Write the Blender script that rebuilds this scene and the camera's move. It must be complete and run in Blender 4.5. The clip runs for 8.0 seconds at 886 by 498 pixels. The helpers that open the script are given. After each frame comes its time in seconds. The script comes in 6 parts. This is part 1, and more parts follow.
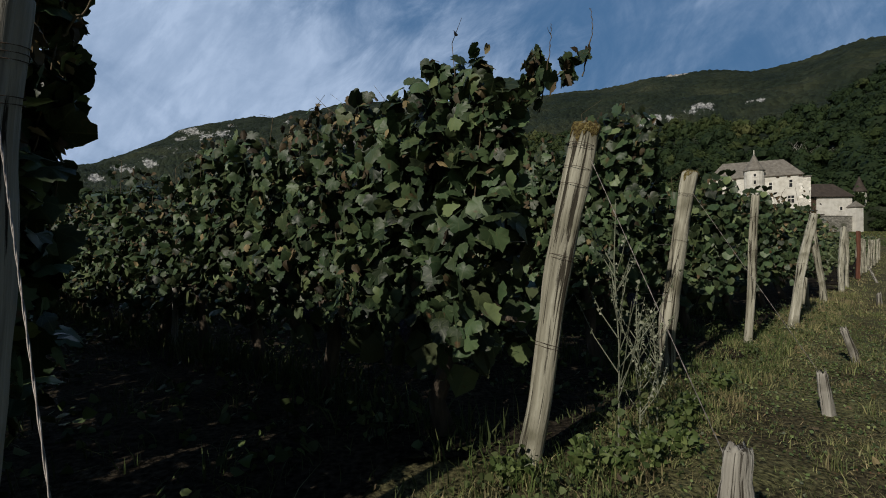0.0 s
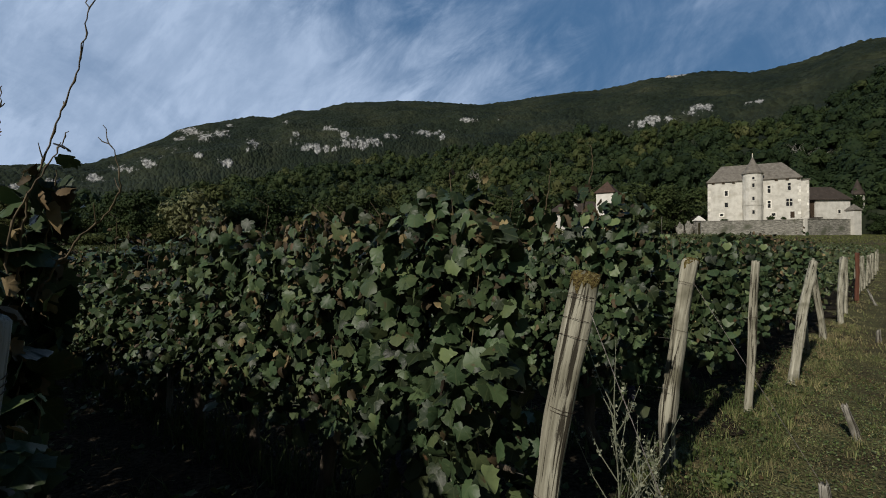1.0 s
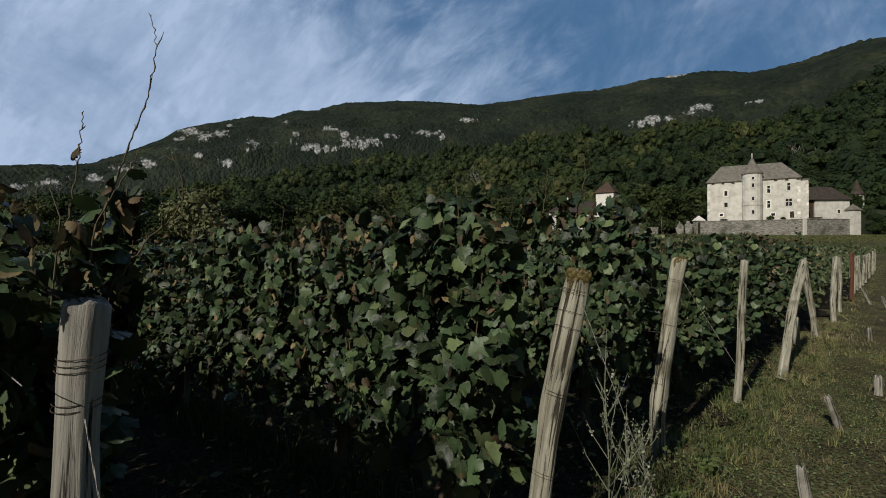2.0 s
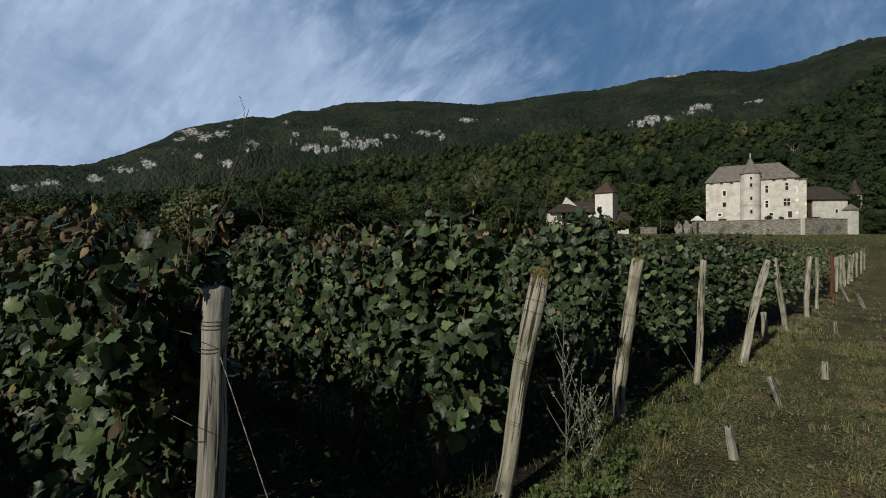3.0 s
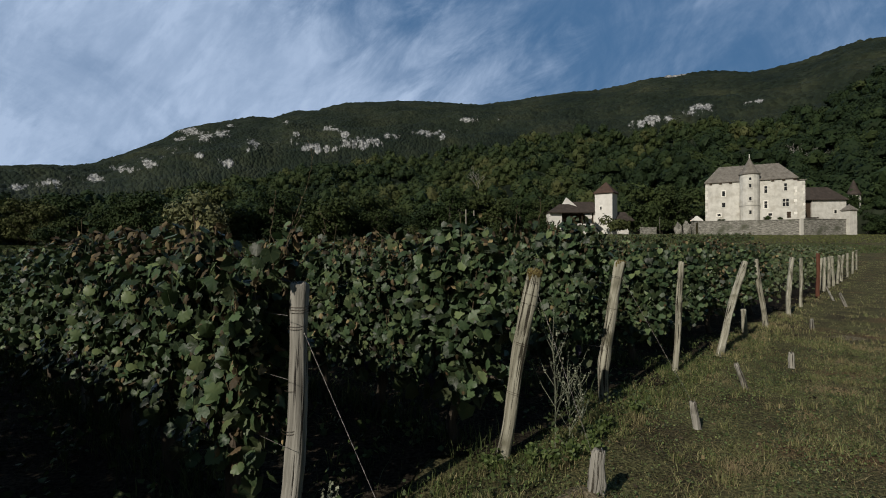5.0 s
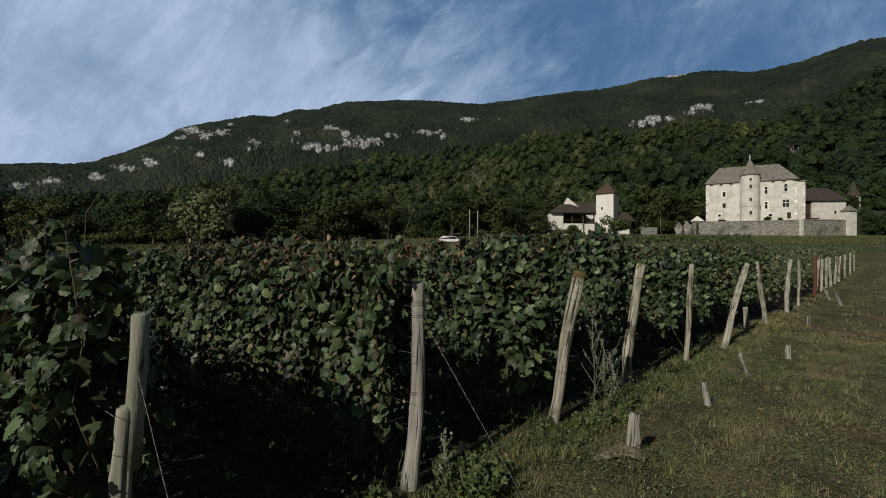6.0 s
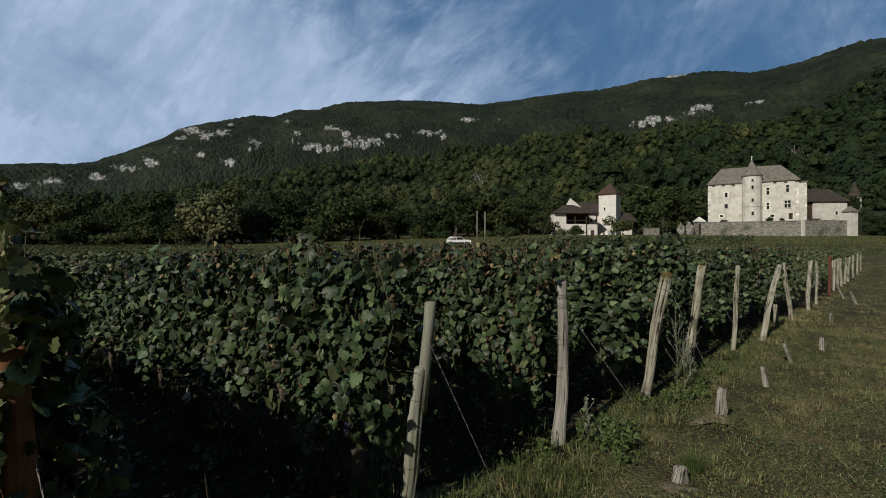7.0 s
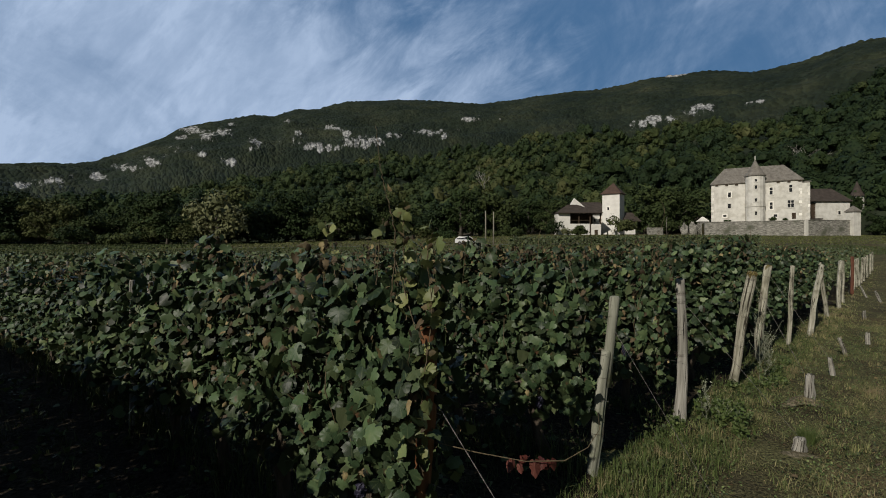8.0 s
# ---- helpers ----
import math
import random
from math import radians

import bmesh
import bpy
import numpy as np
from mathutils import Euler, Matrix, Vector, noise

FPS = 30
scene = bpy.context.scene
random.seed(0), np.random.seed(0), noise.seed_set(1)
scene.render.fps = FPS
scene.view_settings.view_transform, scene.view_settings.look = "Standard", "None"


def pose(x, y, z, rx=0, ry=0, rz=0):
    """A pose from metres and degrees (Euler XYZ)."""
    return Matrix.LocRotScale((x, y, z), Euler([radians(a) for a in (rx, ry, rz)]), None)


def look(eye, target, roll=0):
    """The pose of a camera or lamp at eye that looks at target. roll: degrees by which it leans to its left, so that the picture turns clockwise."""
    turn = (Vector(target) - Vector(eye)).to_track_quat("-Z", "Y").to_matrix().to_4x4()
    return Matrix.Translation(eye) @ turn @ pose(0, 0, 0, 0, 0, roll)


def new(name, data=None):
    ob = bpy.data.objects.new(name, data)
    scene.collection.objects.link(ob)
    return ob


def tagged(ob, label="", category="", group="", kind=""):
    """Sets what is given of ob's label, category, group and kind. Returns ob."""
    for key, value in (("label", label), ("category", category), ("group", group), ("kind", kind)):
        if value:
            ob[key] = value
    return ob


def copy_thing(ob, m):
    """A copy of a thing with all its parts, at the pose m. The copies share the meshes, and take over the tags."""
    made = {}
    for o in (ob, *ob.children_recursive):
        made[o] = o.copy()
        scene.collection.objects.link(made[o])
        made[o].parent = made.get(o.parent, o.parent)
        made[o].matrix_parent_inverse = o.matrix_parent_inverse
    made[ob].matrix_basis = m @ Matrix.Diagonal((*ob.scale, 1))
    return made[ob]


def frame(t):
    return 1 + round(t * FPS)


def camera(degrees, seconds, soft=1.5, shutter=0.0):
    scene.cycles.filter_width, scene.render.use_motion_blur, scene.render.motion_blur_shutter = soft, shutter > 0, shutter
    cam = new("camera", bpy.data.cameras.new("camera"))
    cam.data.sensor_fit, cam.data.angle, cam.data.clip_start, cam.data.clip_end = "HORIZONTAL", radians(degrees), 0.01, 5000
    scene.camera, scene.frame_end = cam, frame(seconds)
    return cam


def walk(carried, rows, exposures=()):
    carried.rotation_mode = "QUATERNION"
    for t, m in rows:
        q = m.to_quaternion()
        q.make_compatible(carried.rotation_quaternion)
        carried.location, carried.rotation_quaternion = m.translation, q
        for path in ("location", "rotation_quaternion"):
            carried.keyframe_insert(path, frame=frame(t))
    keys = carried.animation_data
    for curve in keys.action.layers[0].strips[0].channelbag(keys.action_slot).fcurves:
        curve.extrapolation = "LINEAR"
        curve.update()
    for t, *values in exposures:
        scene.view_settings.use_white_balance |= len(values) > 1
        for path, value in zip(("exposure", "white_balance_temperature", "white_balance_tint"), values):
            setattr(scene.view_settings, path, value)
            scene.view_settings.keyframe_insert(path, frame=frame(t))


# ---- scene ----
cam = camera(86.6, 8.0, soft=1.0)
# seconds, x, y, z, yaw, pitch, roll
ROWS = [
    (0.0, -0.015, -0.010, 1.099, 0.11, 0.29, 0.2),
    (0.2, -0.012, 0.000, 1.150, 0.06, 0.28, 0.2),
    (0.4, -0.008, 0.015, 1.375, 0.02, 0.27, 0.2),
    (0.5, -0.005, 0.021, 1.504, 0.00, 0.26, 0.2),
    (0.6, -0.004, 0.025, 1.690, -0.02, 0.28, 0.1),
    (0.8, -0.003, 0.032, 1.875, -0.03, 0.30, 0.1),
    (1.0, -0.003, 0.035, 1.890, -0.03, 0.31, 0.1),
    (1.5, -0.028, 0.021, 1.864, -0.03, 0.31, 0.1),
    (1.7, -0.047, -0.020, 1.871, -0.03, 0.31, 0.1),
    (2.8, -0.027, -1.052, 1.910, -0.03, 0.31, 0.2),
    (3.0, -0.010, -1.115, 1.908, -0.03, 0.31, 0.2),
    (3.5, 0.024, -1.183, 1.909, -0.03, 0.31, 0.2),
    (4.0, 0.028, -1.343, 1.937, -0.03, 0.26, 0.2),
    (5.3, -0.275, -2.279, 1.960, 0.02, 0.29, 0.1),
    (5.5, -0.401, -2.483, 1.979, 0.00, 0.29, 0.0),
    (6.0, -0.868, -3.071, 2.028, 0.00, 0.20, 0.0),
    (6.5, -1.573, -3.646, 2.057, -0.03, 0.23, 0.0),
    (7.0, -2.425, -4.163, 2.081, -0.03, 0.23, 0.0),
    (7.5, -3.276, -4.563, 2.091, 0.00, 0.23, 0.0),
    (8.0, -4.136, -4.917, 2.114, -0.03, 0.17, 0.0),
]
EXPOSURE = -0.62
walk(cam, [(t, pose(x, y, z, 90 + pitch, roll, yaw)) for t, x, y, z, yaw, pitch, roll in ROWS], [(0.0, EXPOSURE), (8.0, EXPOSURE)])

# ---- world and sun ----
SUN_FROM = Vector((-0.618, -0.784, 0.69)).normalized()
SUN_ELEV = math.asin(SUN_FROM.z)
SUN_AZ = math.atan2(SUN_FROM.x, SUN_FROM.y)

world = bpy.data.worlds.new("sky")
scene.world = world
world.use_nodes = True
wn, wl = world.node_tree.nodes, world.node_tree.links
wn.clear()
w_out = wn.new("ShaderNodeOutputWorld")
w_bg = wn.new("ShaderNodeBackground")
w_bg.inputs["Strength"].default_value = 0.030
sky = wn.new("ShaderNodeTexSky")
sky.sky_type = "NISHITA"
sky.sun_disc = False
sky.sun_elevation = SUN_ELEV
sky.sun_rotation = SUN_AZ
sky.air_density = 1.5
sky.dust_density = 0.15
sky.ozone_density = 3.5
# thin high cloud, on a plane far above
w_tc = wn.new("ShaderNodeTexCoord")
w_sep = wn.new("ShaderNodeSeparateXYZ")
wl.new(w_tc.outputs["Generated"], w_sep.inputs[0])


def w_math(op, a, b=None):
    n = wn.new("ShaderNodeMath")
    n.operation = op
    for i, v in enumerate((a, b)):
        if v is None:
            continue
        if isinstance(v, (int, float)):
            n.inputs[i].default_value = v
        else:
            wl.new(v, n.inputs[i])
    return n.outputs[0]


w_fwd = w_math("MAXIMUM", w_sep.outputs[1], 0.15)
w_u = w_math("DIVIDE", w_sep.outputs[0], w_fwd)
w_v = w_math("DIVIDE", w_sep.outputs[2], w_fwd)
w_comb = wn.new("ShaderNodeCombineXYZ")
wl.new(w_u, w_comb.inputs[0])
wl.new(w_v, w_comb.inputs[1])


def w_noise(scale, detail, rough, rot, long, lo, hi, distortion=0.0):
    """Cloud stuff drawn out along one direction of the sky."""
    mp = wn.new("ShaderNodeMapping")
    mp.vector_type = "TEXTURE"
    mp.inputs["Rotation"].default_value = (0, 0, radians(rot))
    mp.inputs["Scale"].default_value = (long, 1, 1)
    wl.new(w_comb.outputs[0], mp.inputs[0])
    nz = wn.new("ShaderNodeTexNoise")
    nz.inputs["Scale"].default_value = scale
    nz.inputs["Detail"].default_value = detail
    nz.inputs["Roughness"].default_value = rough
    nz.inputs["Distortion"].default_value = distortion
    wl.new(mp.outputs[0], nz.inputs["Vector"])
    return w_range(nz.outputs[0], lo, hi)


def w_range(value, lo, hi):
    mr = wn.new("ShaderNodeMapRange")
    mr.interpolation_type = "SMOOTHSTEP"
    mr.inputs[1].default_value, mr.inputs[2].default_value = lo, hi
    wl.new(value, mr.inputs[0])
    return mr.outputs[0]


w_big = w_noise(2.2, 5, 0.5, -20, 1.8, 0.30, 0.70, 0.4)
w_feather = w_noise(9.0, 10, 0.66, 38, 2.2, 0.30, 0.72, 0.6)
w_rip = w_noise(24.0, 6, 0.62, 52, 1.9, 0.32, 0.70, 0.3)
w_streak = w_noise(4.6, 8, 0.60, -15, 3.2, 0.50, 0.70, 0.5)
w_wisp = w_noise(3.4, 9, 0.62, 50, 2.0, 0.34, 0.70, 0.7)
# the edge of the cloud bank slants across the sky; the sky behind is clear
w_edge = w_math("ADD", w_math("MULTIPLY", w_u, 0.549), w_math("MULTIPLY", w_v, 0.836))
w_edge = w_math("ADD", w_edge, w_math("ADD", w_math("MULTIPLY", w_big, -0.16), w_math("MULTIPLY", w_feather, -0.15)))
w_bank = w_range(w_edge, 0.36, 0.03)
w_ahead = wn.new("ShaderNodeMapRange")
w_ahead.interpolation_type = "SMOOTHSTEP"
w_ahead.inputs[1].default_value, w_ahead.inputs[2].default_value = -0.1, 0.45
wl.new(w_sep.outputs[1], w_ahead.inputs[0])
w_tex = w_math("ADD", w_math("MULTIPLY", w_feather, 0.6), w_math("MULTIPLY", w_rip, 0.4))
w_cover = w_math("MULTIPLY", w_bank, w_math("ADD", w_math("MULTIPLY", w_tex, 0.17), 0.60))
w_cover = w_math("MULTIPLY", w_cover, w_math("SUBTRACT", 1.0, w_math("MULTIPLY", w_streak, 0.40)))
w_cover = w_math("ADD", w_cover, w_math("MULTIPLY", w_wisp, w_math("ADD", w_math("MULTIPLY", w_tex, 0.50), 0.05)))
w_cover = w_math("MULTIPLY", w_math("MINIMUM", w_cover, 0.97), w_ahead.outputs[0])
# a thin blue veil of haze ahead, under the cloud
w_veil = wn.new("ShaderNodeMix")
w_veil.data_type = "RGBA"
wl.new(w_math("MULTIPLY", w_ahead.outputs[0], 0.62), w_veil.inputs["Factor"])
wl.new(sky.outputs[0], w_veil.inputs["A"])
w_veil.inputs["B"].default_value = (4.0, 10.4, 21.5, 1)
w_mix = wn.new("ShaderNodeMix")
w_mix.data_type = "RGBA"
wl.new(w_cover, w_mix.inputs["Factor"])
wl.new(w_veil.outputs["Result"], w_mix.inputs["A"])
w_mix.inputs["B"].default_value = (21.0, 26.8, 36.5, 1)
wl.new(w_mix.outputs["Result"], w_bg.inputs["Color"])
wl.new(w_bg.outputs[0], w_out.inputs[0])

sun_data = bpy.data.lights.new("sun", "SUN")
sun_data.energy = 5.0
sun_data.angle = radians(0.53)
sun_data.color = (1.0, 0.93, 0.82)
sun = new("sun", sun_data)
sun.matrix_world = look((0, 0, 50), Vector((0, 0, 50)) - SUN_FROM)

# ---- materials ----


def ramp_set(node, stops):
    el = node.color_ramp.elements
    while len(el) < len(stops):
        el.new(0.5)
    for e, (p, c) in zip(el, stops):
        e.position, e.color = p, (*c, 1)


def material(name, stops, scale=4.0, detail=6.0, rough=0.8, spec=0.3, bump=0.3, bump_scale=None, stretch=(1, 1, 1), per="", jitter=0.25, translucent=0.0,
             stain=None, stain_scale=1.0, stain_lo=0.5, stain_hi=0.65, metal=0.0, distance=0.02, own=0.62, speckle=0.0):
    """Noise through a colour ramp, with brightness by piece, stains of a second colour and a fine bump."""
    m = bpy.data.materials.new(name)
    m.use_nodes = True
    n, l = m.node_tree.nodes, m.node_tree.links
    b = n["Principled BSDF"]
    b.inputs["Roughness"].default_value = rough
    b.inputs["Specular IOR Level"].default_value = spec
    b.inputs["Metallic"].default_value = metal
    tc = n.new("ShaderNodeTexCoord")
    mp = n.new("ShaderNodeMapping")
    mp.inputs["Scale"].default_value = stretch
    l.new(tc.outputs["Object"], mp.inputs[0])
    nz = n.new("ShaderNodeTexNoise")
    nz.inputs["Scale"].default_value = scale
    nz.inputs["Detail"].default_value = detail
    nz.inputs["Roughness"].default_value = 0.6
    l.new(mp.outputs[0], nz.inputs["Vector"])
    cr = n.new("ShaderNodeValToRGB")
    ramp_set(cr, stops)
    l.new(nz.outputs[0], cr.inputs[0])
    colour = cr.outputs[0]
    if per == "island":
        geo = n.new("ShaderNodeNewGeometry")
        rnd = geo.outputs["Random Per Island"]
    elif per == "object":
        oi = n.new("ShaderNodeObjectInfo")
        rnd = oi.outputs["Random"]
    if per:
        # the piece's own value shifts the ramp and the brightness
        mix = n.new("ShaderNodeMath")
        mix.operation = "MULTIPLY_ADD"
        l.new(rnd, mix.inputs[0])
        mix.inputs[1].default_value = own
        sub = n.new("ShaderNodeMath")
        sub.operation = "MULTIPLY"
        l.new(nz.outputs[0], sub.inputs[0])
        sub.inputs[1].default_value = 1 - own
        l.new(sub.outputs[0], mix.inputs[2])
        l.new(mix.outputs[0], cr.inputs[0])
        hsv = n.new("ShaderNodeHueSaturation")
        mr = n.new("ShaderNodeMapRange")
        mr.inputs[3].default_value, mr.inputs[4].default_value = 1 - jitter, 1 + jitter
        wn2 = n.new("ShaderNodeTexWhiteNoise")
        wn2.noise_dimensions = "1D"
        l.new(rnd, wn2.inputs["W"])
        l.new(wn2.outputs["Value"], mr.inputs[0])
        l.new(mr.outputs[0], hsv.inputs["Value"])
        l.new(colour, hsv.inputs["Color"])
        colour = hsv.outputs[0]
    if stain:
        ns = n.new("ShaderNodeTexNoise")
        ns.inputs["Scale"].default_value = stain_scale
        ns.inputs["Detail"].default_value = 5
        l.new(tc.outputs["Object"], ns.inputs["Vector"])
        sr = n.new("ShaderNodeMapRange")
        sr.inputs[1].default_value, sr.inputs[2].default_value = stain_lo, stain_hi
        l.new(ns.outputs[0], sr.inputs[0])
        mx = n.new("ShaderNodeMix")
        mx.data_type = "RGBA"
        l.new(sr.outputs[0], mx.inputs["Factor"])
        l.new(colour, mx.inputs["A"])
        mx.inputs["B"].default_value = (*stain, 1)
        colour = mx.outputs["Result"]
    if speckle:
        sn = n.new("ShaderNodeTexNoise")
        sn.inputs["Scale"].default_value = speckle
        sn.inputs["Detail"].default_value = 4
        l.new(tc.outputs["Object"], sn.inputs["Vector"])
        sv = n.new("ShaderNodeMapRange")
        sv.inputs[1].default_value, sv.inputs[2].default_value = 0.36, 0.66
        sv.inputs[3].default_value, sv.inputs[4].default_value = 0.30, 1.85
        l.new(sn.outputs[0], sv.inputs[0])
        sh = n.new("ShaderNodeHueSaturation")
        l.new(sv.outputs[0], sh.inputs["Value"])
        l.new(colour, sh.inputs["Color"])
        colour = sh.outputs[0]
    l.new(colour, b.inputs["Base Color"])
    if bump:
        nb = n.new("ShaderNodeTexNoise")
        nb.inputs["Scale"].default_value = bump_scale or scale * 3
        nb.inputs["Detail"].default_value = 5
        l.new(mp.outputs[0], nb.inputs["Vector"])
        bp = n.new("ShaderNodeBump")
        bp.inputs["Strength"].default_value = bump
        bp.inputs["Distance"].default_value = distance
        l.new(nb.outputs[0], bp.inputs["Height"])
        l.new(bp.outputs[0], b.inputs["Normal"])
    if translucent:
        tr = n.new("ShaderNodeBsdfTranslucent")
        l.new(colour, tr.inputs["Color"])
        ms = n.new("ShaderNodeMixShader")
        ms.inputs[0].default_value = translucent
        out = n["Material Output"]
        l.new(b.outputs[0], ms.inputs[1])
        l.new(tr.outputs[0], ms.inputs[2])
        l.new(ms.outputs[0], out.inputs[0])
    return m


LEAF = material("vine_leaf_green", [(0.0, (0.013, 0.025, 0.012)), (0.30, (0.027, 0.048, 0.022)), (0.66, (0.058, 0.087, 0.038)), (0.86, (0.108, 0.134, 0.056)), (0.95, (0.185, 0.175, 0.080)), (1.0, (0.22, 0.175, 0.090))],
                scale=9, rough=0.46, spec=0.26, bump=0.6, bump_scale=30, per="island", jitter=0.75, translucent=0.07, distance=0.004,
                stain=(0.10, 0.055, 0.03), stain_scale=11, stain_lo=0.66, stain_hi=0.74)
LEAF_DRY = material("vine_leaf_autumn", [(0.0, (0.020, 0.017, 0.010)), (0.28, (0.050, 0.037, 0.020)), (0.5, (0.098, 0.069, 0.037)), (0.75, (0.178, 0.140, 0.070)), (1.0, (0.30, 0.25, 0.12))],
                    scale=34, rough=0.65, spec=0.25, bump=0.4, bump_scale=50, per="island", jitter=0.75, translucent=0.12, distance=0.004)
LEAF_PALE = material("vine_leaf_pale", [(0.0, (0.070, 0.095, 0.036)), (0.5, (0.130, 0.150, 0.055)), (1.0, (0.24, 0.24, 0.095))], scale=14, rough=0.5, spec=0.28, bump=0.5, bump_scale=30, per="island", jitter=0.4, translucent=0.12, distance=0.004,
                     stain=(0.12, 0.07, 0.035), stain_scale=16, stain_lo=0.62, stain_hi=0.72)
LEAF_RED = material("vine_leaf_red", [(0.0, (0.045, 0.014, 0.012)), (0.5, (0.095, 0.028, 0.022)), (1.0, (0.135, 0.055, 0.036))], scale=20, rough=0.6, spec=0.25, bump=0.4, per="island", translucent=0.15, distance=0.004)
def add_veins(m):
    """Paler ribs that fan out from the stalk, and a shallow relief between them."""
    n, l = m.node_tree.nodes, m.node_tree.links
    b = n["Principled BSDF"]
    uv = n.new("ShaderNodeUVMap")
    uv.uv_map = "leaf"
    sp = n.new("ShaderNodeSeparateXYZ")
    l.new(uv.outputs[0], sp.inputs[0])

    def mth(op, x, y=None):
        q = n.new("ShaderNodeMath")
        q.operation = op
        for i, v in enumerate((x, y)):
            if isinstance(v, (int, float)):
                q.inputs[i].default_value = v
            elif v is not None:
                l.new(v, q.inputs[i])
        return q.outputs[0]

    ang = mth("ARCTAN2", sp.outputs[0], mth("ADD", sp.outputs[1], 0.02))
    rib = mth("POWER", mth("MAXIMUM", mth("COSINE", mth("MULTIPLY", ang, 7.2)), 0.0), 26.0)
    fine = mth("POWER", mth("MAXIMUM", mth("COSINE", mth("MULTIPLY", mth("ADD", sp.outputs[1], mth("ABSOLUTE", sp.outputs[0])), 46.0)), 0.0), 6.0)
    fac = mth("MINIMUM", mth("ADD", mth("MULTIPLY", rib, 0.34), mth("MULTIPLY", fine, 0.08)), 0.4)
    src = b.inputs["Base Color"].links[0].from_socket
    mx = n.new("ShaderNodeMix")
    mx.data_type = "RGBA"
    l.new(fac, mx.inputs["Factor"])
    l.new(src, mx.inputs["A"])
    mx.inputs["B"].default_value = (0.13, 0.15, 0.07, 1)
    l.new(mx.outputs["Result"], b.inputs["Base Color"])


add_veins(LEAF)
CANE = material("vine_cane", [(0.3, (0.06, 0.045, 0.026)), (0.7, (0.15, 0.115, 0.065))], scale=30, rough=0.7, bump=0.3, distance=0.003)
BARK = material("vine_bark", [(0.25, (0.035, 0.028, 0.022)), (0.6, (0.13, 0.105, 0.08)), (0.85, (0.24, 0.205, 0.165))], scale=14, stretch=(1, 1, 0.22), rough=0.95, spec=0.1, bump=0.9, distance=0.02)
GRAPE = material("grape_skin", [(0.3, (0.012, 0.012, 0.026)), (0.8, (0.06, 0.056, 0.09))], scale=60, rough=0.5, bump=0.8, bump_scale=90, distance=0.01)
def cracked_wood(name, stops, crack=(0.085, 0.075, 0.06), amount=0.40, bump=0.8, patch=None):
    """Split, weathered wood: long grain, dark splits along it, patches of another tint."""
    m = material(name, stops, scale=32, stretch=(1, 1, 0.045), rough=0.9, spec=0.12, bump=0, stain=patch, stain_scale=3.0, stain_lo=0.50, stain_hi=0.66)
    n, l = m.node_tree.nodes, m.node_tree.links
    b = n["Principled BSDF"]
    # everything follows the shaft, whichever way it leans
    along = n.new("ShaderNodeAttribute")
    along.attribute_name = "grain"
    for link in [k for k in l if k.from_socket.name == "Object"]:
        l.new(along.outputs["Vector"], link.to_socket)
    mp = n.new("ShaderNodeMapping")
    mp.inputs["Scale"].default_value = (1, 1, 0.045)
    l.new(along.outputs["Vector"], mp.inputs[0])
    ck = n.new("ShaderNodeTexNoise")
    ck.inputs["Scale"].default_value = 40
    ck.inputs["Detail"].default_value = 7
    ck.inputs["Roughness"].default_value = 0.62
    ck.inputs["Distortion"].default_value = 0.5
    l.new(mp.outputs[0], ck.inputs["Vector"])
    mr = n.new("ShaderNodeMapRange")
    mr.inputs[1].default_value, mr.inputs[2].default_value = amount, amount - 0.05
    l.new(ck.outputs[0], mr.inputs[0])
    mx = n.new("ShaderNodeMix")
    mx.data_type = "RGBA"
    l.new(mr.outputs[0], mx.inputs["Factor"])
    l.new(b.inputs["Base Color"].links[0].from_socket, mx.inputs["A"])
    mx.inputs["B"].default_value = (*crack, 1)
    l.new(mx.outputs["Result"], b.inputs["Base Color"])
    bp = n.new("ShaderNodeBump")
    bp.inputs["Strength"].default_value = bump
    bp.inputs["Distance"].default_value = 0.012
    l.new(ck.outputs[0], bp.inputs["Height"])
    l.new(bp.outputs[0], b.inputs["Normal"])
    return m


WOOD = cracked_wood("weathered_post_wood", [(0.25, (0.13, 0.122, 0.090)), (0.42, (0.27, 0.257, 0.20)), (0.58, (0.41, 0.394, 0.315)), (0.8, (0.60, 0.58, 0.485))], crack=(0.045, 0.040, 0.030), amount=0.45, bump=1.0, patch=(0.16, 0.152, 0.108))
WOOD_GREY = cracked_wood("grey_post_wood", [(0.25, (0.10, 0.095, 0.083)), (0.45, (0.225, 0.214, 0.186)), (0.6, (0.34, 0.325, 0.285)), (0.8, (0.50, 0.48, 0.43))], crack=(0.03, 0.027, 0.024), amount=0.43, bump=1.0)
STAKE_WOOD = cracked_wood("bleached_stake_wood", [(0.25, (0.17, 0.16, 0.14)), (0.45, (0.29, 0.275, 0.24)), (0.6, (0.38, 0.362, 0.32)), (0.8, (0.52, 0.50, 0.45))], crack=(0.05, 0.044, 0.035), amount=0.48, bump=1.0, patch=(0.085, 0.078, 0.056))
WOOD_GREEN = cracked_wood("greenish_post_wood", [(0.25, (0.15, 0.152, 0.118)), (0.5, (0.25, 0.252, 0.202)), (0.8, (0.38, 0.38, 0.315))], amount=0.40, bump=0.6, patch=(0.16, 0.175, 0.11))
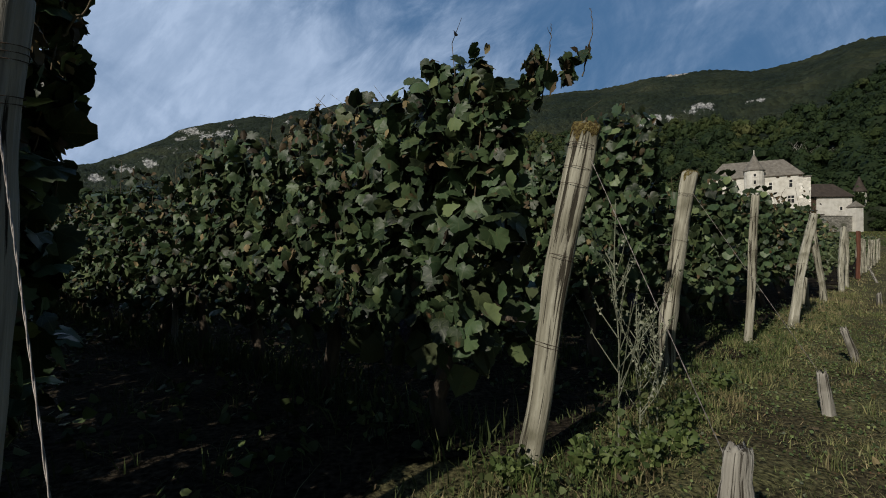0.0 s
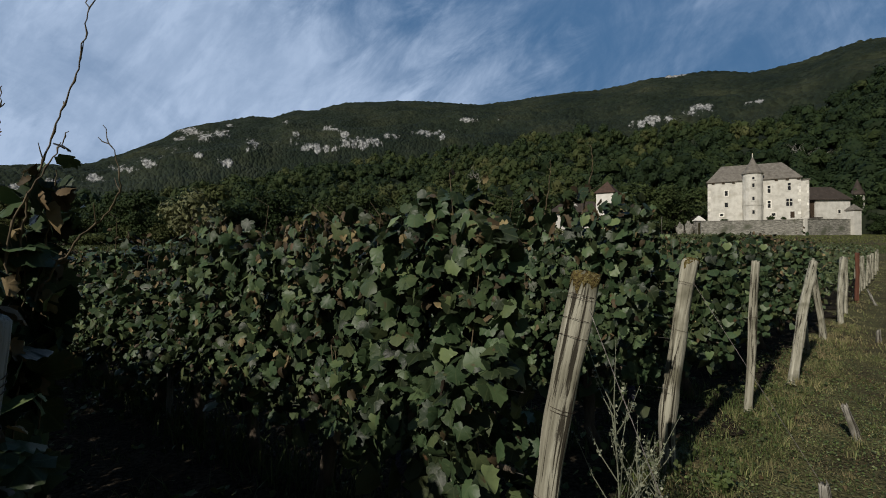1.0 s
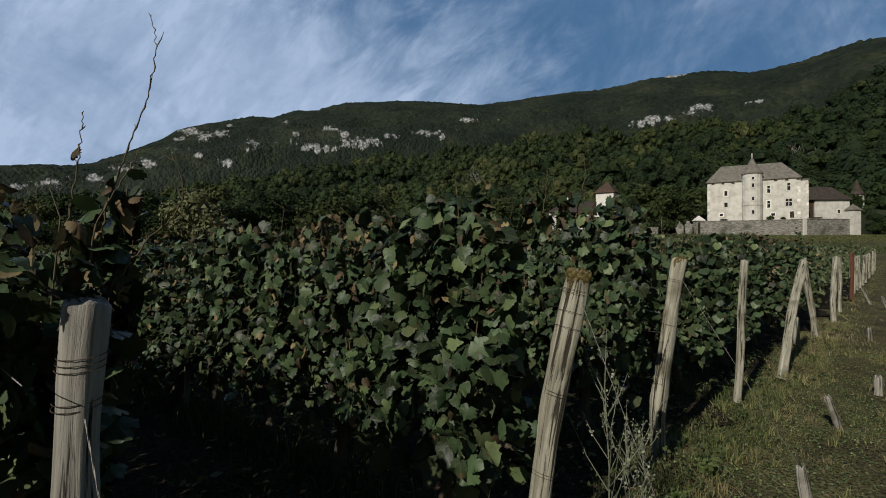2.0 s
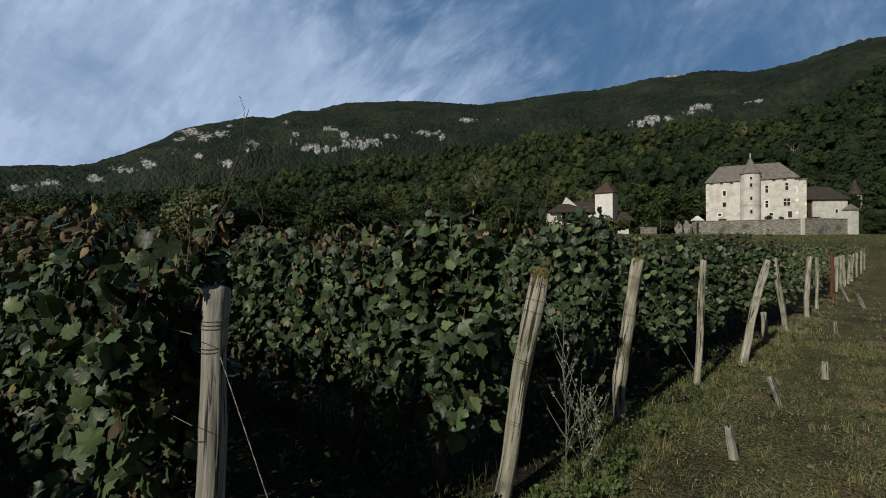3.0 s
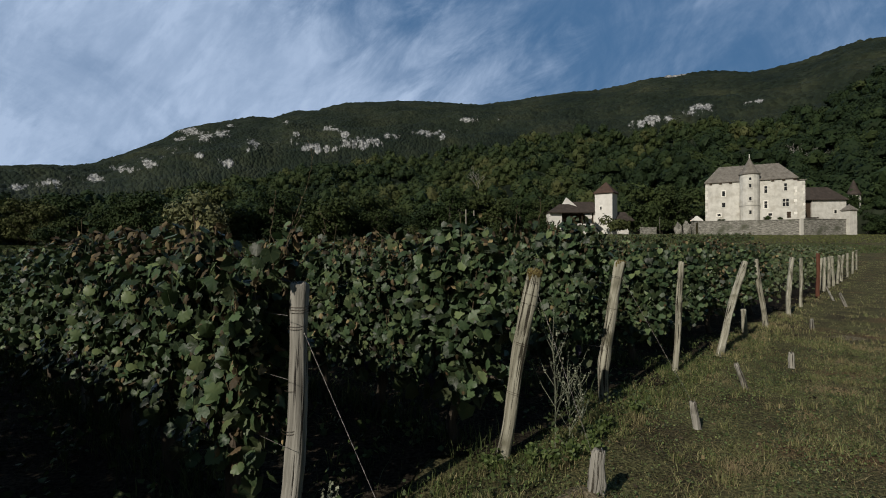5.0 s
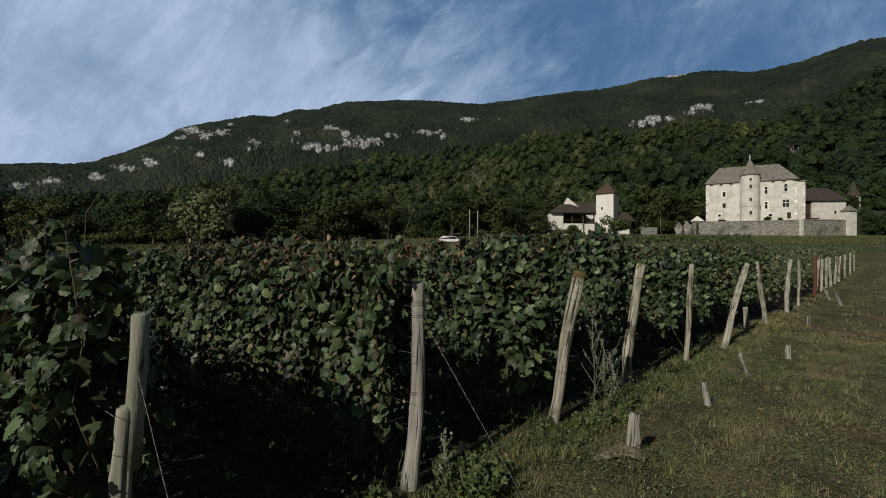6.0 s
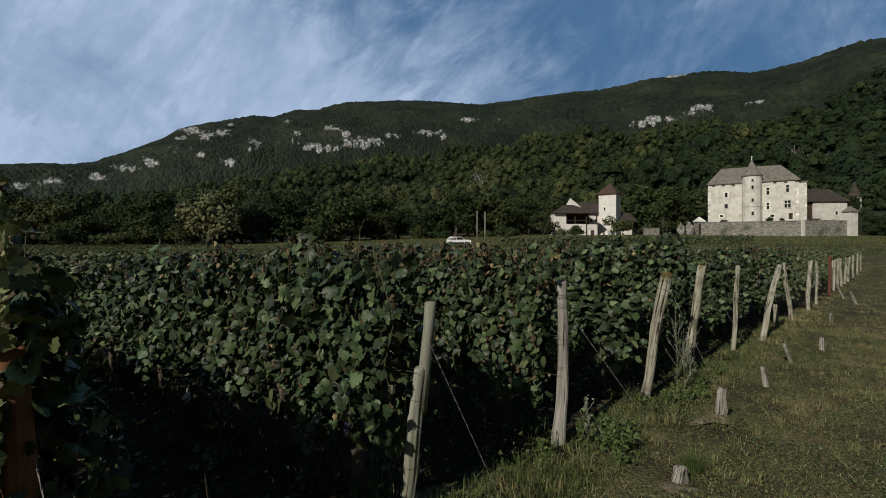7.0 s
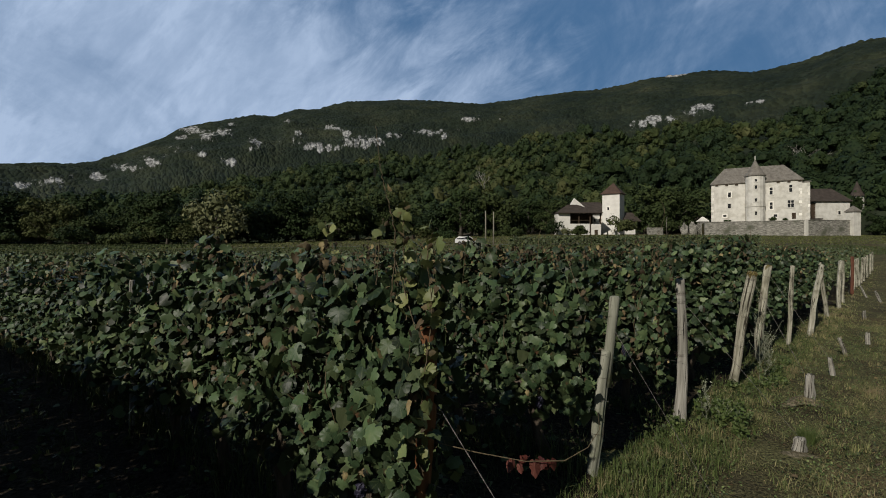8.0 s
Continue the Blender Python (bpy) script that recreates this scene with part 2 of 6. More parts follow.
WOOD_RUST = material("red_brown_post", [(0.2, (0.085, 0.038, 0.020)), (0.6, (0.185, 0.082, 0.036)), (0.9, (0.28, 0.14, 0.065))], scale=16, stretch=(1, 1, 0.15), rough=0.75, spec=0.2, bump=0.4, distance=0.01)
WOOD_RED = material("red_brown_paint", [(0.2, (0.060, 0.026, 0.018)), (0.6, (0.125, 0.050, 0.030)), (0.9, (0.19, 0.09, 0.05))], scale=16, stretch=(1, 1, 0.15), rough=0.75, spec=0.2, bump=0.4, distance=0.01)
MOSS = material("post_moss", [(0.30, (0.05, 0.038, 0.020)), (0.46, (0.13, 0.098, 0.042)), (0.58, (0.22, 0.18, 0.065)), (0.72, (0.33, 0.31, 0.24))], scale=55, rough=1.0, spec=0.05, bump=1.0, distance=0.02)
RUSTY = material("rusty_wire", [(0.3, (0.03, 0.022, 0.018)), (0.7, (0.09, 0.062, 0.045))], scale=60, rough=0.8, spec=0.2, bump=0)
WIRE = material("old_wire", [(0.3, (0.10, 0.085, 0.075)), (0.7, (0.30, 0.28, 0.26))], scale=60, rough=0.55, metal=0.6, bump=0)
SOIL = material("grassy_soil", [(0.2, (0.030, 0.024, 0.015)), (0.40, (0.058, 0.050, 0.027)), (0.55, (0.085, 0.082, 0.037)), (0.8, (0.13, 0.122, 0.058))], scale=1.1, detail=12, rough=0.95, spec=0.1, bump=0.8,
                bump_scale=18, distance=0.05, stain=(0.105, 0.066, 0.038), stain_scale=0.55, stain_lo=0.56, stain_hi=0.72, speckle=38)
GRASS = material("grass_blade", [(0.0, (0.055, 0.082, 0.027)), (0.30, (0.122, 0.148, 0.052)), (0.60, (0.205, 0.205, 0.088)), (0.84, (0.33, 0.27, 0.15)), (1.0, (0.55, 0.46, 0.31))], scale=0.8, rough=0.6, spec=0.25, bump=0,
                 per="island", jitter=0.6, translucent=0.15, stain=(0.27, 0.21, 0.12), stain_scale=1.3, stain_lo=0.52, stain_hi=0.70)
# weed green darkened for the alley shade; also used on weeds and meadow
SHADE_GREEN = material("shade_green_weed", [(0.0, (0.028, 0.045, 0.016)), (0.5, (0.060, 0.082, 0.028)), (0.85, (0.105, 0.120, 0.048)), (1.0, (0.28, 0.23, 0.13))], scale=0.8, rough=0.6, spec=0.2, bump=0, per="island", jitter=0.3, translucent=0.08)
WEED = material("weed_stem", [(0.3, (0.14, 0.16, 0.10)), (0.7, (0.30, 0.31, 0.225))], scale=20, rough=0.7, bump=0.2, per="island")
def crown_leaf(name, stops, jitter=0.15, whole="tone"):
    """Foliage of trees: each tree has its own tint, each spray its own brightness."""
    m = material(name, stops, scale=0.35, detail=3, rough=0.7, spec=0.12, bump=0, per="island", jitter=jitter, own=0.5, translucent=0.08)
    n, l = m.node_tree.nodes, m.node_tree.links
    cr = next(k for k in n if k.type == "VALTORGB")
    old = cr.inputs[0].links[0].from_socket
    if whole == "tone":
        src = n.new("ShaderNodeAttribute")
        src.attribute_name = "tone"
        tint = src.outputs["Fac"]
    else:
        tint = n.new("ShaderNodeObjectInfo").outputs["Random"]
    mx = n.new("ShaderNodeMath")
    mx.operation = "MULTIPLY_ADD"
    l.new(tint, mx.inputs[0])
    mx.inputs[1].default_value = 0.72
    few = n.new("ShaderNodeMath")
    few.operation = "MULTIPLY"
    l.new(old, few.inputs[0])
    few.inputs[1].default_value = 0.28
    l.new(few.outputs[0], mx.inputs[2])
    l.new(mx.outputs[0], cr.inputs[0])
    return m


FOREST = crown_leaf("forest_leaf", [(0.05, (0.014, 0.025, 0.011)), (0.35, (0.026, 0.043, 0.016)), (0.62, (0.045, 0.062, 0.021)), (0.82, (0.072, 0.082, 0.030)), (1.0, (0.105, 0.105, 0.042))])
TREE_LEAF = crown_leaf("tree_leaf", [(0.05, (0.016, 0.028, 0.011)), (0.4, (0.030, 0.048, 0.016)), (0.75, (0.055, 0.070, 0.024)), (1.0, (0.090, 0.095, 0.036))], 0.3, "object")
TREE_PALE = material("pale_tree_leaf", [(0.0, (0.085, 0.10, 0.045)), (1.0, (0.19, 0.19, 0.09))], scale=0.4, rough=0.6, spec=0.2, bump=0, per="island", translucent=0.1)
TREE_BARK = material("tree_bark", [(0.3, (0.045, 0.038, 0.03)), (0.7, (0.13, 0.115, 0.095))], scale=3, stretch=(1, 1, 0.3), rough=0.95, bump=0.6, distance=0.1)
PALE_BARK = material("bare_branch", [(0.3, (0.22, 0.21, 0.19)), (0.7, (0.40, 0.385, 0.35))], scale=3, rough=0.95, bump=0.3)
STONE = material("castle_plaster", [(0.25, (0.43, 0.415, 0.37)), (0.5, (0.64, 0.622, 0.565)), (0.75, (0.77, 0.752, 0.70))], scale=0.45, detail=10, rough=0.92, spec=0.1, bump=0.5, bump_scale=2.5, distance=0.1,
                 stain=(0.46, 0.435, 0.375), stain_scale=0.3, stain_lo=0.54, stain_hi=0.72)
QUOIN = material("pale_quoin_stone", [(0.2, (0.62, 0.60, 0.54)), (0.8, (0.78, 0.76, 0.70))], scale=1.0, rough=0.9, spec=0.1, bump=0.4, per="object")
RUBBLE = material("rubble_wall_stone", [(0.32, (0.08, 0.077, 0.067)), (0.48, (0.23, 0.222, 0.195)), (0.62, (0.38, 0.366, 0.325)), (0.75, (0.53, 0.51, 0.46))], scale=1.0, detail=6, rough=0.95, spec=0.1, bump=0.9, bump_scale=2.2, distance=0.2, stretch=(0.8, 0.8, 3.0),
                  stain=(0.11, 0.115, 0.085), stain_scale=0.22, stain_lo=0.52, stain_hi=0.7)
WHITEWASH = material("white_plaster", [(0.2, (0.62, 0.60, 0.55)), (0.6, (0.78, 0.76, 0.71)), (0.9, (0.84, 0.82, 0.78))], scale=0.6, rough=0.9, spec=0.1, bump=0.3, distance=0.05)
SLATE = material("grey_tile_roof", [(0.25, (0.10, 0.090, 0.078)), (0.5, (0.18, 0.165, 0.142)), (0.75, (0.27, 0.25, 0.22))], scale=0.9, detail=10, rough=0.85, spec=0.2, bump=0.6, bump_scale=4, distance=0.1)
TILE = material("brown_tile_roof", [(0.2, (0.030, 0.025, 0.021)), (0.55, (0.062, 0.050, 0.042)), (0.85, (0.105, 0.086, 0.072))], scale=0.9, detail=10, rough=0.85, spec=0.2, bump=0.6, bump_scale=4, distance=0.1)
TILE_RED = material("red_tile_roof", [(0.2, (0.045, 0.030, 0.024)), (0.55, (0.085, 0.055, 0.042)), (0.85, (0.13, 0.085, 0.066))], scale=0.9, detail=10, rough=0.85, spec=0.2, bump=0.6, bump_scale=4, distance=0.1)
PANE = material("dark_window_glass", [(0.3, (0.012, 0.012, 0.014)), (0.7, (0.03, 0.03, 0.034))], scale=0.5, rough=0.12, spec=0.5, bump=0)
TIMBER = material("dark_barn_timber", [(0.3, (0.03, 0.02, 0.014)), (0.7, (0.08, 0.055, 0.035))], scale=3, stretch=(1, 1, 0.2), rough=0.9, bump=0.4)
ASPHALT = material("asphalt", [(0.3, (0.09, 0.088, 0.083)), (0.7, (0.14, 0.135, 0.125))], scale=3, rough=0.9, bump=0.4, bump_scale=60, distance=0.01)
CAR_PAINT = material("white_car_paint", [(0.3, (0.74, 0.74, 0.74)), (0.7, (0.80, 0.80, 0.80))], scale=1, rough=0.25, spec=0.5, bump=0)
RUBBER = material("tyre_rubber", [(0.3, (0.015, 0.015, 0.015)), (0.7, (0.03, 0.03, 0.03))], scale=8, rough=0.85, bump=0.2)
POLE_WOOD = material("utility_pole_wood", [(0.3, (0.17, 0.155, 0.125)), (0.7, (0.30, 0.28, 0.23))], scale=6, stretch=(1, 1, 0.1), rough=0.9, bump=0.3)


def mountain_material():
    """Dark forest over a slope, with pale limestone where the rock mask lies."""
    m = bpy.data.materials.new("mountain_forest_and_rock")
    m.use_nodes = True
    n, l = m.node_tree.nodes, m.node_tree.links
    b = n["Principled BSDF"]
    b.inputs["Roughness"].default_value = 0.95
    b.inputs["Specular IOR Level"].default_value = 0.05
    tc = n.new("ShaderNodeTexCoord")
    vo = n.new("ShaderNodeTexVoronoi")
    vo.inputs["Scale"].default_value = 0.105
    stand = n.new("ShaderNodeUVMap")
    stand.uv_map = "slope"
    warp = n.new("ShaderNodeTexNoise")
    warp.inputs["Scale"].default_value = 0.05
    warp.inputs["Detail"].default_value = 3
    l.new(stand.outputs[0], warp.inputs["Vector"])
    shift = n.new("ShaderNodeVectorMath")
    shift.operation = "MULTIPLY_ADD"
    l.new(warp.outputs["Color"], shift.inputs[0])
    shift.inputs[1].default_value = (14, 14, 0)
    l.new(stand.outputs[0], shift.inputs[2])
    l.new(shift.outputs[0], vo.inputs["Vector"])
    n1 = n.new("ShaderNodeTexNoise")
    n1.inputs["Scale"].default_value = 0.0055
    n1.inputs["Detail"].default_value = 10
    n1.inputs["Roughness"].default_value = 0.62
    l.new(stand.outputs[0], n1.inputs["Vector"])
    cr = n.new("ShaderNodeValToRGB")
    ramp_set(cr, [(0.3, (0.011, 0.017, 0.012)), (0.5, (0.020, 0.027, 0.017)), (0.62, (0.032, 0.038, 0.022)), (0.78, (0.056, 0.057, 0.034))])
    l.new(n1.outputs[0], cr.inputs[0])
    hsv = n.new("ShaderNodeHueSaturation")
    mr = n.new("ShaderNodeMapRange")
    mr.inputs[3].default_value, mr.inputs[4].default_value = 0.62, 1.38
    l.new(vo.outputs["Color"], mr.inputs[0])
    l.new(mr.outputs[0], hsv.inputs["Value"])
    l.new(cr.outputs[0], hsv.inputs["Color"])
    at = n.new("ShaderNodeAttribute")
    at.attribute_name = "rock"
    n2 = n.new("ShaderNodeTexNoise")
    n2.inputs["Scale"].default_value = 0.06
    n2.inputs["Detail"].default_value = 9
    n2.inputs["Roughness"].default_value = 0.72
    mp = n.new("ShaderNodeMapping")
    mp.inputs["Scale"].default_value = (1, 0.42, 1)
    l.new(stand.outputs[0], mp.inputs[0])
    l.new(mp.outputs[0], n2.inputs["Vector"])
    ad = n.new("ShaderNodeMath")
    ad.operation = "ADD"
    l.new(at.outputs["Fac"], ad.inputs[0])
    l.new(n2.outputs[0], ad.inputs[1])
    th = n.new("ShaderNodeMapRange")
    th.inputs[1].default_value, th.inputs[2].default_value = 1.02, 1.09
    l.new(ad.outputs[0], th.inputs[0])
    rk = n.new("ShaderNodeValToRGB")
    ramp_set(rk, [(0.36, (0.09, 0.092, 0.09)), (0.50, (0.27, 0.272, 0.265)), (0.66, (0.48, 0.48, 0.465))])
    n3 = n.new("ShaderNodeTexNoise")
    n3.inputs["Scale"].default_value = 0.11
    n3.inputs["Detail"].default_value = 6
    l.new(stand.outputs[0], n3.inputs["Vector"])
    l.new(n3.outputs[0], rk.inputs[0])
    mx = n.new("ShaderNodeMix")
    mx.data_type = "RGBA"
    l.new(th.outputs[0], mx.inputs["Factor"])
    l.new(hsv.outputs[0], mx.inputs["A"])
    l.new(rk.outputs[0], mx.inputs["B"])
    l.new(mx.outputs["Result"], b.inputs["Base Color"])
    bp = n.new("ShaderNodeBump")
    bp.inputs["Strength"].default_value = 0.55
    bp.inputs["Distance"].default_value = 9.0
    l.new(vo.outputs["Distance"], bp.inputs["Height"])
    bp.invert = True
    l.new(bp.outputs[0], b.inputs["Normal"])
    return m


MOUNTAIN = mountain_material()

# ---- building helpers ----
def leaf_uv(me, outline):
    """Lays each leaf's own outline into a map, for its veins."""
    k = len(outline)
    pts = list(outline) + ([(0.0, 0.32)] if k > 12 else [])
    per = np.array(pts, dtype=np.float32)
    loop_v = np.empty(len(me.loops), dtype=np.int32)
    me.loops.foreach_get("vertex_index", loop_v)
    me.uv_layers.new(name="leaf").data.foreach_set("uv", per[loop_v % len(pts)].ravel())


def mesh_from(name, verts, faces, mats, index=None, smooth=False):
    me = bpy.data.meshes.new(name)
    me.from_pydata([tuple(v) for v in verts] if not isinstance(verts, np.ndarray) else verts.tolist(), [], faces if not isinstance(faces, np.ndarray) else faces.tolist())
    for m in mats:
        me.materials.append(m)
    if index is not None:
        me.polygons.foreach_set("material_index", np.asarray(index, dtype=np.int32))
    if smooth:
        me.polygons.foreach_set("use_smooth", np.ones(len(me.polygons), dtype=bool))
    me.update()
    return me


def part(name, data, material_, parent, label=""):
    """One mesh object under a thing or a part; data is a mesh or a bmesh."""
    if isinstance(data, bmesh.types.BMesh):
        me = bpy.data.meshes.new(name)
        data.to_mesh(me)
        data.free()
        data = me
    if material_ and not data.materials:
        data.materials.append(material_)
    ob = new(name, data)
    ob.parent = parent
    if label:
        ob["label"] = label
    return ob


def thing(name, label, category, at=(0, 0, 0), turn=0.0, group="", kind=""):
    ob = new(name)
    ob.empty_display_size = 0.2
    ob.matrix_basis = Matrix.Translation(at) @ Matrix.Rotation(turn, 4, "Z")
    return tagged(ob, label, category, group, kind)


def bm_box(bm, x0, x1, y0, y1, z0, z1):
    m = Matrix.Translation(((x0 + x1) / 2, (y0 + y1) / 2, (z0 + z1) / 2)) @ Matrix.Diagonal((x1 - x0, y1 - y0, z1 - z0, 1))
    return bmesh.ops.create_cube(bm, size=1.0, matrix=m)["verts"]


def box(x0, x1, y0, y1, z0, z1, bevel=0.0):
    bm = bmesh.new()
    bm_box(bm, x0, x1, y0, y1, z0, z1)
    if bevel:
        bmesh.ops.bevel(bm, geom=bm.edges[:], offset=bevel, segments=2, affect="EDGES")
    return bm


def tube(points, radii, sides=6, wobble=0.0, seed=0, cap=True):
    """Vertices and faces of a tapered tube along points."""
    r = np.random.default_rng(seed)
    pts = [Vector(p) for p in points]
    vs, fs = [], []
    for i, p in enumerate(pts):
        d = (pts[min(i + 1, len(pts) - 1)] - pts[max(i - 1, 0)]).normalized()
        a = d.cross(Vector((0.31, 0.95, 0.02))).normalized()
        b = d.cross(a)
        for k in range(sides):
            t = 2 * math.pi * k / sides
            rr = radii[i] * (1 + wobble * (r.random() - 0.5) * 2)
            vs.append(p + a * (math.cos(t) * rr) + b * (math.sin(t) * rr))
    for i in range(len(pts) - 1):
        for k in range(sides):
            k2 = (k + 1) % sides
            fs.append((i * sides + k, i * sides + k2, (i + 1) * sides + k2, (i + 1) * sides + k))
    if cap:
        fs.append(tuple(range(sides - 1, -1, -1)))
        fs.append(tuple((len(pts) - 1) * sides + k for k in range(sides)))
    return vs, fs


def join(pieces):
    vs, fs = [], []
    for v, f in pieces:
        o = len(vs)
        vs += v
        fs += [tuple(i + o for i in face) for face in f]
    return vs, fs


def smoothstep(a, b, x):
    t = np.clip((np.asarray(x, dtype=float) - a) / (b - a), 0, 1)
    return t * t * (3 - 2 * t)


# ---- ground ----
ROW_DIR = Vector((-0.775, 0.632, 0))
END_DIR = Vector((0.70, 0.714, 0)).normalized()
END_0 = Vector((0.42, 2.50, 0))


def height(x, y):
    """The ground: level in the vineyard, rising gently towards the wood."""
    x, y = np.asarray(x, dtype=float), np.asarray(y, dtype=float)
    yy = np.clip(y, -50, 230)
    ramp = np.where(yy < 20, 0.0, np.where(yy < 40, (yy - 20) ** 2 / 40, yy - 30))
    side = 0.6 + 0.4 * smoothstep(-110, 40, x)
    # a low bank under the row ends
    s = (x - END_0.x) * END_DIR.y - (y - END_0.y) * END_DIR.x
    bank = (-0.03 * np.exp(-((s + 0.05) / 0.45) ** 2) - 0.13 * smoothstep(0.1, 1.0, s) * (1 - smoothstep(6, 14, s))) * (np.abs(y) < 40)
    near = np.exp(-(x * x + y * y) / 3000)
    bumps = near * (0.025 * np.sin(1.7 * x + 0.6 * y) * np.sin(1.3 * y - 0.4 * x) + 0.015 * np.sin(4.1 * x + 1) * np.sin(3.7 * y))
    # earth heaped round the thick stump
    heap = 0.135 * np.exp(-((x - 1.09) ** 2 + (y - 1.79) ** 2) / 0.10)
    return 0.055 * ramp * side + bank + bumps + heap


def ground_at(x, y):
    return float(height(x, y))


u = np.linspace(-1, 1, 231)
axis = np.sinh(u * 6.2) / np.sinh(6.2) * 4200 + u * 22
gx, gy = np.meshgrid(axis, axis, indexing="ij")
gz = height(gx, gy)
n_g = len(axis)
gv = np.stack([gx.ravel(), gy.ravel(), gz.ravel()], 1)
ii, jj = np.meshgrid(np.arange(n_g - 1), np.arange(n_g - 1), indexing="ij")
base = (ii * n_g + jj).ravel()
gf = np.stack([base, base + n_g, base + n_g + 1, base + 1], 1)
ground = new("ground", mesh_from("ground", gv, gf, [SOIL], smooth=True))
tagged(ground, "uneven mown grass and bare soil of the vineyard and fields", "ground", kind="structure")

# soil sheet between the vine rows, just above the ground; their shade is in its colour
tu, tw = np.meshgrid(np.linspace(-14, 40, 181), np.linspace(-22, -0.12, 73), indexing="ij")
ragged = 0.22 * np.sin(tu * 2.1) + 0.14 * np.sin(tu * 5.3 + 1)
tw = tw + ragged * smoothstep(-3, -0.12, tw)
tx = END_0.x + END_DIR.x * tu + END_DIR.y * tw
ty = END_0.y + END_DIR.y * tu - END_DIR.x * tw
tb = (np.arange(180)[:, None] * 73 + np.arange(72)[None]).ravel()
# near-black tones deepen the shade under the vines
SHADE_EARTH = material("shade_dark_earth", [(0.25, (0.012, 0.010, 0.007)), (0.5, (0.026, 0.021, 0.015)), (0.8, (0.055, 0.045, 0.030))], scale=2.2, detail=10, rough=0.98, spec=0.05, bump=1.0, bump_scale=16, distance=0.06, speckle=30)
earth = new("vineyard_soil", mesh_from("vineyard_soil", np.stack([tx.ravel(), ty.ravel(), height(tx, ty).ravel() + 0.026], 1), np.stack([tb, tb + 73, tb + 74, tb + 1], 1), [SHADE_EARTH], smooth=True))
tagged(earth, "soil between the rows of vines, coloured dark for their shade", "soil", kind="structure")

# ---- mountains and woods ----
def at_azimuth(table):
    xs, es = zip(*table)
    return lambda a: np.interp(np.degrees(a), xs, es)


# skyline of the far mountain and of the wooded slope: azimuth, rise per metre
FAR_RIDGE = at_azimuth([(-75, 0.02), (-43.3, 0.1273), (-40.2, 0.1399), (-38.2, 0.1441), (-36.6, 0.1528), (-34.6, 0.1697), (-32.1, 0.195), (-30.7, 0.2062), (-29.6, 0.2201), (-26.5, 0.2437),
                        (-22.5, 0.2649), (-19.8, 0.2686), (-17.6, 0.2858), (-14.9, 0.2909), (-11.7, 0.3101), (-5.8, 0.3187), (-0.3, 0.3179), (4.5, 0.3109), (7.9, 0.3161), (14.6, 0.3263),
                        (18.4, 0.3246), (21.4, 0.3296), (23.7, 0.335), (26.6, 0.3327), (29.3, 0.3329), (31.3, 0.3271), (33.3, 0.316), (35.2, 0.3169), (37.4, 0.3204), (39.5, 0.3269), (41.1, 0.3319),
                        (43.3, 0.3302), (60, 0.3), (75, 0.25)])
WOOD_RIDGE = at_azimuth([(-75, 0.03), (-43, 0.030), (-37, 0.050), (-25, 0.110), (-15, 0.155), (-5, 0.185), (5, 0.205), (15, 0.235), (21, 0.225), (30, 0.225), (35, 0.205), (39, 0.225), (44, 0.265), (60, 0.26), (75, 0.2)])


def fbm(x, y, z=0.0, octaves=5, lac=2.1):
    out, amp = 0.0, 1.0
    for _ in range(octaves):
        out += amp * noise.noise((x, y, z))
        x, y, z, amp = x * lac, y * lac, z * lac + 3.1, amp * 0.5
    return out


def slope_sheet(name, ridge, r0, r1, na, nr, rough, label, rock=None, base_z=4.0, power=1.0):
    # close columns ahead, wide ones to the sides
    az = np.radians(np.concatenate([np.linspace(-75, -46, na // 12, endpoint=False), np.linspace(-46, 46, na), np.linspace(46, 75, na // 12 + 1)[1:]]))
    na = len(az)
    rr = np.linspace(0, 1, nr)
    verts, mask = [], []
    for a in az:
        zc = 2.0 + r1 * float(ridge(a))
        for t in rr:
            r = r0 + (r1 - r0) * t
            x, y = r * math.sin(a), r * math.cos(a)
            k = math.sin(t * math.pi)
            f = fbm(x * rough[0], y * rough[0])
            z = base_z + (zc - base_z) * t ** power + rough[1] * f * (0.06 + k)
            if t < 0.02:
                z -= 8
            if t > 0.94:
                z += r1 * 0.0036 * abs(fbm(a * 90, t * 40, 5.0, 3))
            mk = 0.0
            if rock:
                mk = rock(math.degrees(a), (z - 2.0) / r, f)
                # cliffs stand out as steps
                x -= mk * 18 * math.sin(a)
                y -= mk * 18 * math.cos(a)
            verts.append((x, y, z))
            mask.append(mk)
    # the back falls away behind the ridge
    faces = [(i * nr + j, (i + 1) * nr + j, (i + 1) * nr + j + 1, i * nr + j + 1) for i in range(na - 1) for j in range(nr - 1)]
    me = mesh_from(name, verts, faces, [MOUNTAIN], smooth=True)
    loop_v = np.empty(len(me.loops), dtype=np.int32)
    me.loops.foreach_get("vertex_index", loop_v)
    va = np.array(verts)
    flat_ = np.stack([np.arctan2(va[:, 0], va[:, 1]) * (r0 + r1) * 0.5, va[:, 2]], 1).astype(np.float32)
    me.uv_layers.new(name="slope").data.foreach_set("uv", flat_[loop_v].ravel())
    at = me.attributes.new("rock", "FLOAT", "POINT")
    at.data.foreach_set("value", np.array(mask, dtype=np.float32))
    return tagged(new(name, me), label, "mountain", kind="structure")


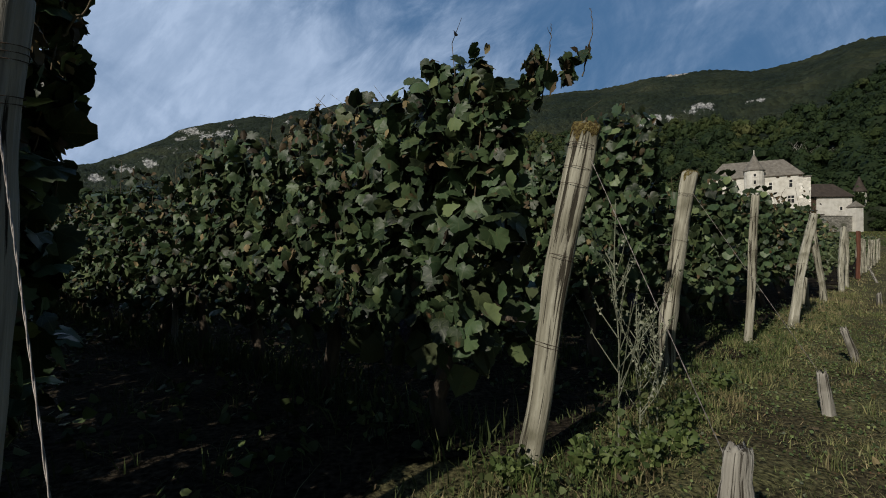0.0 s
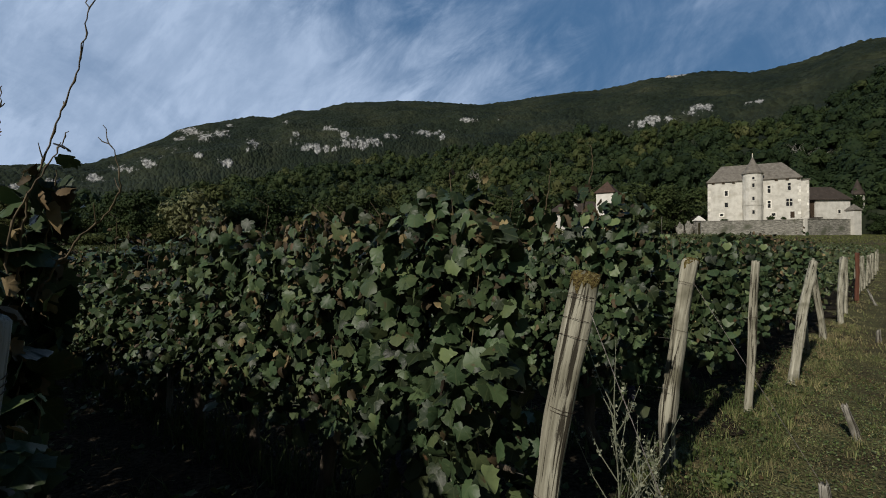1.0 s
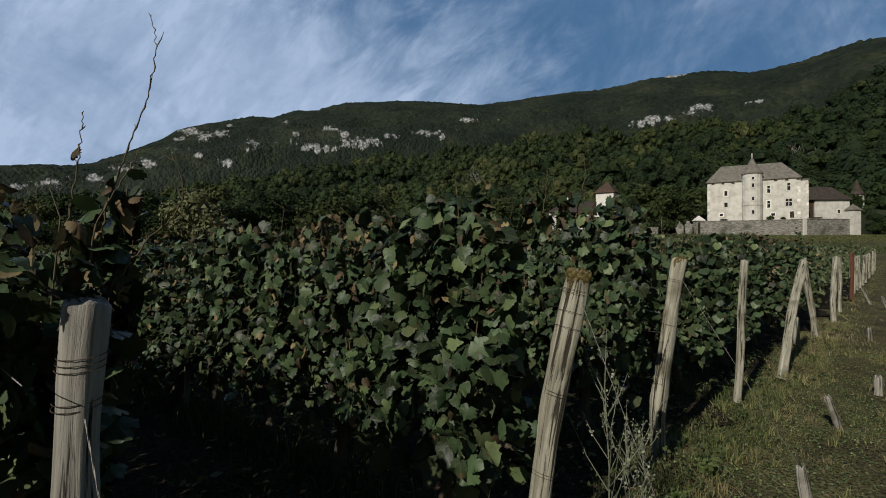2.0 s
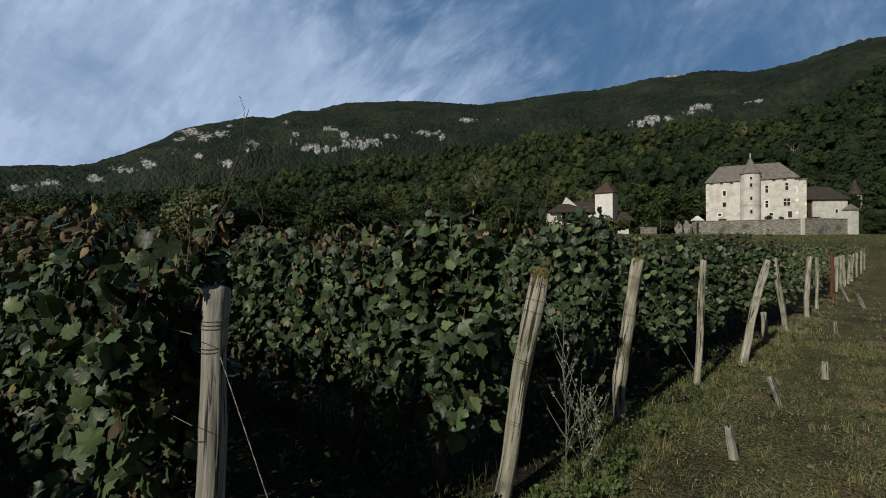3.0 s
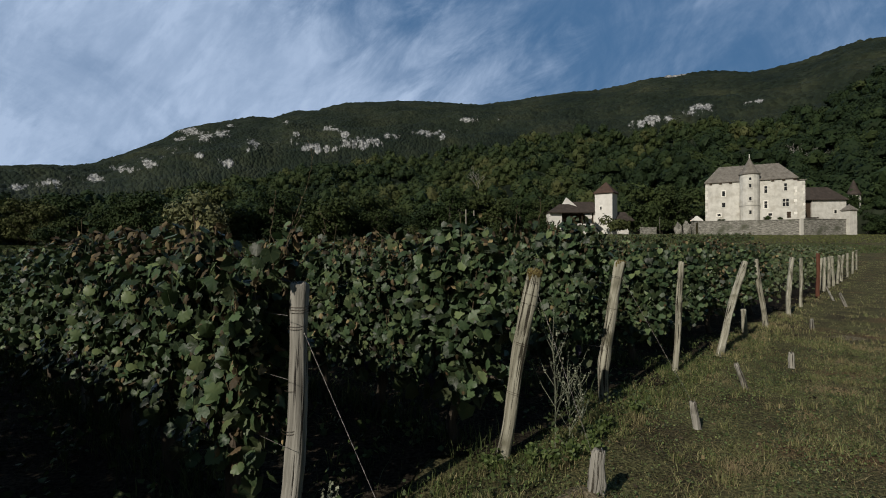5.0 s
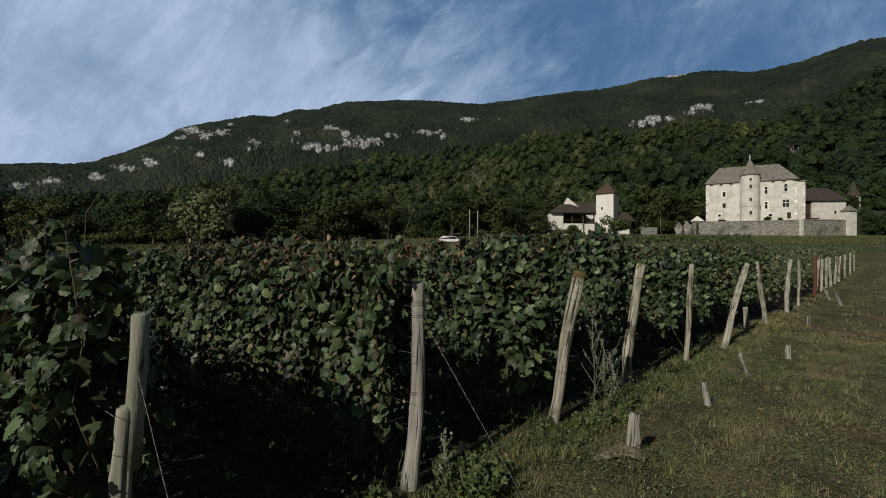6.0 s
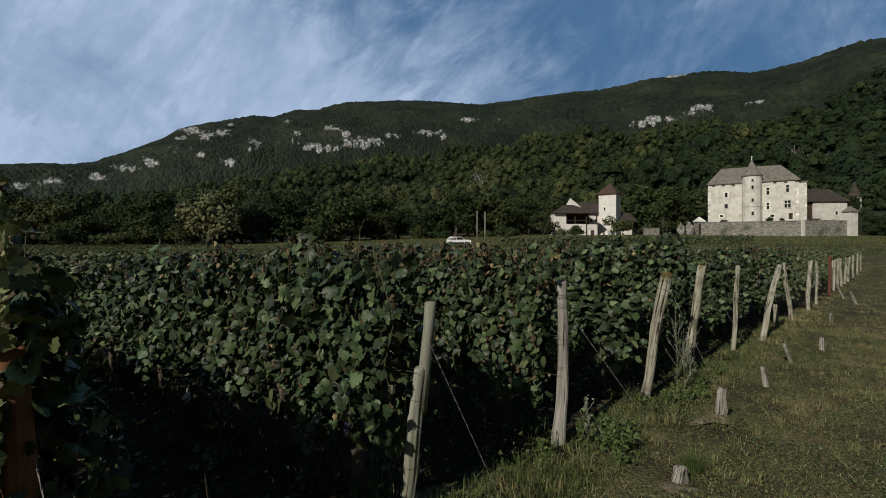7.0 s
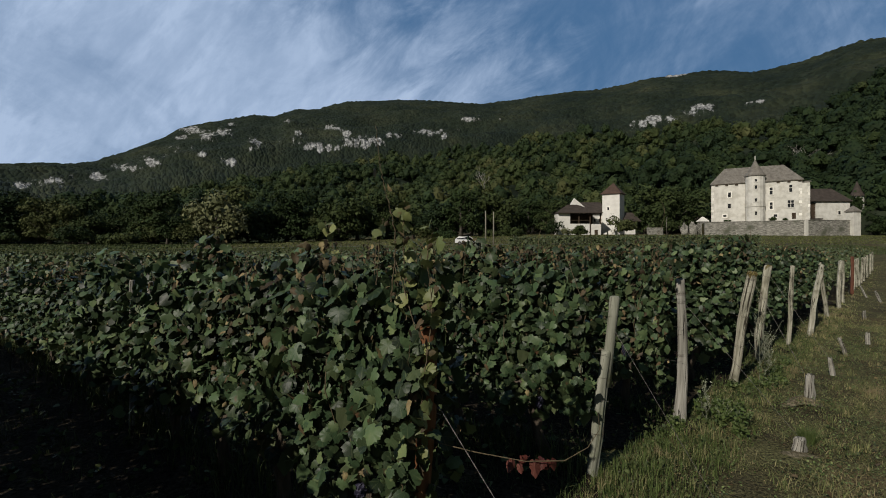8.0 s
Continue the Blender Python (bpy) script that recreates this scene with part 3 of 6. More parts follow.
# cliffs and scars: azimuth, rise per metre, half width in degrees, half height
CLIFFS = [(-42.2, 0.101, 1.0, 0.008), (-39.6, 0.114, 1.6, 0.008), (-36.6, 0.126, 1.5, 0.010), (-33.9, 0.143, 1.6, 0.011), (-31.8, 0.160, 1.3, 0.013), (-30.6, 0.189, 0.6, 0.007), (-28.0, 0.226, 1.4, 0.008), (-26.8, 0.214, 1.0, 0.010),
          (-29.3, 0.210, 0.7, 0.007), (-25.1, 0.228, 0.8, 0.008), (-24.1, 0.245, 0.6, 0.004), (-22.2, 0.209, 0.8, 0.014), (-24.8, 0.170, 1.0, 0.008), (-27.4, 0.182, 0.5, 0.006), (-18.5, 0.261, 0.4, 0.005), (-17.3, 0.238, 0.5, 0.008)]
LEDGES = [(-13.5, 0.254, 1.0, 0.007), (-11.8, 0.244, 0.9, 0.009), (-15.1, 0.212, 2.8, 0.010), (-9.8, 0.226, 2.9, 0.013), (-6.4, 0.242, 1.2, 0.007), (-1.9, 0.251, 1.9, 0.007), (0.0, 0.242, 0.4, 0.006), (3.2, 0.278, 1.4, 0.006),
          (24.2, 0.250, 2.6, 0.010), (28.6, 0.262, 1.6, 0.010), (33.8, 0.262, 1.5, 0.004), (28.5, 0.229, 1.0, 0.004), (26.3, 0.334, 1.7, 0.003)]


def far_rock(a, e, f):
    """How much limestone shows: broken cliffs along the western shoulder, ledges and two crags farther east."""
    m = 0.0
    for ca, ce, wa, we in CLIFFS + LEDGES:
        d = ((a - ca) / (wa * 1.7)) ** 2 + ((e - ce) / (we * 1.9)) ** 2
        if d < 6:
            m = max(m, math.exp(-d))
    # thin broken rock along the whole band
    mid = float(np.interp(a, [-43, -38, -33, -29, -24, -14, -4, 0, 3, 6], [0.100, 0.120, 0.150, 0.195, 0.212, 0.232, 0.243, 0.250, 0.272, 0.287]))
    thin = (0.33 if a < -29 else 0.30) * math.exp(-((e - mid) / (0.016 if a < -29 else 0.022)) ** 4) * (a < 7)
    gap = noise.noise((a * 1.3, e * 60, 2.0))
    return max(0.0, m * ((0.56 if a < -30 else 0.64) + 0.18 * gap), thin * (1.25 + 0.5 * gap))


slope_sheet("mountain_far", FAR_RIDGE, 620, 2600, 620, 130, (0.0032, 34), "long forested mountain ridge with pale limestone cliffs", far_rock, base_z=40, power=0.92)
slope_sheet("mountain_near", WOOD_RIDGE, 225, 640, 240, 60, (0.008, 7), "steep wooded slope rising behind the castle", None, base_z=9.0)


def crown_cloud(centres, radii, heights, per_tree, size, r, spread=0.5, hollow=1.0, shape=None):
    """Leaf clumps over many crowns: four-cornered, uneven, facing outward."""
    n = len(centres)
    k = per_tree
    th = r.uniform(0, 2 * np.pi, (n, k))
    cz = r.uniform(-0.45, 1.0, (n, k))
    rad = np.sqrt(np.clip(1 - cz * cz, 0, 1))
    lump = 1 + 0.28 * np.sin(3 * th + r.uniform(0, 6, (n, 1))) * np.cos(2.5 * cz * 3 + r.uniform(0, 6, (n, 1))) + r.normal(0, 0.10, (n, k))
    lump *= hollow + (1.04 - hollow) * r.random((n, k)) ** 0.6
    d = np.stack([rad * np.cos(th), rad * np.sin(th), cz], 2)
    p = np.stack([d[..., 0] * radii[:, None] * lump, d[..., 1] * radii[:, None] * lump, d[..., 2] * heights[:, None] * lump], 2) + centres[:, None, :]
    return (shape or clump_quads)(p.reshape(-1, 3), d.reshape(-1, 3), np.repeat(size, k), r, spread)


def spray_tris(p, d, s, r, spread=0.6):
    """Three-cornered leaf sprays, facing outward and a little up."""
    m = len(p)
    nrm = d + r.normal(0, spread, (m, 3)) + np.array([0, 0, 0.2])
    nrm /= np.linalg.norm(nrm, axis=1, keepdims=True)
    a = np.cross(nrm, r.normal(0, 1, (m, 3)))
    a /= np.linalg.norm(a, axis=1, keepdims=True) + 1e-9
    b = np.cross(nrm, a)
    s = (s * r.uniform(0.5, 1.5, m))[:, None]
    j = r.uniform(-0.3, 0.3, (m, 3, 1))
    v = np.stack([p + a * s * (1.0 + j[:, 0]) - b * s * 0.6, p - a * s * (0.9 + j[:, 1]) - b * s * (0.5 + j[:, 2]), p + b * s * (1.05 + j[:, 1])], 1).reshape(-1, 3)
    return v, np.arange(m * 3).reshape(-1, 3)


def clump_quads(p, d, s, r, spread=0.5):
    m = len(p)
    nrm = d + r.normal(0, spread, (m, 3)) + np.array([0, 0, 0.25])
    nrm /= np.linalg.norm(nrm, axis=1, keepdims=True)
    a = np.cross(nrm, r.normal(0, 1, (m, 3)))
    a /= np.linalg.norm(a, axis=1, keepdims=True) + 1e-9
    b = np.cross(nrm, a)
    s = (s * r.uniform(0.55, 1.35, m))[:, None]
    corners = []
    for ca, cb in ((-1, -0.4), (0.2, -1), (1, 0.3), (-0.1, 1)):
        ja, jb = ca + r.uniform(-0.35, 0.35, (m, 1)), cb + r.uniform(-0.35, 0.35, (m, 1))
        corners.append(p + a * s * ja + b * s * jb - nrm * s * 0.25 * (abs(ca) > 0.5))
    v = np.stack(corners, 1).reshape(-1, 3)
    f = np.arange(m * 4).reshape(-1, 4)
    return v, f


def toned(me, values):
    at = me.attributes.new("tone", "FLOAT", "POINT")
    at.data.foreach_set("value", np.asarray(values, dtype=np.float32))
    return me


def wooded_slope():
    """Lobed crowns all over the near slope."""
    r = np.random.default_rng(21)
    cs, rs, hs, ss, tones = [], [], [], [], []
    n = 1720
    az = np.radians(r.uniform(-48, 48, n))
    t = r.uniform(0, 1, n) ** 1.2
    for a, k in zip(az, t):
        rad = 236 + (640 - 236) * k
        x, y = rad * math.sin(a), rad * math.cos(a)
        zc = 2.0 + 640 * float(WOOD_RIDGE(a))
        z = 9.0 + (zc - 9.0) * k + 7 * fbm(x * 0.008, y * 0.008) * (0.06 + math.sin(k * math.pi))
        if rad < 262 and 40.7 < math.degrees(a) < 42.5:
            continue
        c = (3.6 + 4.8 * r.random() ** 1.5) * (1 + 0.20 * k)
        tall = r.uniform(1.0, 2.0)
        turn = r.uniform(0, 6.28)
        # stands of alike trees, with odd ones among them; the western end is darker
        tone = float(np.clip(0.46 + 0.55 * fbm(x * 0.011, y * 0.011, 4.0, 3) + r.normal(0, 0.20) - 0.22 * smoothstep(-5, -40, math.degrees(a)) - 0.16 * smoothstep(16, 24, math.degrees(a)) - 0.16 * smoothstep(37, 42, math.degrees(a)), 0, 1))
        lobes = 6 if k < 0.45 else 5
        for q in range(lobes):
            lr = c * r.uniform(0.40, 0.66)
            aa = turn + q * 6.28 / (lobes - 1) + r.normal(0, 0.3)
            off_ = 0.0 if q == lobes - 1 else 0.55 * c
            cs.append((x + math.cos(aa) * off_, y + math.sin(aa) * off_, z + c * tall * (1.0 if off_ == 0.0 else r.uniform(0.30, 0.90))))
            rs.append(lr)
            tones.append(tone)
            hs.append(lr * r.uniform(0.9, 1.25))
            ss.append(lr * 0.150)
    cs, rs, hs = np.array(cs), np.array(rs), np.array(hs)
    v, f = crown_cloud(cs, rs, hs, 84, np.array(ss), r, 0.40, 0.90, spray_tris)
    # the leafy mass of each crown, lumpy all over
    ico = bmesh.new()
    bmesh.ops.create_icosphere(ico, subdivisions=1, radius=0.95)
    ico.verts.ensure_lookup_table()
    iv = np.array([tuple(w.co) for w in ico.verts])
    jf = np.array([[w.index for w in face.verts] for face in ico.faces])
    ico.free()
    cv = iv[None] * np.stack([rs, rs, hs], 1)[:, None, :] * r.uniform(0.74, 1.16, (len(cs), len(iv), 1)) + cs[:, None, :]
    cf = (np.arange(len(cs))[:, None, None] * len(iv) + jf[None]).reshape(-1, 3)
    core = new("forest_crowns", toned(mesh_from("forest_crowns", cv.reshape(-1, 3), cf, [FOREST]), np.repeat(tones, len(iv))))
    tagged(core, "rounded leafy crowns of the wood on the slope", "forest", kind="stuff")
    ob = new("forest_leaves", toned(mesh_from("forest_leaves", v, f, [FOREST]), np.repeat(tones, 84 * 3)))
    tagged(ob, "outer leaf sprays of the deciduous wood, green turning olive", "forest", kind="stuff")


wooded_slope()


def tree_variant(name, tall, wide, seed, leaf, label, group):
    """A broad tree: tapered trunk, limbs, and a crown of many clumps with gaps."""
    r = np.random.default_rng(seed)
    root = thing(name, label, "tree", group=group)
    pieces = [tube([(0, 0, -0.5), (0.1, 0, tall * 0.2), (-0.1, 0.15, tall * 0.45), (0.1, 0, tall * 0.75)], [wide * 0.09, wide * 0.065, wide * 0.045, 0.05], 8, 0.1, seed)]
    lobes = []
    for i in range(16):
        h = tall * r.uniform(0.06, 0.86)
        reach = wide * r.uniform(0.25, 0.62) * (1.15 - 0.75 * max(0, h / tall - 0.45))
        a = r.uniform(0, 2 * math.pi)
        end = (math.cos(a) * reach, math.sin(a) * reach, h + reach * 0.35)
        pieces.append(tube([(0, 0, h * 0.75), (end[0] * 0.5, end[1] * 0.5, h * 0.95), end], [wide * 0.035, wide * 0.02, 0.03], 5, 0.1, seed + i))
        lobes.append((*end, wide * r.uniform(0.22, 0.36)))
    lobes.append((0, 0, tall * 0.85, wide * 0.3))
    lobes.append((0, 0, tall * 0.6, wide * 0.42))
    part("trunk", mesh_from("trunk", *join(pieces), [TREE_BARK], smooth=True), None, root)
    lo = np.array(lobes)
    v, f = crown_cloud(lo[:, :3], lo[:, 3], lo[:, 3] * 0.9, 215, lo[:, 3] * 0.13, r, 0.45, 0.74, spray_tris)
    part("crown", mesh_from("crown", v, f, [leaf]), None, root)
    return root


# ---- vine leaves and vines ----
# outline of a five-lobed leaf, tip at +y, stalk at the origin
LEAF_FULL = [(0.0, 0.04), (0.12, -0.12), (0.28, -0.16), (0.44, -0.08), (0.50, 0.05), (0.61, 0.13), (0.59, 0.26), (0.65, 0.40), (0.55, 0.47), (0.48, 0.56), (0.46, 0.70), (0.32, 0.75), (0.19, 0.87),
             (0.0, 0.98), (-0.19, 0.87), (-0.32, 0.75), (-0.46, 0.70), (-0.48, 0.56), (-0.55, 0.47), (-0.65, 0.40), (-0.59, 0.26), (-0.61, 0.13), (-0.50, 0.05), (-0.44, -0.08), (-0.28, -0.16), (-0.12, -0.12)]
LEAF_MID = [(0.0, 0.02), (0.30, -0.14), (0.58, 0.14), (0.56, 0.42), (0.36, 0.70), (0.0, 0.96), (-0.36, 0.70), (-0.56, 0.42), (-0.58, 0.14), (-0.30, -0.14)]
LEAF_SMALL = [(0.0, -0.05), (0.48, 0.02), (0.40, 0.55), (0.0, 0.95), (-0.40, 0.55), (-0.48, 0.02)]
LEAF_FAR = [(0.0, -0.1), (0.55, 0.35), (0.0, 0.95), (-0.55, 0.35)]


def leaves(p, out, size, r, outline, dry, tip_spread=0.42, stir=0.74):
    """Leaves with stalk ends p that face out, hanging tip down. Returns vertices, faces and material index."""
    m = len(p)
    nrm = out + r.normal(0, stir, (m, 3))
    nrm /= np.linalg.norm(nrm, axis=1, keepdims=True)
    tip = np.array([0, 0, -1.0]) + r.normal(0, tip_spread, (m, 3))
    tip -= nrm * np.sum(tip * nrm, 1, keepdims=True)
    tip /= np.linalg.norm(tip, axis=1, keepdims=True) + 1e-9
    sidev = np.cross(tip, nrm)
    crisp = dry[:, None].astype(float)
    fold = r.uniform(0.02, 0.42, (m, 1)) + crisp * r.uniform(0.1, 0.6, (m, 1))
    curl = r.uniform(-0.15, 0.55, (m, 1)) + crisp * r.uniform(-0.5, 0.7, (m, 1))
    size = size * (1 - 0.22 * dry)
    size = size[:, None]
    cols = []
    for ax, ay in outline:
        jx, jy = ax * (1 - 0.42 * crisp) * (1 + r.normal(0, 0.09, (m, 1))), ay * (1 + r.normal(0, 0.06, (m, 1)))
        lift = -curl * (jy - 0.3) ** 2 - fold * np.abs(jx) + r.normal(0, 0.025, (m, 1))
        cols.append(p + size * (sidev * jx + tip * jy + nrm * lift))
    k = len(outline)
    if k > 12:
        cols.append(p + size * (tip * 0.32 + nrm * 0.03))
        kk = k + 1
        tri = [(i, (i + 1) % k, k) for i in range(k)]
    else:
        kk = k
        tri = [(0, i, i + 1) for i in range(1, k - 1)]
    v = np.stack(cols, 1).reshape(-1, 3)
    f = (np.arange(m)[:, None, None] * kk + np.array(tri)[None]).reshape(-1, 3)
    idx = np.repeat(dry.astype(np.int32), len(tri))
    return v, f, idx


VINE_STEP = 1.05


def canopy_points(r, n, length, low=0.40, top=2.03, thick=0.28):
    """Stalk ends over both faces and the top of a hedge of vines along local x."""
    x = r.uniform(-length / 2, length / 2, n)
    ph = r.uniform(0, 6, 4)
    crest = top + 0.13 * np.sin(x * 2.9 + ph[0]) + 0.09 * np.sin(x * 7.3 + ph[1])
    foot = low + 0.10 * np.sin(x * 4.1 + ph[2]) + 0.06 * np.sin(x * 9.7 + ph[3])
    z = foot + (crest - foot) * r.beta(1.45, 1.22, n)
    side = np.where(r.random(n) < 0.5, -1.0, 1.0)
    wide = thick * (0.75 + 0.5 * np.sin(x * 5.1 + r.uniform(0, 6)) * np.sin(z * 4.3 + r.uniform(0, 6))) * np.clip(1.35 - 0.5 * z / top, 0.6, 1.3)
    depth = r.beta(2.0, 1.0, n)
    y = side * wide * depth
    up = smoothstep(0.75, 1.0, (z - low) / (top - low))
    p = np.stack([x, y, z], 1)
    out = np.stack([r.normal(0, 0.25, n), side * (1 - 0.35 * up), 0.28 + 0.22 * up], 1)
    dry_p = 0.09 + 0.24 * smoothstep(0.76, 1.05, (z - low) / (top - low))
    return p, out, dry_p


def vine_variant(seed, n_leaf, outline, sizes=(0.050, 0.116), grapes=True, tall=0.0, dryness=1.0, low=0.45):
    """One vine: trunk, canes, foliage and dark bunches. Local x runs along its row."""
    r = np.random.default_rng(seed)
    root = thing("grapevine", "leafy green grapevine with some russet leaves tied along wires", "grapevine", group="vines in rows")
    lean = r.uniform(-0.12, 0.12)
    path = [(-0.1, 0, -0.06), (lean * 0.3, r.uniform(-0.03, 0.03), 0.22), (lean, r.uniform(-0.04, 0.04), 0.45), (lean * 1.6, 0, 0.66), (lean + 0.25, 0, 0.74), (lean + 0.48, 0, 0.74)]
    pieces = [tube(path, [0.068, 0.052, 0.056, 0.044, 0.024, 0.015], 8, 0.28, seed)]
    pieces.append(tube([path[3], (lean - 0.2, 0.01, 0.76), (lean - 0.46, 0, 0.75)], [0.03, 0.02, 0.013], 6, 0.25, seed + 1))
    part("trunk", mesh_from("trunk", *join(pieces), [BARK], smooth=True), None, root)
    tops = []
    for i in range(6):
        x0 = r.uniform(-0.48, 0.48)
        zt = r.uniform(1.8, 2.2) + (r.uniform(0.1, 0.36) if r.random() < 0.25 else 0) + tall * r.uniform(0.2, 0.7)
        y1 = r.uniform(-0.16, 0.16)
        pts = [(x0, 0, 0.74), (x0 + r.uniform(-0.05, 0.05), y1, 1.15), (x0 + r.uniform(-0.1, 0.1), y1 * 0.8, 1.5), (x0 + r.uniform(-0.16, 0.16), y1, zt - 0.1), (x0 + r.uniform(-0.2, 0.2), y1 + r.uniform(-0.06, 0.06), zt)]
        part("cane", mesh_from("cane", *tube(pts, [0.0050, 0.0045, 0.0040, 0.0026, 0.0012], 4, 0, seed + i, cap=False), [CANE]), None, root)
        tops.append(pts)
    p, out, dry_p = canopy_points(r, n_leaf, VINE_STEP * 1.08, low=low, top=2.04 + tall * 0.38)
    # leaves along the free shoots
    sp, so = [], []
    for pts in tops:
        a, b = Vector(pts[2]), Vector(pts[4])
        for _ in range(9 if tall == 0 else 18):
            q = a.lerp(b, r.uniform(0.0, 0.9))
            sp.append((q.x + r.normal(0, 0.05), q.y + r.normal(0, 0.06), q.z))
            so.append((r.normal(0, 0.6), r.normal(0, 0.9), 0.5))
    p, out = np.vstack([p, sp]), np.vstack([out, so])
    dry_p = np.concatenate([dry_p, np.full(len(sp), 0.4)]) * dryness
    size = sizes[0] + (sizes[1] - sizes[0]) * r.beta(1.4, 1.5, len(p))
    size[-len(sp):] *= 0.70
    v, f, idx = leaves(p, out, size, r, outline, r.random(len(p)) < dry_p)
    me = mesh_from("foliage", v, f, [LEAF, LEAF_DRY], idx, smooth=True)
    leaf_uv(me, outline)
    part("foliage", me, None, root)
    # shaded leaves in the heart of the hedge
    ni = 80
    q = np.stack([r.uniform(-0.44, 0.46, ni), r.normal(0, 0.05, ni), r.uniform(0.45, 1.68, ni)], 1)
    v, f, idx = leaves(q, np.stack([r.normal(0, 0.3, ni), r.choice([-1.0, 1.0], ni), 0 * q[:, 0]], 1), r.uniform(0.12, 0.19, ni), r, LEAF_SMALL, np.zeros(ni, dtype=bool))
    part("inner_foliage", mesh_from("inner_foliage", v, f, [LEAF, LEAF_DRY], idx), None, root)
    if grapes:
        for _ in range(int(r.integers(1, 3))):
            gx_, gy_, gz_ = r.uniform(-0.45, 0.45), r.choice([-1, 1]) * r.uniform(0.12, 0.2), r.uniform(0.62, 0.9)
            bm = bmesh.new()
            rings = []
            for k in range(13):
                t = k / 12
                rr = 0.042 * math.sin(math.pi * min(1.0, 0.16 + t * 0.84)) ** 0.8 * (1 - 0.45 * t) + 0.002
                rings.append([])
                for q in range(12):
                    a = 2 * math.pi * q / 12 + (k // 2) * 0.5
                    swell = 1 + 0.30 * (0.5 - (k % 2)) * (1 if q % 2 else -1)
                    rings[-1].append(bm.verts.new((gx_ + math.cos(a) * rr * swell, gy_ + math.sin(a) * rr * swell, gz_ - 0.15 * t)))
            for lo_, hi_ in zip(rings, rings[1:]):
                for q in range(12):
                    bm.faces.new((hi_[q], hi_[(q + 1) % 12], lo_[(q + 1) % 12], lo_[q]))
            bm.faces.new(rings[-1][::-1])
            bm.faces.new(rings[0])
            part("grape_bunch", bm, GRAPE, root, "dark blue ripe fruit")
    return root


ROW_ANGLE = math.atan2(ROW_DIR.y, ROW_DIR.x)
# row ends: distance along the headland from the stout leaning post
ROWS_AT = [-8.75, -6.52, -4.32, -2.18, 0.0, 2.14, 4.55, 6.6, 8.75, 10.9, 13.05, 15.2, 17.35, 19.6, 21.2, 23.2, 25.4, 27.6, 29.8, 32.0, 34.2, 36.4, 38.6, 40.8, 43.0, 45.2, 47.4, 49.6, 51.8, 54.0]


def row_end(s):
    p = END_0 + END_DIR * s
    return Vector((p.x, p.y, 0))


near_vines = [vine_variant(100 + i, 1180, LEAF_FULL, dryness=(0.7, 1.0, 1.5, 2.1)[i % 4], low=(0.50, 0.60, 0.66, 0.58)[i % 4]) for i in range(9)]
tall_vines = [vine_variant(150 + i, 1250, LEAF_FULL, sizes=(0.066, 0.130), tall=0.10, dryness=0.9, low=0.60) for i in range(1)]
mid_vines = [vine_variant(200 + i, 850, LEAF_MID, sizes=(0.066, 0.128), grapes=False, dryness=(0.7, 1.2, 2.0)[i % 3]) for i in range(6)]
used = set()
vines_all = near_vines + tall_vines + mid_vines


def plant(source, m):
    """The built vine itself at its first place, copies after that."""
    if source.name not in used:
        used.add(source.name)
        source.matrix_basis = m
        return source
    return copy_thing(source, m)


def free_shoot(vine, pts, n_leaf, seed, size=0.10, dry=0.5, leaf=None):
    """A long cane that stands free of the hedge, with a few leaves. Points in the world."""
    inv = vine.matrix_basis.inverted()
    loc = [inv @ Vector(p) for p in pts]
    # bend smoothly through the points, with a slight kink and a swelling at each node
    rk = np.random.default_rng(900 + seed)
    ctrl = [loc[0], *loc, loc[-1]]
    fine_, rad = [], []
    total = sum((q - p).length for p, q in zip(loc, loc[1:]))
    step = max(3, int(total / 0.018 / max(len(loc) - 1, 1)))
    for i in range(1, len(ctrl) - 2):
        for k in range(step):
            t = k / step
            p0, p1, p2, p3 = ctrl[i - 1 : i + 3]
            q = 0.5 * (2 * p1 + (p2 - p0) * t + (2 * p0 - 5 * p1 + 4 * p2 - p3) * t * t + (3 * p1 - p0 - 3 * p2 + p3) * t * t * t)
            node = len(fine_) % 4 == 0
            fine_.append(q + Vector(rk.normal(0, 0.0028, 3)))
            done = (i - 1 + t) / (len(loc) - 1)
            rad.append((0.0040 * (1 - done) + 0.0013 * done) * (1.5 if node else 0.92))
    part("long_shoot", mesh_from("long_shoot", *tube(fine_, rad, 5, cap=False), [CANE], smooth=True), None, vine)
    # short buds and side twigs
    for i in range(4, len(fine_) - 1, 8):
        side = Vector(rk.normal(0, 1, 3)).normalized()
        ln = 0.012 if n_leaf else float(rk.uniform(0.01, 0.05))
        part("bud", mesh_from("bud", *tube([fine_[i], fine_[i] + side * ln * 0.6 + Vector((0, 0, ln * 0.5)), fine_[i] + side * ln + Vector((0, 0, ln * 1.1))], [0.0022, 0.0018, 0.0009], 4), [CANE]), None, vine)
    if n_leaf:
        r = np.random.default_rng(seed)
        p = np.array([tuple(loc[i].lerp(loc[i + 1], r.random())) for i in r.integers(0, len(loc) - 1, n_leaf)]) + r.normal(0, 0.025, (n_leaf, 3))
        v, f, idx = leaves(p, r.normal(0, 0.8, (n_leaf, 3)) + np.array([0, 0.6, 0.3]), r.uniform(0.6, 1.1, n_leaf) * size, r, LEAF_FULL, r.random(n_leaf) < dry, 0.8)
        me = mesh_from("shoot_foliage", v, f, [leaf or LEAF, LEAF_DRY], idx, smooth=True)
        leaf_uv(me, LEAF_FULL)
        part("shoot_foliage", me, None, vine)


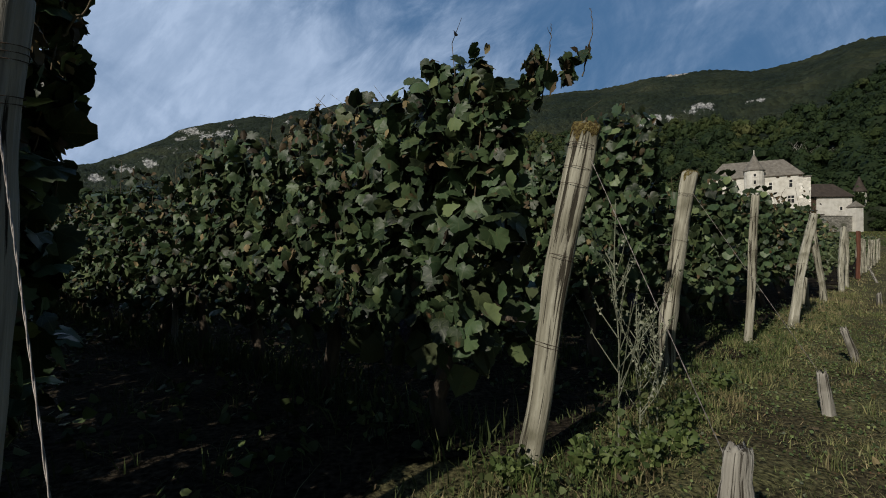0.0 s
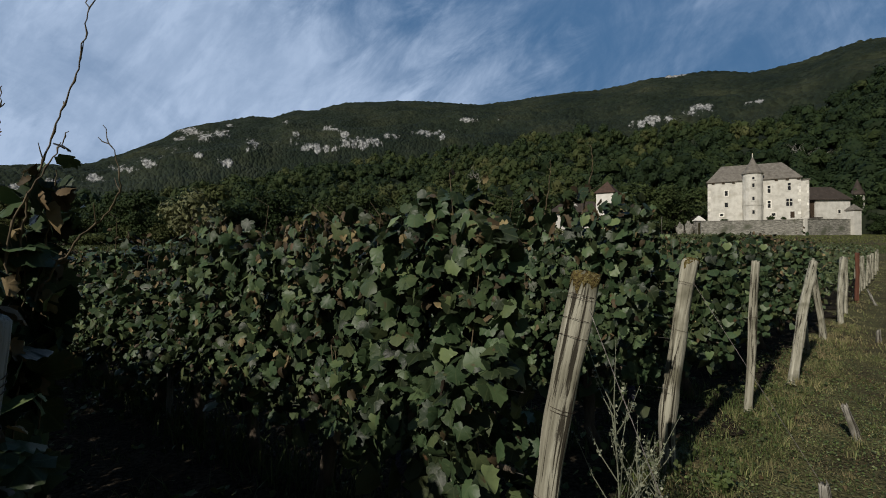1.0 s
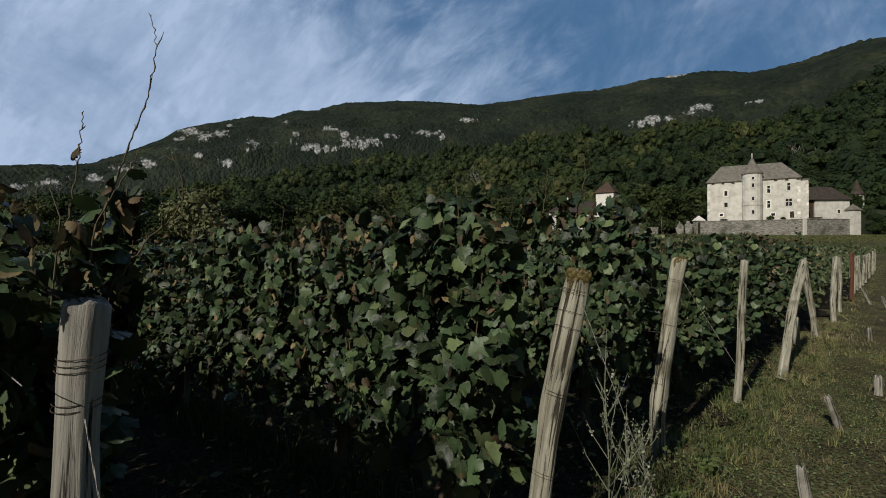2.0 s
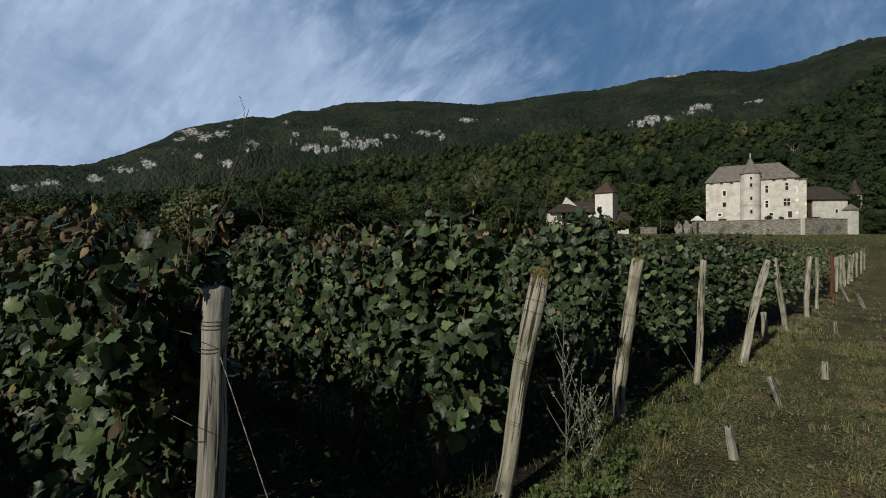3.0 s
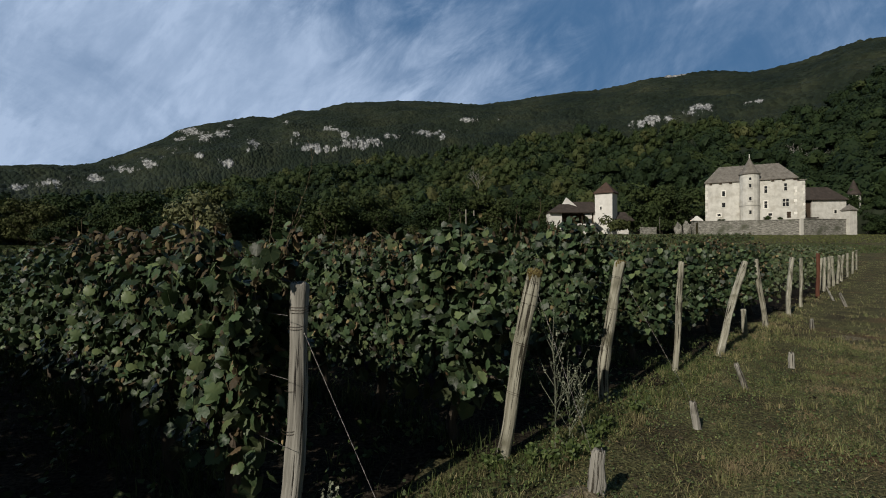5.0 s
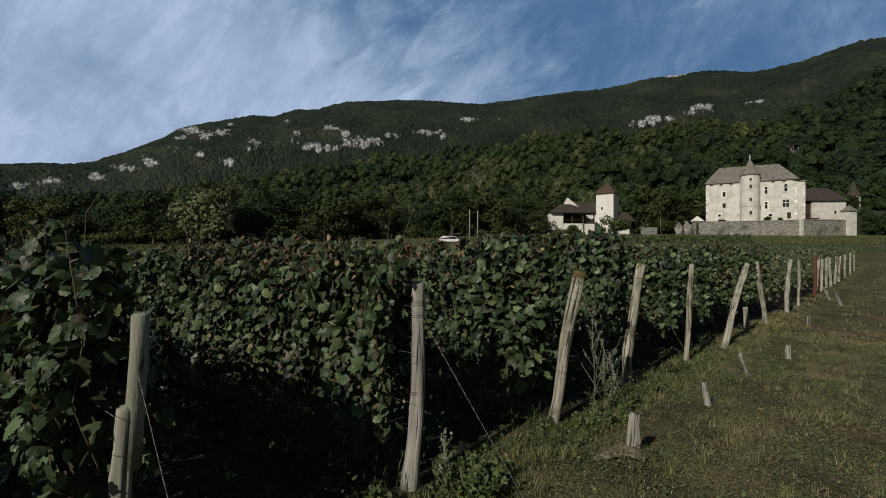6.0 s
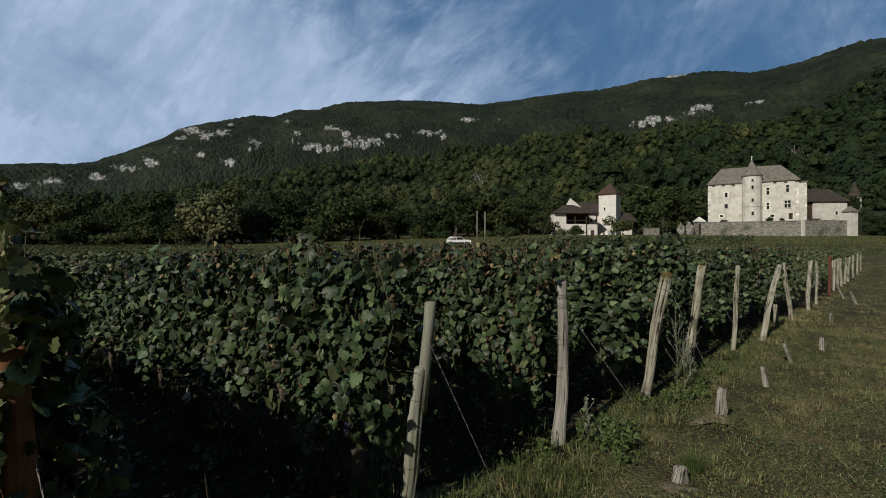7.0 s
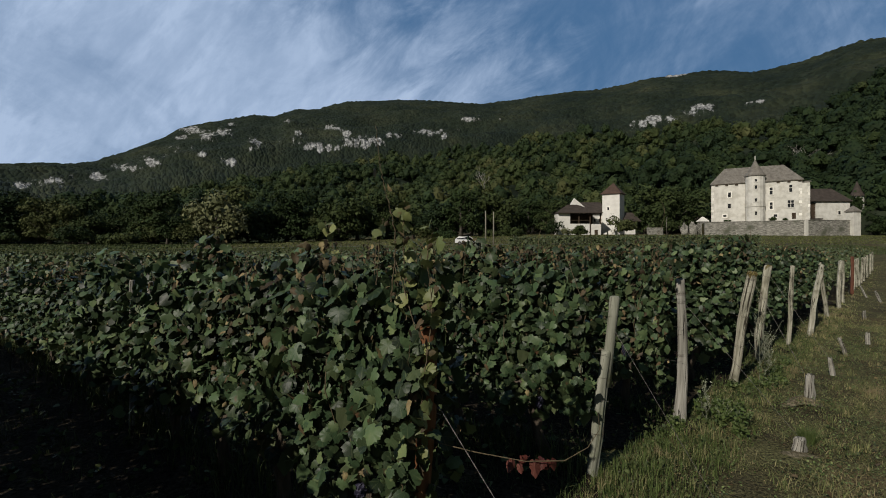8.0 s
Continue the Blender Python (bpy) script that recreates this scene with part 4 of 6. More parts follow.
def build_rows():
    r = np.random.default_rng(5)
    far_v, far_f, far_i, off = [], [], [], 0
    count = 0
    for k, s in enumerate(ROWS_AT):
        e = row_end(s)
        # the upper rows stand taller; all run on to the meadow
        rise = 1.045 if k >= 5 else 1.01
        length = max(9.0, (38 + 0.35 * max(e.x, 0) - e.y) / (ROW_DIR.y - 0.35 * ROW_DIR.x * (e.x > 0)))
        if k <= 2:
            length = (15 - e.y) / ROW_DIR.y
        j = 0
        while True:
            d = {1: 0.55, 3: 0.76, 4: 0.63}.get(k, 0.68 if k < 6 else 0.60) + j * VINE_STEP
            if d > length:
                break
            p = e + ROW_DIR * d
            dist = min((p - Vector((0, 0, 0))).length, (p - Vector((-3.5, -4.5, 0))).length)
            flip = math.pi if r.random() < 0.5 and j > 0 else 0.0
            if k == 0 and d > 13:
                break
            m = Matrix.Translation((p.x, p.y, ground_at(p.x, p.y))) @ Matrix.Rotation(ROW_ANGLE + flip + r.normal(0, 0.03), 4, "Z") @ Matrix.Diagonal((1, 1, rise + 0.05 * float(smoothstep(2.4, 0.6, d)) * (k >= 5) - (0.11 if k > 2 else 0.19) * float(smoothstep(4 if k > 2 else 1.5, 13, d)), 1))
            if dist < 5.8 and count < 125:
                src = tall_vines[0] if (k, j) == (4, 0) else near_vines[3] if (k, j) == (3, 0) else near_vines[0] if (k, j) == (1, 0) else near_vines[7] if (k, j) == (3, 1) else near_vines[int(r.integers(len(near_vines)))]
                ob = plant(src, m)
                if j == 0:
                    ends[k] = ob
                count += 1
            elif dist < 17:
                plant(mid_vines[int(r.integers(len(mid_vines)))], m)
            else:
                break
            j += 1
        # what lies farther along the row
        start = 0.64 + (j - 0.5) * VINE_STEP
        if start < length:
            span = length - start
            mid = e + ROW_DIR * (start + span / 2)
            n = int(span * (170 if k < 9 else 140 if k < 18 else 105))
            q, out, dry_p = canopy_points(r, n, span, top=2.03 * (rise - (0.11 if k > 2 else 0.19)), thick=0.3)
            big = np.clip(0.13 + 0.0022 * (np.abs(q[:, 0] + span / 2) + start), 0.13, 0.30)
            v, f, idx = leaves(q, out, big * r.uniform(0.8, 1.25, n), r, LEAF_FAR, r.random(n) < dry_p)
            c, sn = math.cos(ROW_ANGLE), math.sin(ROW_ANGLE)
            w = np.stack([mid.x + v[:, 0] * c - v[:, 1] * sn, mid.y + v[:, 0] * sn + v[:, 1] * c, v[:, 2]], 1)
            w[:, 2] += height(w[:, 0], w[:, 1])
            far_v.append(w)
            far_f.append(f + off)
            far_i.append(idx)
            off += len(w)
    # one more block of vines, seen side-on beyond the lane
    a, b = Vector((8.5, 85.0)), Vector((64.0, 96.0))
    span = (b - a).length
    n = int(span * 95)
    q, out, dry_p = canopy_points(r, n, span, low=0.15, top=1.95, thick=0.45)
    v, f, idx = leaves(q, out, r.uniform(0.2, 0.36, n), r, LEAF_FAR, r.random(n) < dry_p * 0.5)
    ang = math.atan2(b.y - a.y, b.x - a.x)
    c, sn = math.cos(ang), math.sin(ang)
    mid = (a + b) / 2
    w = np.stack([mid.x + v[:, 0] * c - v[:, 1] * sn, mid.y + v[:, 0] * sn + v[:, 1] * c, v[:, 2]], 1)
    w[:, 2] += height(w[:, 0], w[:, 1])
    far_v.append(w)
    far_f.append(f + off)
    far_i.append(idx)
    me = mesh_from("vine_rows_foliage", np.vstack(far_v), np.vstack(far_f), [LEAF, LEAF_DRY], np.concatenate(far_i))
    tagged(new("distant_vine_foliage", me), "foliage of the distant vine rows, green with russet tops", "vines", kind="stuff")


ends = {}
build_rows()
for spare in vines_all:
    if spare.name not in used:
        for o in (*spare.children, spare):
            bpy.data.objects.remove(o)
# shoots over the grey post
free_shoot(ends[3], [(-1.30, 1.46, 1.75), (-1.29, 1.48, 2.0), (-1.26, 1.50, 2.14), (-1.19, 1.50, 2.33), (-1.13, 1.50, 2.50), (-1.11, 1.50, 2.67), (-1.15, 1.52, 2.79)], 0, 1)
free_shoot(ends[3], [(-1.30, 1.42, 1.8), (-1.28, 1.44, 2.0), (-1.20, 1.48, 2.18), (-1.17, 1.50, 2.27)], 7, 2, 0.075, 0.8)
free_shoot(ends[3], [(-1.24, 1.50, 1.80), (-1.15, 1.52, 1.93), (-1.05, 1.52, 2.03), (-1.01, 1.50, 2.14), (-1.07, 1.50, 2.30)], 0, 3)
free_shoot(ends[3], [(-1.44, 1.45, 1.8), (-1.41, 1.50, 2.15), (-1.38, 1.5, 2.42)], 1, 4, 0.07, 1.0)
free_shoot(ends[3], [(-1.36, 1.05, 1.2), (-1.33, 0.97, 1.6), (-1.29, 0.94, 1.85), (-1.26, 0.92, 2.02)], 34, 5, 0.10, 0.5)
free_shoot(ends[3], [(-1.42, 1.00, 1.0), (-1.44, 0.92, 1.4), (-1.40, 0.88, 1.75)], 30, 6, 0.115, 0.3)
for i_, (dx, dy) in enumerate(((-0.04, 0.16), (0.02, 0.24), (-0.05, 0.30), (-0.02, 0.38))):
    free_shoot(ends[3], [(-1.41 + dx, 1.22 + dy, 0.8), (-1.36 + dx, 1.24 + dy, 1.2), (-1.34 + dx, 1.27 + dy, 1.6), (-1.33 + dx, 1.27 + dy, 1.95)], 30, 10 + i_, 0.12, 0.12)
for i_, (dx, dy) in enumerate(((-0.03, 0.28), (0.01, 0.34), (0.05, 0.30))):
    free_shoot(ends[3], [(-1.38 + dx, 1.20 + dy, 1.5), (-1.35 + dx, 1.24 + dy, 1.75), (-1.32 + dx, 1.25 + dy, 1.98), (-1.30 + dx, 1.25 + dy, 2.16)], 24, 30 + i_, 0.11, 0.35)
# shoots that arch over the stout post
free_shoot(ends[4], [(0.30, 2.70, 1.75), (0.48, 2.66, 2.0), (0.66, 2.66, 2.12), (0.80, 2.68, 2.24)], 46, 5, 0.095, 0.25)
free_shoot(ends[4], [(0.28, 2.72, 1.7), (0.42, 2.68, 2.0), (0.50, 2.70, 2.16), (0.52, 2.72, 2.26)], 36, 6, 0.10, 0.35)
free_shoot(ends[4], [(0.10, 2.78, 1.8), (0.18, 2.77, 2.05), (0.20, 2.76, 2.24)], 34, 7, 0.105, 0.35)
free_shoot(ends[4], [(0.54, 2.70, 1.9), (0.60, 2.70, 2.25), (0.61, 2.70, 2.42)], 0, 8)
free_shoot(ends[4], [(0.78, 2.68, 2.1), (0.84, 2.68, 2.36), (0.83, 2.68, 2.50)], 1, 9, 0.06, 0.2)
# leaves over the orange-brown post
free_shoot(ends[1], [(-4.28, -2.22, 0.9), (-4.25, -2.30, 1.3), (-4.20, -2.28, 1.75), (-4.22, -2.25, 2.1), (-4.18, -2.25, 2.24)], 56, 20, 0.080, 0.2, LEAF_PALE)
free_shoot(ends[1], [(-4.34, -2.20, 0.5), (-4.36, -2.30, 0.8), (-4.34, -2.32, 1.2), (-4.32, -2.30, 1.6)], 34, 21, 0.105, 0.1)
free_shoot(ends[1], [(-4.45, -2.1, 1.8), (-4.42, -2.1, 2.2), (-4.5, -2.1, 2.55), (-4.54, -2.1, 2.88)], 3, 23, 0.09, 1.0)
free_shoot(ends[1], [(-4.35, -2.12, 1.7), (-4.37, -2.12, 2.1), (-4.36, -2.12, 2.42)], 34, 24, 0.078, 0.2, LEAF_PALE)
free_shoot(ends[1], [(-4.85, -1.75, 1.7), (-4.87, -1.72, 2.05), (-4.92, -1.7, 2.3)], 22, 25, 0.070, 0.5, LEAF_PALE)
free_shoot(ends[1], [(-4.55, -2.0, 1.9), (-4.52, -2.02, 2.2), (-4.5, -2.0, 2.3)], 12, 22, 0.070, 0.4, LEAF_PALE)

# ---- posts ----


def grained(me, coords):
    """Stores each point's place round and along the shaft, for the grain of the wood."""
    at = me.attributes.new("grain", "FLOAT_VECTOR", "POINT")
    at.data.foreach_set("vector", np.array(coords, dtype=np.float32).ravel())
    return me


def post(foot, top, radius, material_, label, seed, moss=False, sides=30, wires=(), name="vineyard_post", taper=0.95, group="row end posts", flat=0.85, knee=None, bow=None, splits=7):
    """A split wooden post; bow gives sideways shifts of its axis at even steps from foot to head."""
    r = np.random.default_rng(seed)
    g = ground_at(foot[0], foot[1])
    root = thing(name, label, "post", (foot[0], foot[1], g), group=group)
    axis_ = Vector((top[0] - foot[0], top[1] - foot[1], top[2] - g))
    n = max(10, min(34, int(axis_.length / 0.05)))
    vs, fs, grain = [], [], []
    d = axis_.normalized()
    a = d.cross(Vector((0.2, 0.98, 0))).normalized()
    b = d.cross(a)
    turn = r.uniform(0, 6.28)
    angles = [2 * math.pi * q / sides for q in range(sides)]
    # a split log: lobed round its girth, with a flat or two
    prof = [1 + 0.07 * math.sin(2 * an + turn) + 0.06 * math.sin(3 * an + 2 * turn) + 0.03 * math.sin(5 * an + 3 * turn) + 0.012 * r.normal() for an in angles]
    # drying splits: angle, drift, half width, depth, and the stretch of the shaft that each runs along
    cracks = [(r.uniform(0, 6.28), r.uniform(-0.35, 0.35), r.uniform(0.07, 0.16), r.uniform(0.10, 0.30), r.uniform(-0.3, 0.7), r.uniform(0.3, 1.0)) for _ in range(splits)]
    knots = [(r.uniform(0, 6.28), r.uniform(0.1, 0.9), r.uniform(0.05, 0.12)) for _ in range(4)]
    seed_at = Vector((seed * 3.7, seed * 1.3, 0))
    ph = r.uniform(0, 6.28, 4)
    for i in range(-1, n):
        t = i / (n - 1)
        sway = 0.007 * axis_.length * math.sin(max(t, 0) * 3.14)
        c = axis_ * t + a * sway * math.sin(t * 5.3 + ph[0]) + b * sway * math.sin(t * 4.1 + ph[1])
        rad = radius * (1 - (1 - taper) * max(t, 0)) * (1 + 0.055 * math.sin(t * 8 + ph[2]) + 0.03 * math.sin(t * 21 + ph[3]))
        if bow:
            shift = float(np.interp(t, np.linspace(0, 1, len(bow)), bow))
            c = c + Vector((shift, 0, 0))
        if knee:
            # the foot swells and bends away
            low = float(smoothstep(knee[0], 0.0, t))
            c = c + Vector((knee[1], knee[2], 0)) * (1 - low) * (1 - t)
            rad *= 1 + knee[3] * low
        for q, an in enumerate(angles):
            twist = an + 0.25 * t
            rough = 0.07 * noise.noise(seed_at + Vector((math.cos(an) * 1.6, math.sin(an) * 1.6, t * axis_.length * 3.2))) + 0.045 * noise.noise(seed_at + Vector((math.cos(an) * 5, math.sin(an) * 5, t * axis_.length * 9)))
            for ca, drift, wide, deep, t0, span in cracks:
                off_ = (an - ca - drift * t + math.pi) % (2 * math.pi) - math.pi
                if abs(off_) < wide * 2.5 and t0 < t < t0 + span:
                    rough -= deep * math.exp(-((off_ / wide) ** 2)) * min(1.0, (t - t0) * 6, (t0 + span - t) * 6)
            for ka, kt, kh in knots:
                off_ = (an - ka + math.pi) % (2 * math.pi) - math.pi
                rough += kh * math.exp(-((off_ / 0.4) ** 2) - (((t - kt) * axis_.length) / 0.045) ** 2)
            k = rad * prof[q] * (1 + rough)
            vs.append(c + a * math.cos(twist) * k + b * math.sin(twist) * k * flat)
            grain.append((math.cos(an) * radius, math.sin(an) * radius, t * axis_.length + seed))
    rings = n + 1
    # rounded, worn head
    broken = 0.10 if group != "anchor stakes" else 0.16 if radius > 0.07 else 0.45
    for shrink, rise in ((0.90, 0.16), (0.55, 0.26)):
        for q, an in enumerate(angles):
            twist = an + 0.25
            k = radius * taper * shrink * prof[q]
            vs.append(axis_ + d * radius * (rise + broken * r.normal()) + a * math.cos(twist) * k + b * math.sin(twist) * k * flat)
            grain.append((math.cos(an) * radius * shrink, math.sin(an) * radius * shrink, axis_.length + seed))
    rings += 2
    for i in range(rings - 1):
        for q in range(sides):
            q2 = (q + 1) % sides
            fs.append((i * sides + q, i * sides + q2, (i + 1) * sides + q2, (i + 1) * sides + q))
    fs.append(tuple((rings - 1) * sides + q for q in range(sides)))
    part("shaft", grained(mesh_from("shaft", vs, fs, [material_], smooth=True), grain), None, root)
    if moss:
        vm, fm = [], []
        for i, (t, gr) in enumerate(((0.974, 0.96), (0.984, 1.03), (0.999, 1.05))):
            for q in range(sides):
                an = angles[q] + 0.25
                k = radius * taper * gr * prof[q] * (1 + 0.05 * r.normal())
                vm.append(axis_ * (t + (0.014 * r.normal() if i == 0 else 0.003 * r.normal())) + a * math.cos(an) * k + b * math.sin(an) * k * flat)
        for shrink, rise in ((0.92, 0.22), (0.5, 0.40)):
            for q in range(sides):
                an = angles[q] + 0.25
                k = radius * taper * shrink * prof[q] * (1 + 0.06 * r.normal())
                vm.append(axis_ + d * radius * (rise + 0.08 * r.normal()) + a * math.cos(an) * k + b * math.sin(an) * k * flat)
        for i in range(4):
            for q in range(sides):
                q2 = (q + 1) % sides
                fm.append((i * sides + q, i * sides + q2, (i + 1) * sides + q2, (i + 1) * sides + q))
        fm.append(tuple(4 * sides + q for q in range(sides)))
        part("moss_cap", mesh_from("moss_cap", vm, fm, [MOSS], smooth=True), None, root, "rusty brown moss on the post head")
    for t, turns in wires:
        pts = []
        for i in range(int(16 * turns) + 1):
            an = 2 * math.pi * i / 16
            tt = t + 0.010 * i / 16 + 0.006 * math.sin(an + seed)
            c = axis_ * tt + Vector((float(np.interp(tt, np.linspace(0, 1, len(bow)), bow)) if bow else 0.0, 0, 0))
            k = radius * (1 - (1 - taper) * t) * 1.13
            pts.append(c + a * math.cos(an) * k + b * math.sin(an) * k * flat)
        part("wire_loop", mesh_from("wire_loop", *tube(pts, [0.0014] * len(pts), 5), [RUSTY], smooth=True), None, root, "rusty wire wound round the post")
    return root


STOUT = "stout weathered wooden end post leaning outward, mossy on top"
post((0.43, 2.50), (0.745, 2.50, 1.76), 0.062, WOOD, STOUT, 1, moss=True, taper=1.10, wires=((0.93, 2), (0.87, 1), (0.82, 1), (0.60, 2), (0.34, 1.6)), bow=(0.0, 0.004, 0.0, -0.008, -0.008, 0.0))
post((1.95, 4.12), (2.24, 4.28, 1.80), 0.064, WOOD, "weathered wooden end post curving outward", 2, moss=True, taper=1.04, wires=((0.88, 2), (0.66, 1), (0.40, 1)), bow=(0.0, -0.055, -0.070, -0.055, -0.025, 0.0))
post((-1.15, 1.00), (-1.085, 1.13, 1.73), 0.057, WOOD_GREY, "cracked grey wooden end post bent above its swollen foot", 3, wires=((0.90, 3), (0.84, 2), (0.62, 1), (0.47, 2)), knee=(0.36, 0.045, -0.02, 0.42), taper=1.04)
spliced = post((-2.72, -0.44), (-2.595, -0.49, 1.16), 0.056, WOOD_GREEN, "slim greenish wooden end post spliced at half height", 4, wires=((0.35, 1), (0.8, 1)), taper=0.95)
UPPER = [(0.135, -0.02, 0.85), (0.155, -0.035, 1.2), (0.185, -0.05, 1.5), (0.20, -0.06, 1.70), (0.20, -0.06, 1.712)]
up_v, up_f = tube(UPPER, [0.040, 0.045, 0.045, 0.046, 0.030], 12, 0.06, 4)
part("upper_shaft", grained(mesh_from("upper_shaft", up_v, up_f, [WOOD_GREEN], smooth=True), [tuple(v) for v in up_v]), None, spliced)
post((-4.28, -2.05), (-4.22, -2.20, 1.66), 0.058, WOOD_RUST, "orange-brown end post half hidden in vine leaves", 5, wires=((0.52, 1),))
post((3.64, 5.66), (3.78, 5.72, 1.76), 0.046, WOOD, "slim pale wooden end post", 6, wires=((0.62, 1), (0.85, 1)))
post((5.10, 6.90), (6.32, 8.05, 1.69), 0.068, WOOD, "thick pale end post leaning far outward", 7, wires=((0.5, 1),), bow=(0.0, -0.03, -0.02, 0.0))
post((8.30, 10.30), (8.02, 10.25, 1.71), 0.064, WOOD, "pale wooden end post", 8, taper=0.85)
post((10.30, 12.20), (10.86, 12.80, 1.70), 0.074, WOOD, "thick pale end post leaning outward", 9, bow=(0.0, -0.06, -0.03, 0.0))
post((12.6, 14.75), (12.7, 14.85, 1.66), 0.060, WOOD, "slim pale end post", 10)
post((15.6, 17.75), (15.75, 17.9, 1.80), 0.070, WOOD_RED, "red-brown painted end post beside the vines", 11)
for i, s in enumerate([23.2, 25.4, 27.6, 29.8, 32.0, 34.2, 38.6, 43.0, 47.4]):
    e = row_end(s)
    lean = (0.25, 0.1, 0.0, -0.12, 0.15, 0.2, 0.0, 0.1, 0.0)[i]
    g = ground_at(e.x, e.y)
    post((e.x, e.y), (e.x + lean, e.y + lean * 0.4, g + 1.62), 0.07, WOOD, "pale weathered end post", 20 + i)
post((7.0, 9.1), (6.97, 9.12, 0.55), 0.06, WOOD, "short broken stub of a pale post", 12)

# posts within the rows
for k, s in enumerate(ROWS_AT[:12]):
    for j in range(4):
        e = row_end(s) + ROW_DIR * (4.3 + 4.7 * j + 0.3 * math.sin(k * 2.1 + j))
        if k == 0 and j > 1:
            continue
        post((e.x, e.y), (e.x + 0.03, e.y + 0.02, 1.72 + ground_at(e.x, e.y)), 0.038, WOOD_GREY, "thin grey post inside the vine row", 60 + k * 4 + j, sides=8, group="posts within the rows", name="row_post", splits=2)

# old anchor stakes on the headland


def stake(x, y, tall, radius, lean, seed, label="short grey weathered stake stub in the grass"):
    post((x, y), (x + lean[0], y + lean[1], ground_at(x, y) + tall), radius, STAKE_WOOD, label, seed, name="anchor_stake", taper=0.78, group="anchor stakes", sides=22, flat=0.7)


stake(1.09, 1.79, 0.31, 0.072, (0.03, 0.03), 201, "thick grey cut stump of a stake")
stake(2.80, 3.44, 0.32, 0.045, (-0.05, 0.0), 202)
stake(4.34, 4.95, 0.36, 0.046, (-0.12, 0.03), 203, "leaning split grey stake stub in the grass")
stake(6.02, 6.32, 0.26, 0.052, (0.0, 0.0), 204)
stake(-0.18, 0.31, 0.14, 0.078, (0.01, 0.0), 205, "thick grey cut stump of a stake")
stake(15.8, 17.2, 0.55, 0.05, (-0.2, 0.1), 206)
stake(14.6, 15.2, 0.45, 0.06, (-0.2, 0.0), 207)
stake(9.5, 10.3, 0.25, 0.06, (0.0, 0.0), 208)

post((-7.83, 0.68), (-7.83, 0.68, 1.75), 0.034, WOOD_GREY, "slim pale grey post standing among the vine leaves", 13, group="posts within the rows", sides=16)

# ---- castle, house and road ----
def gable_free_roof(w, dpt, z0, z1, inset, over, inset_far=None):
    """A hipped roof over a rectangle: u from 0 to w, v from 0 to dpt."""
    bm = bmesh.new()
    lo = [bm.verts.new(p) for p in ((-over, -over, z0), (w + over, -over, z0), (w + over, dpt + over, z0), (-over, dpt + over, z0))]
    hi = [bm.verts.new(p) for p in ((-over, -over, z0 + 0.25), (w + over, -over, z0 + 0.25), (w + over, dpt + over, z0 + 0.25), (-over, dpt + over, z0 + 0.25))]
    r0, r1 = bm.verts.new((inset, dpt / 2, z1)), bm.verts.new((w - (inset if inset_far is None else inset_far), dpt / 2, z1))
    bm.faces.new(lo[::-1])
    for i in range(4):
        bm.faces.new((lo[i], lo[(i + 1) % 4], hi[(i + 1) % 4], hi[i]))
    bm.faces.new((hi[0], hi[1], r1, r0))
    bm.faces.new((hi[2], hi[3], r0, r1))
    bm.faces.new((hi[1], hi[2], r1))
    bm.faces.new((hi[3], hi[0], r0))
    return bm


def cone_roof(cx, cy, radius, z0, z1, sides=16):
    bm = bmesh.new()
    rings = []
    for k, (rr, z) in enumerate(((radius, z0), (radius, z0 + 0.2), (radius * 0.62, z0 + (z1 - z0) * 0.32), (0.12, z1))):
        rings.append([bm.verts.new((cx + rr * math.cos(2 * math.pi * q / sides), cy + rr * math.sin(2 * math.pi * q / sides), z)) for q in range(sides)])
    bm.faces.new(rings[0][::-1])
    for a, b in zip(rings, rings[1:]):
        for q in range(sides):
            bm.faces.new((a[q], a[(q + 1) % sides], b[(q + 1) % sides], b[q]))
    bm.faces.new(rings[-1])
    return bm


def drum(cx, cy, radius, z0, z1, sides=16):
    bm = bmesh.new()
    bmesh.ops.create_cone(bm, cap_ends=True, segments=sides, radius1=radius, radius2=radius, depth=z1 - z0, matrix=Matrix.Translation((cx, cy, (z0 + z1) / 2)))
    return bm


def window(parent, x, y, z, w, h, bars=1):
    """A window on a wall that faces -y: a stone surround, a recessed dark pane and glazing bars."""
    t = 0.36
    w, h = w * 0.86, h * 0.92
    bm = bmesh.new()
    rings = []
    for yy in (y - 0.12, y + 0.1):
        for m_ in (t, 0.0):
            rings.append([bm.verts.new(p) for p in ((x - w / 2 - m_, yy, z - m_), (x + w / 2 + m_, yy, z - m_), (x + w / 2 + m_, yy, z + h + m_), (x - w / 2 - m_, yy, z + h + m_))])
    for a, b in ((0, 1), (1, 3), (3, 2), (2, 0)):
        for q in range(4):
            bm.faces.new((rings[a][q], rings[a][(q + 1) % 4], rings[b][(q + 1) % 4], rings[b][q]))
    bmesh.ops.recalc_face_normals(bm, faces=bm.faces[:])
    win = part("window", bm, QUOIN, parent, "pale stone window surround")
    part("pane", box(x - w / 2, x + w / 2, y - 0.03, y + 0.04, z, z + h), PANE, win, "dark window glass")
    for i in range(bars):
        u = x - w / 2 + w * (i + 1) / (bars + 1)
        part("mullion", box(u - 0.09, u + 0.09, y - 0.09, y - 0.031, z, z + h), QUOIN, win, "pale stone mullion")
    if h > 1.9:
        part("transom", box(x - w / 2, x + w / 2, y - 0.10, y - 0.031, z + h * 0.56, z + h * 0.56 + 0.16), QUOIN, win, "pale stone transom")
    return win


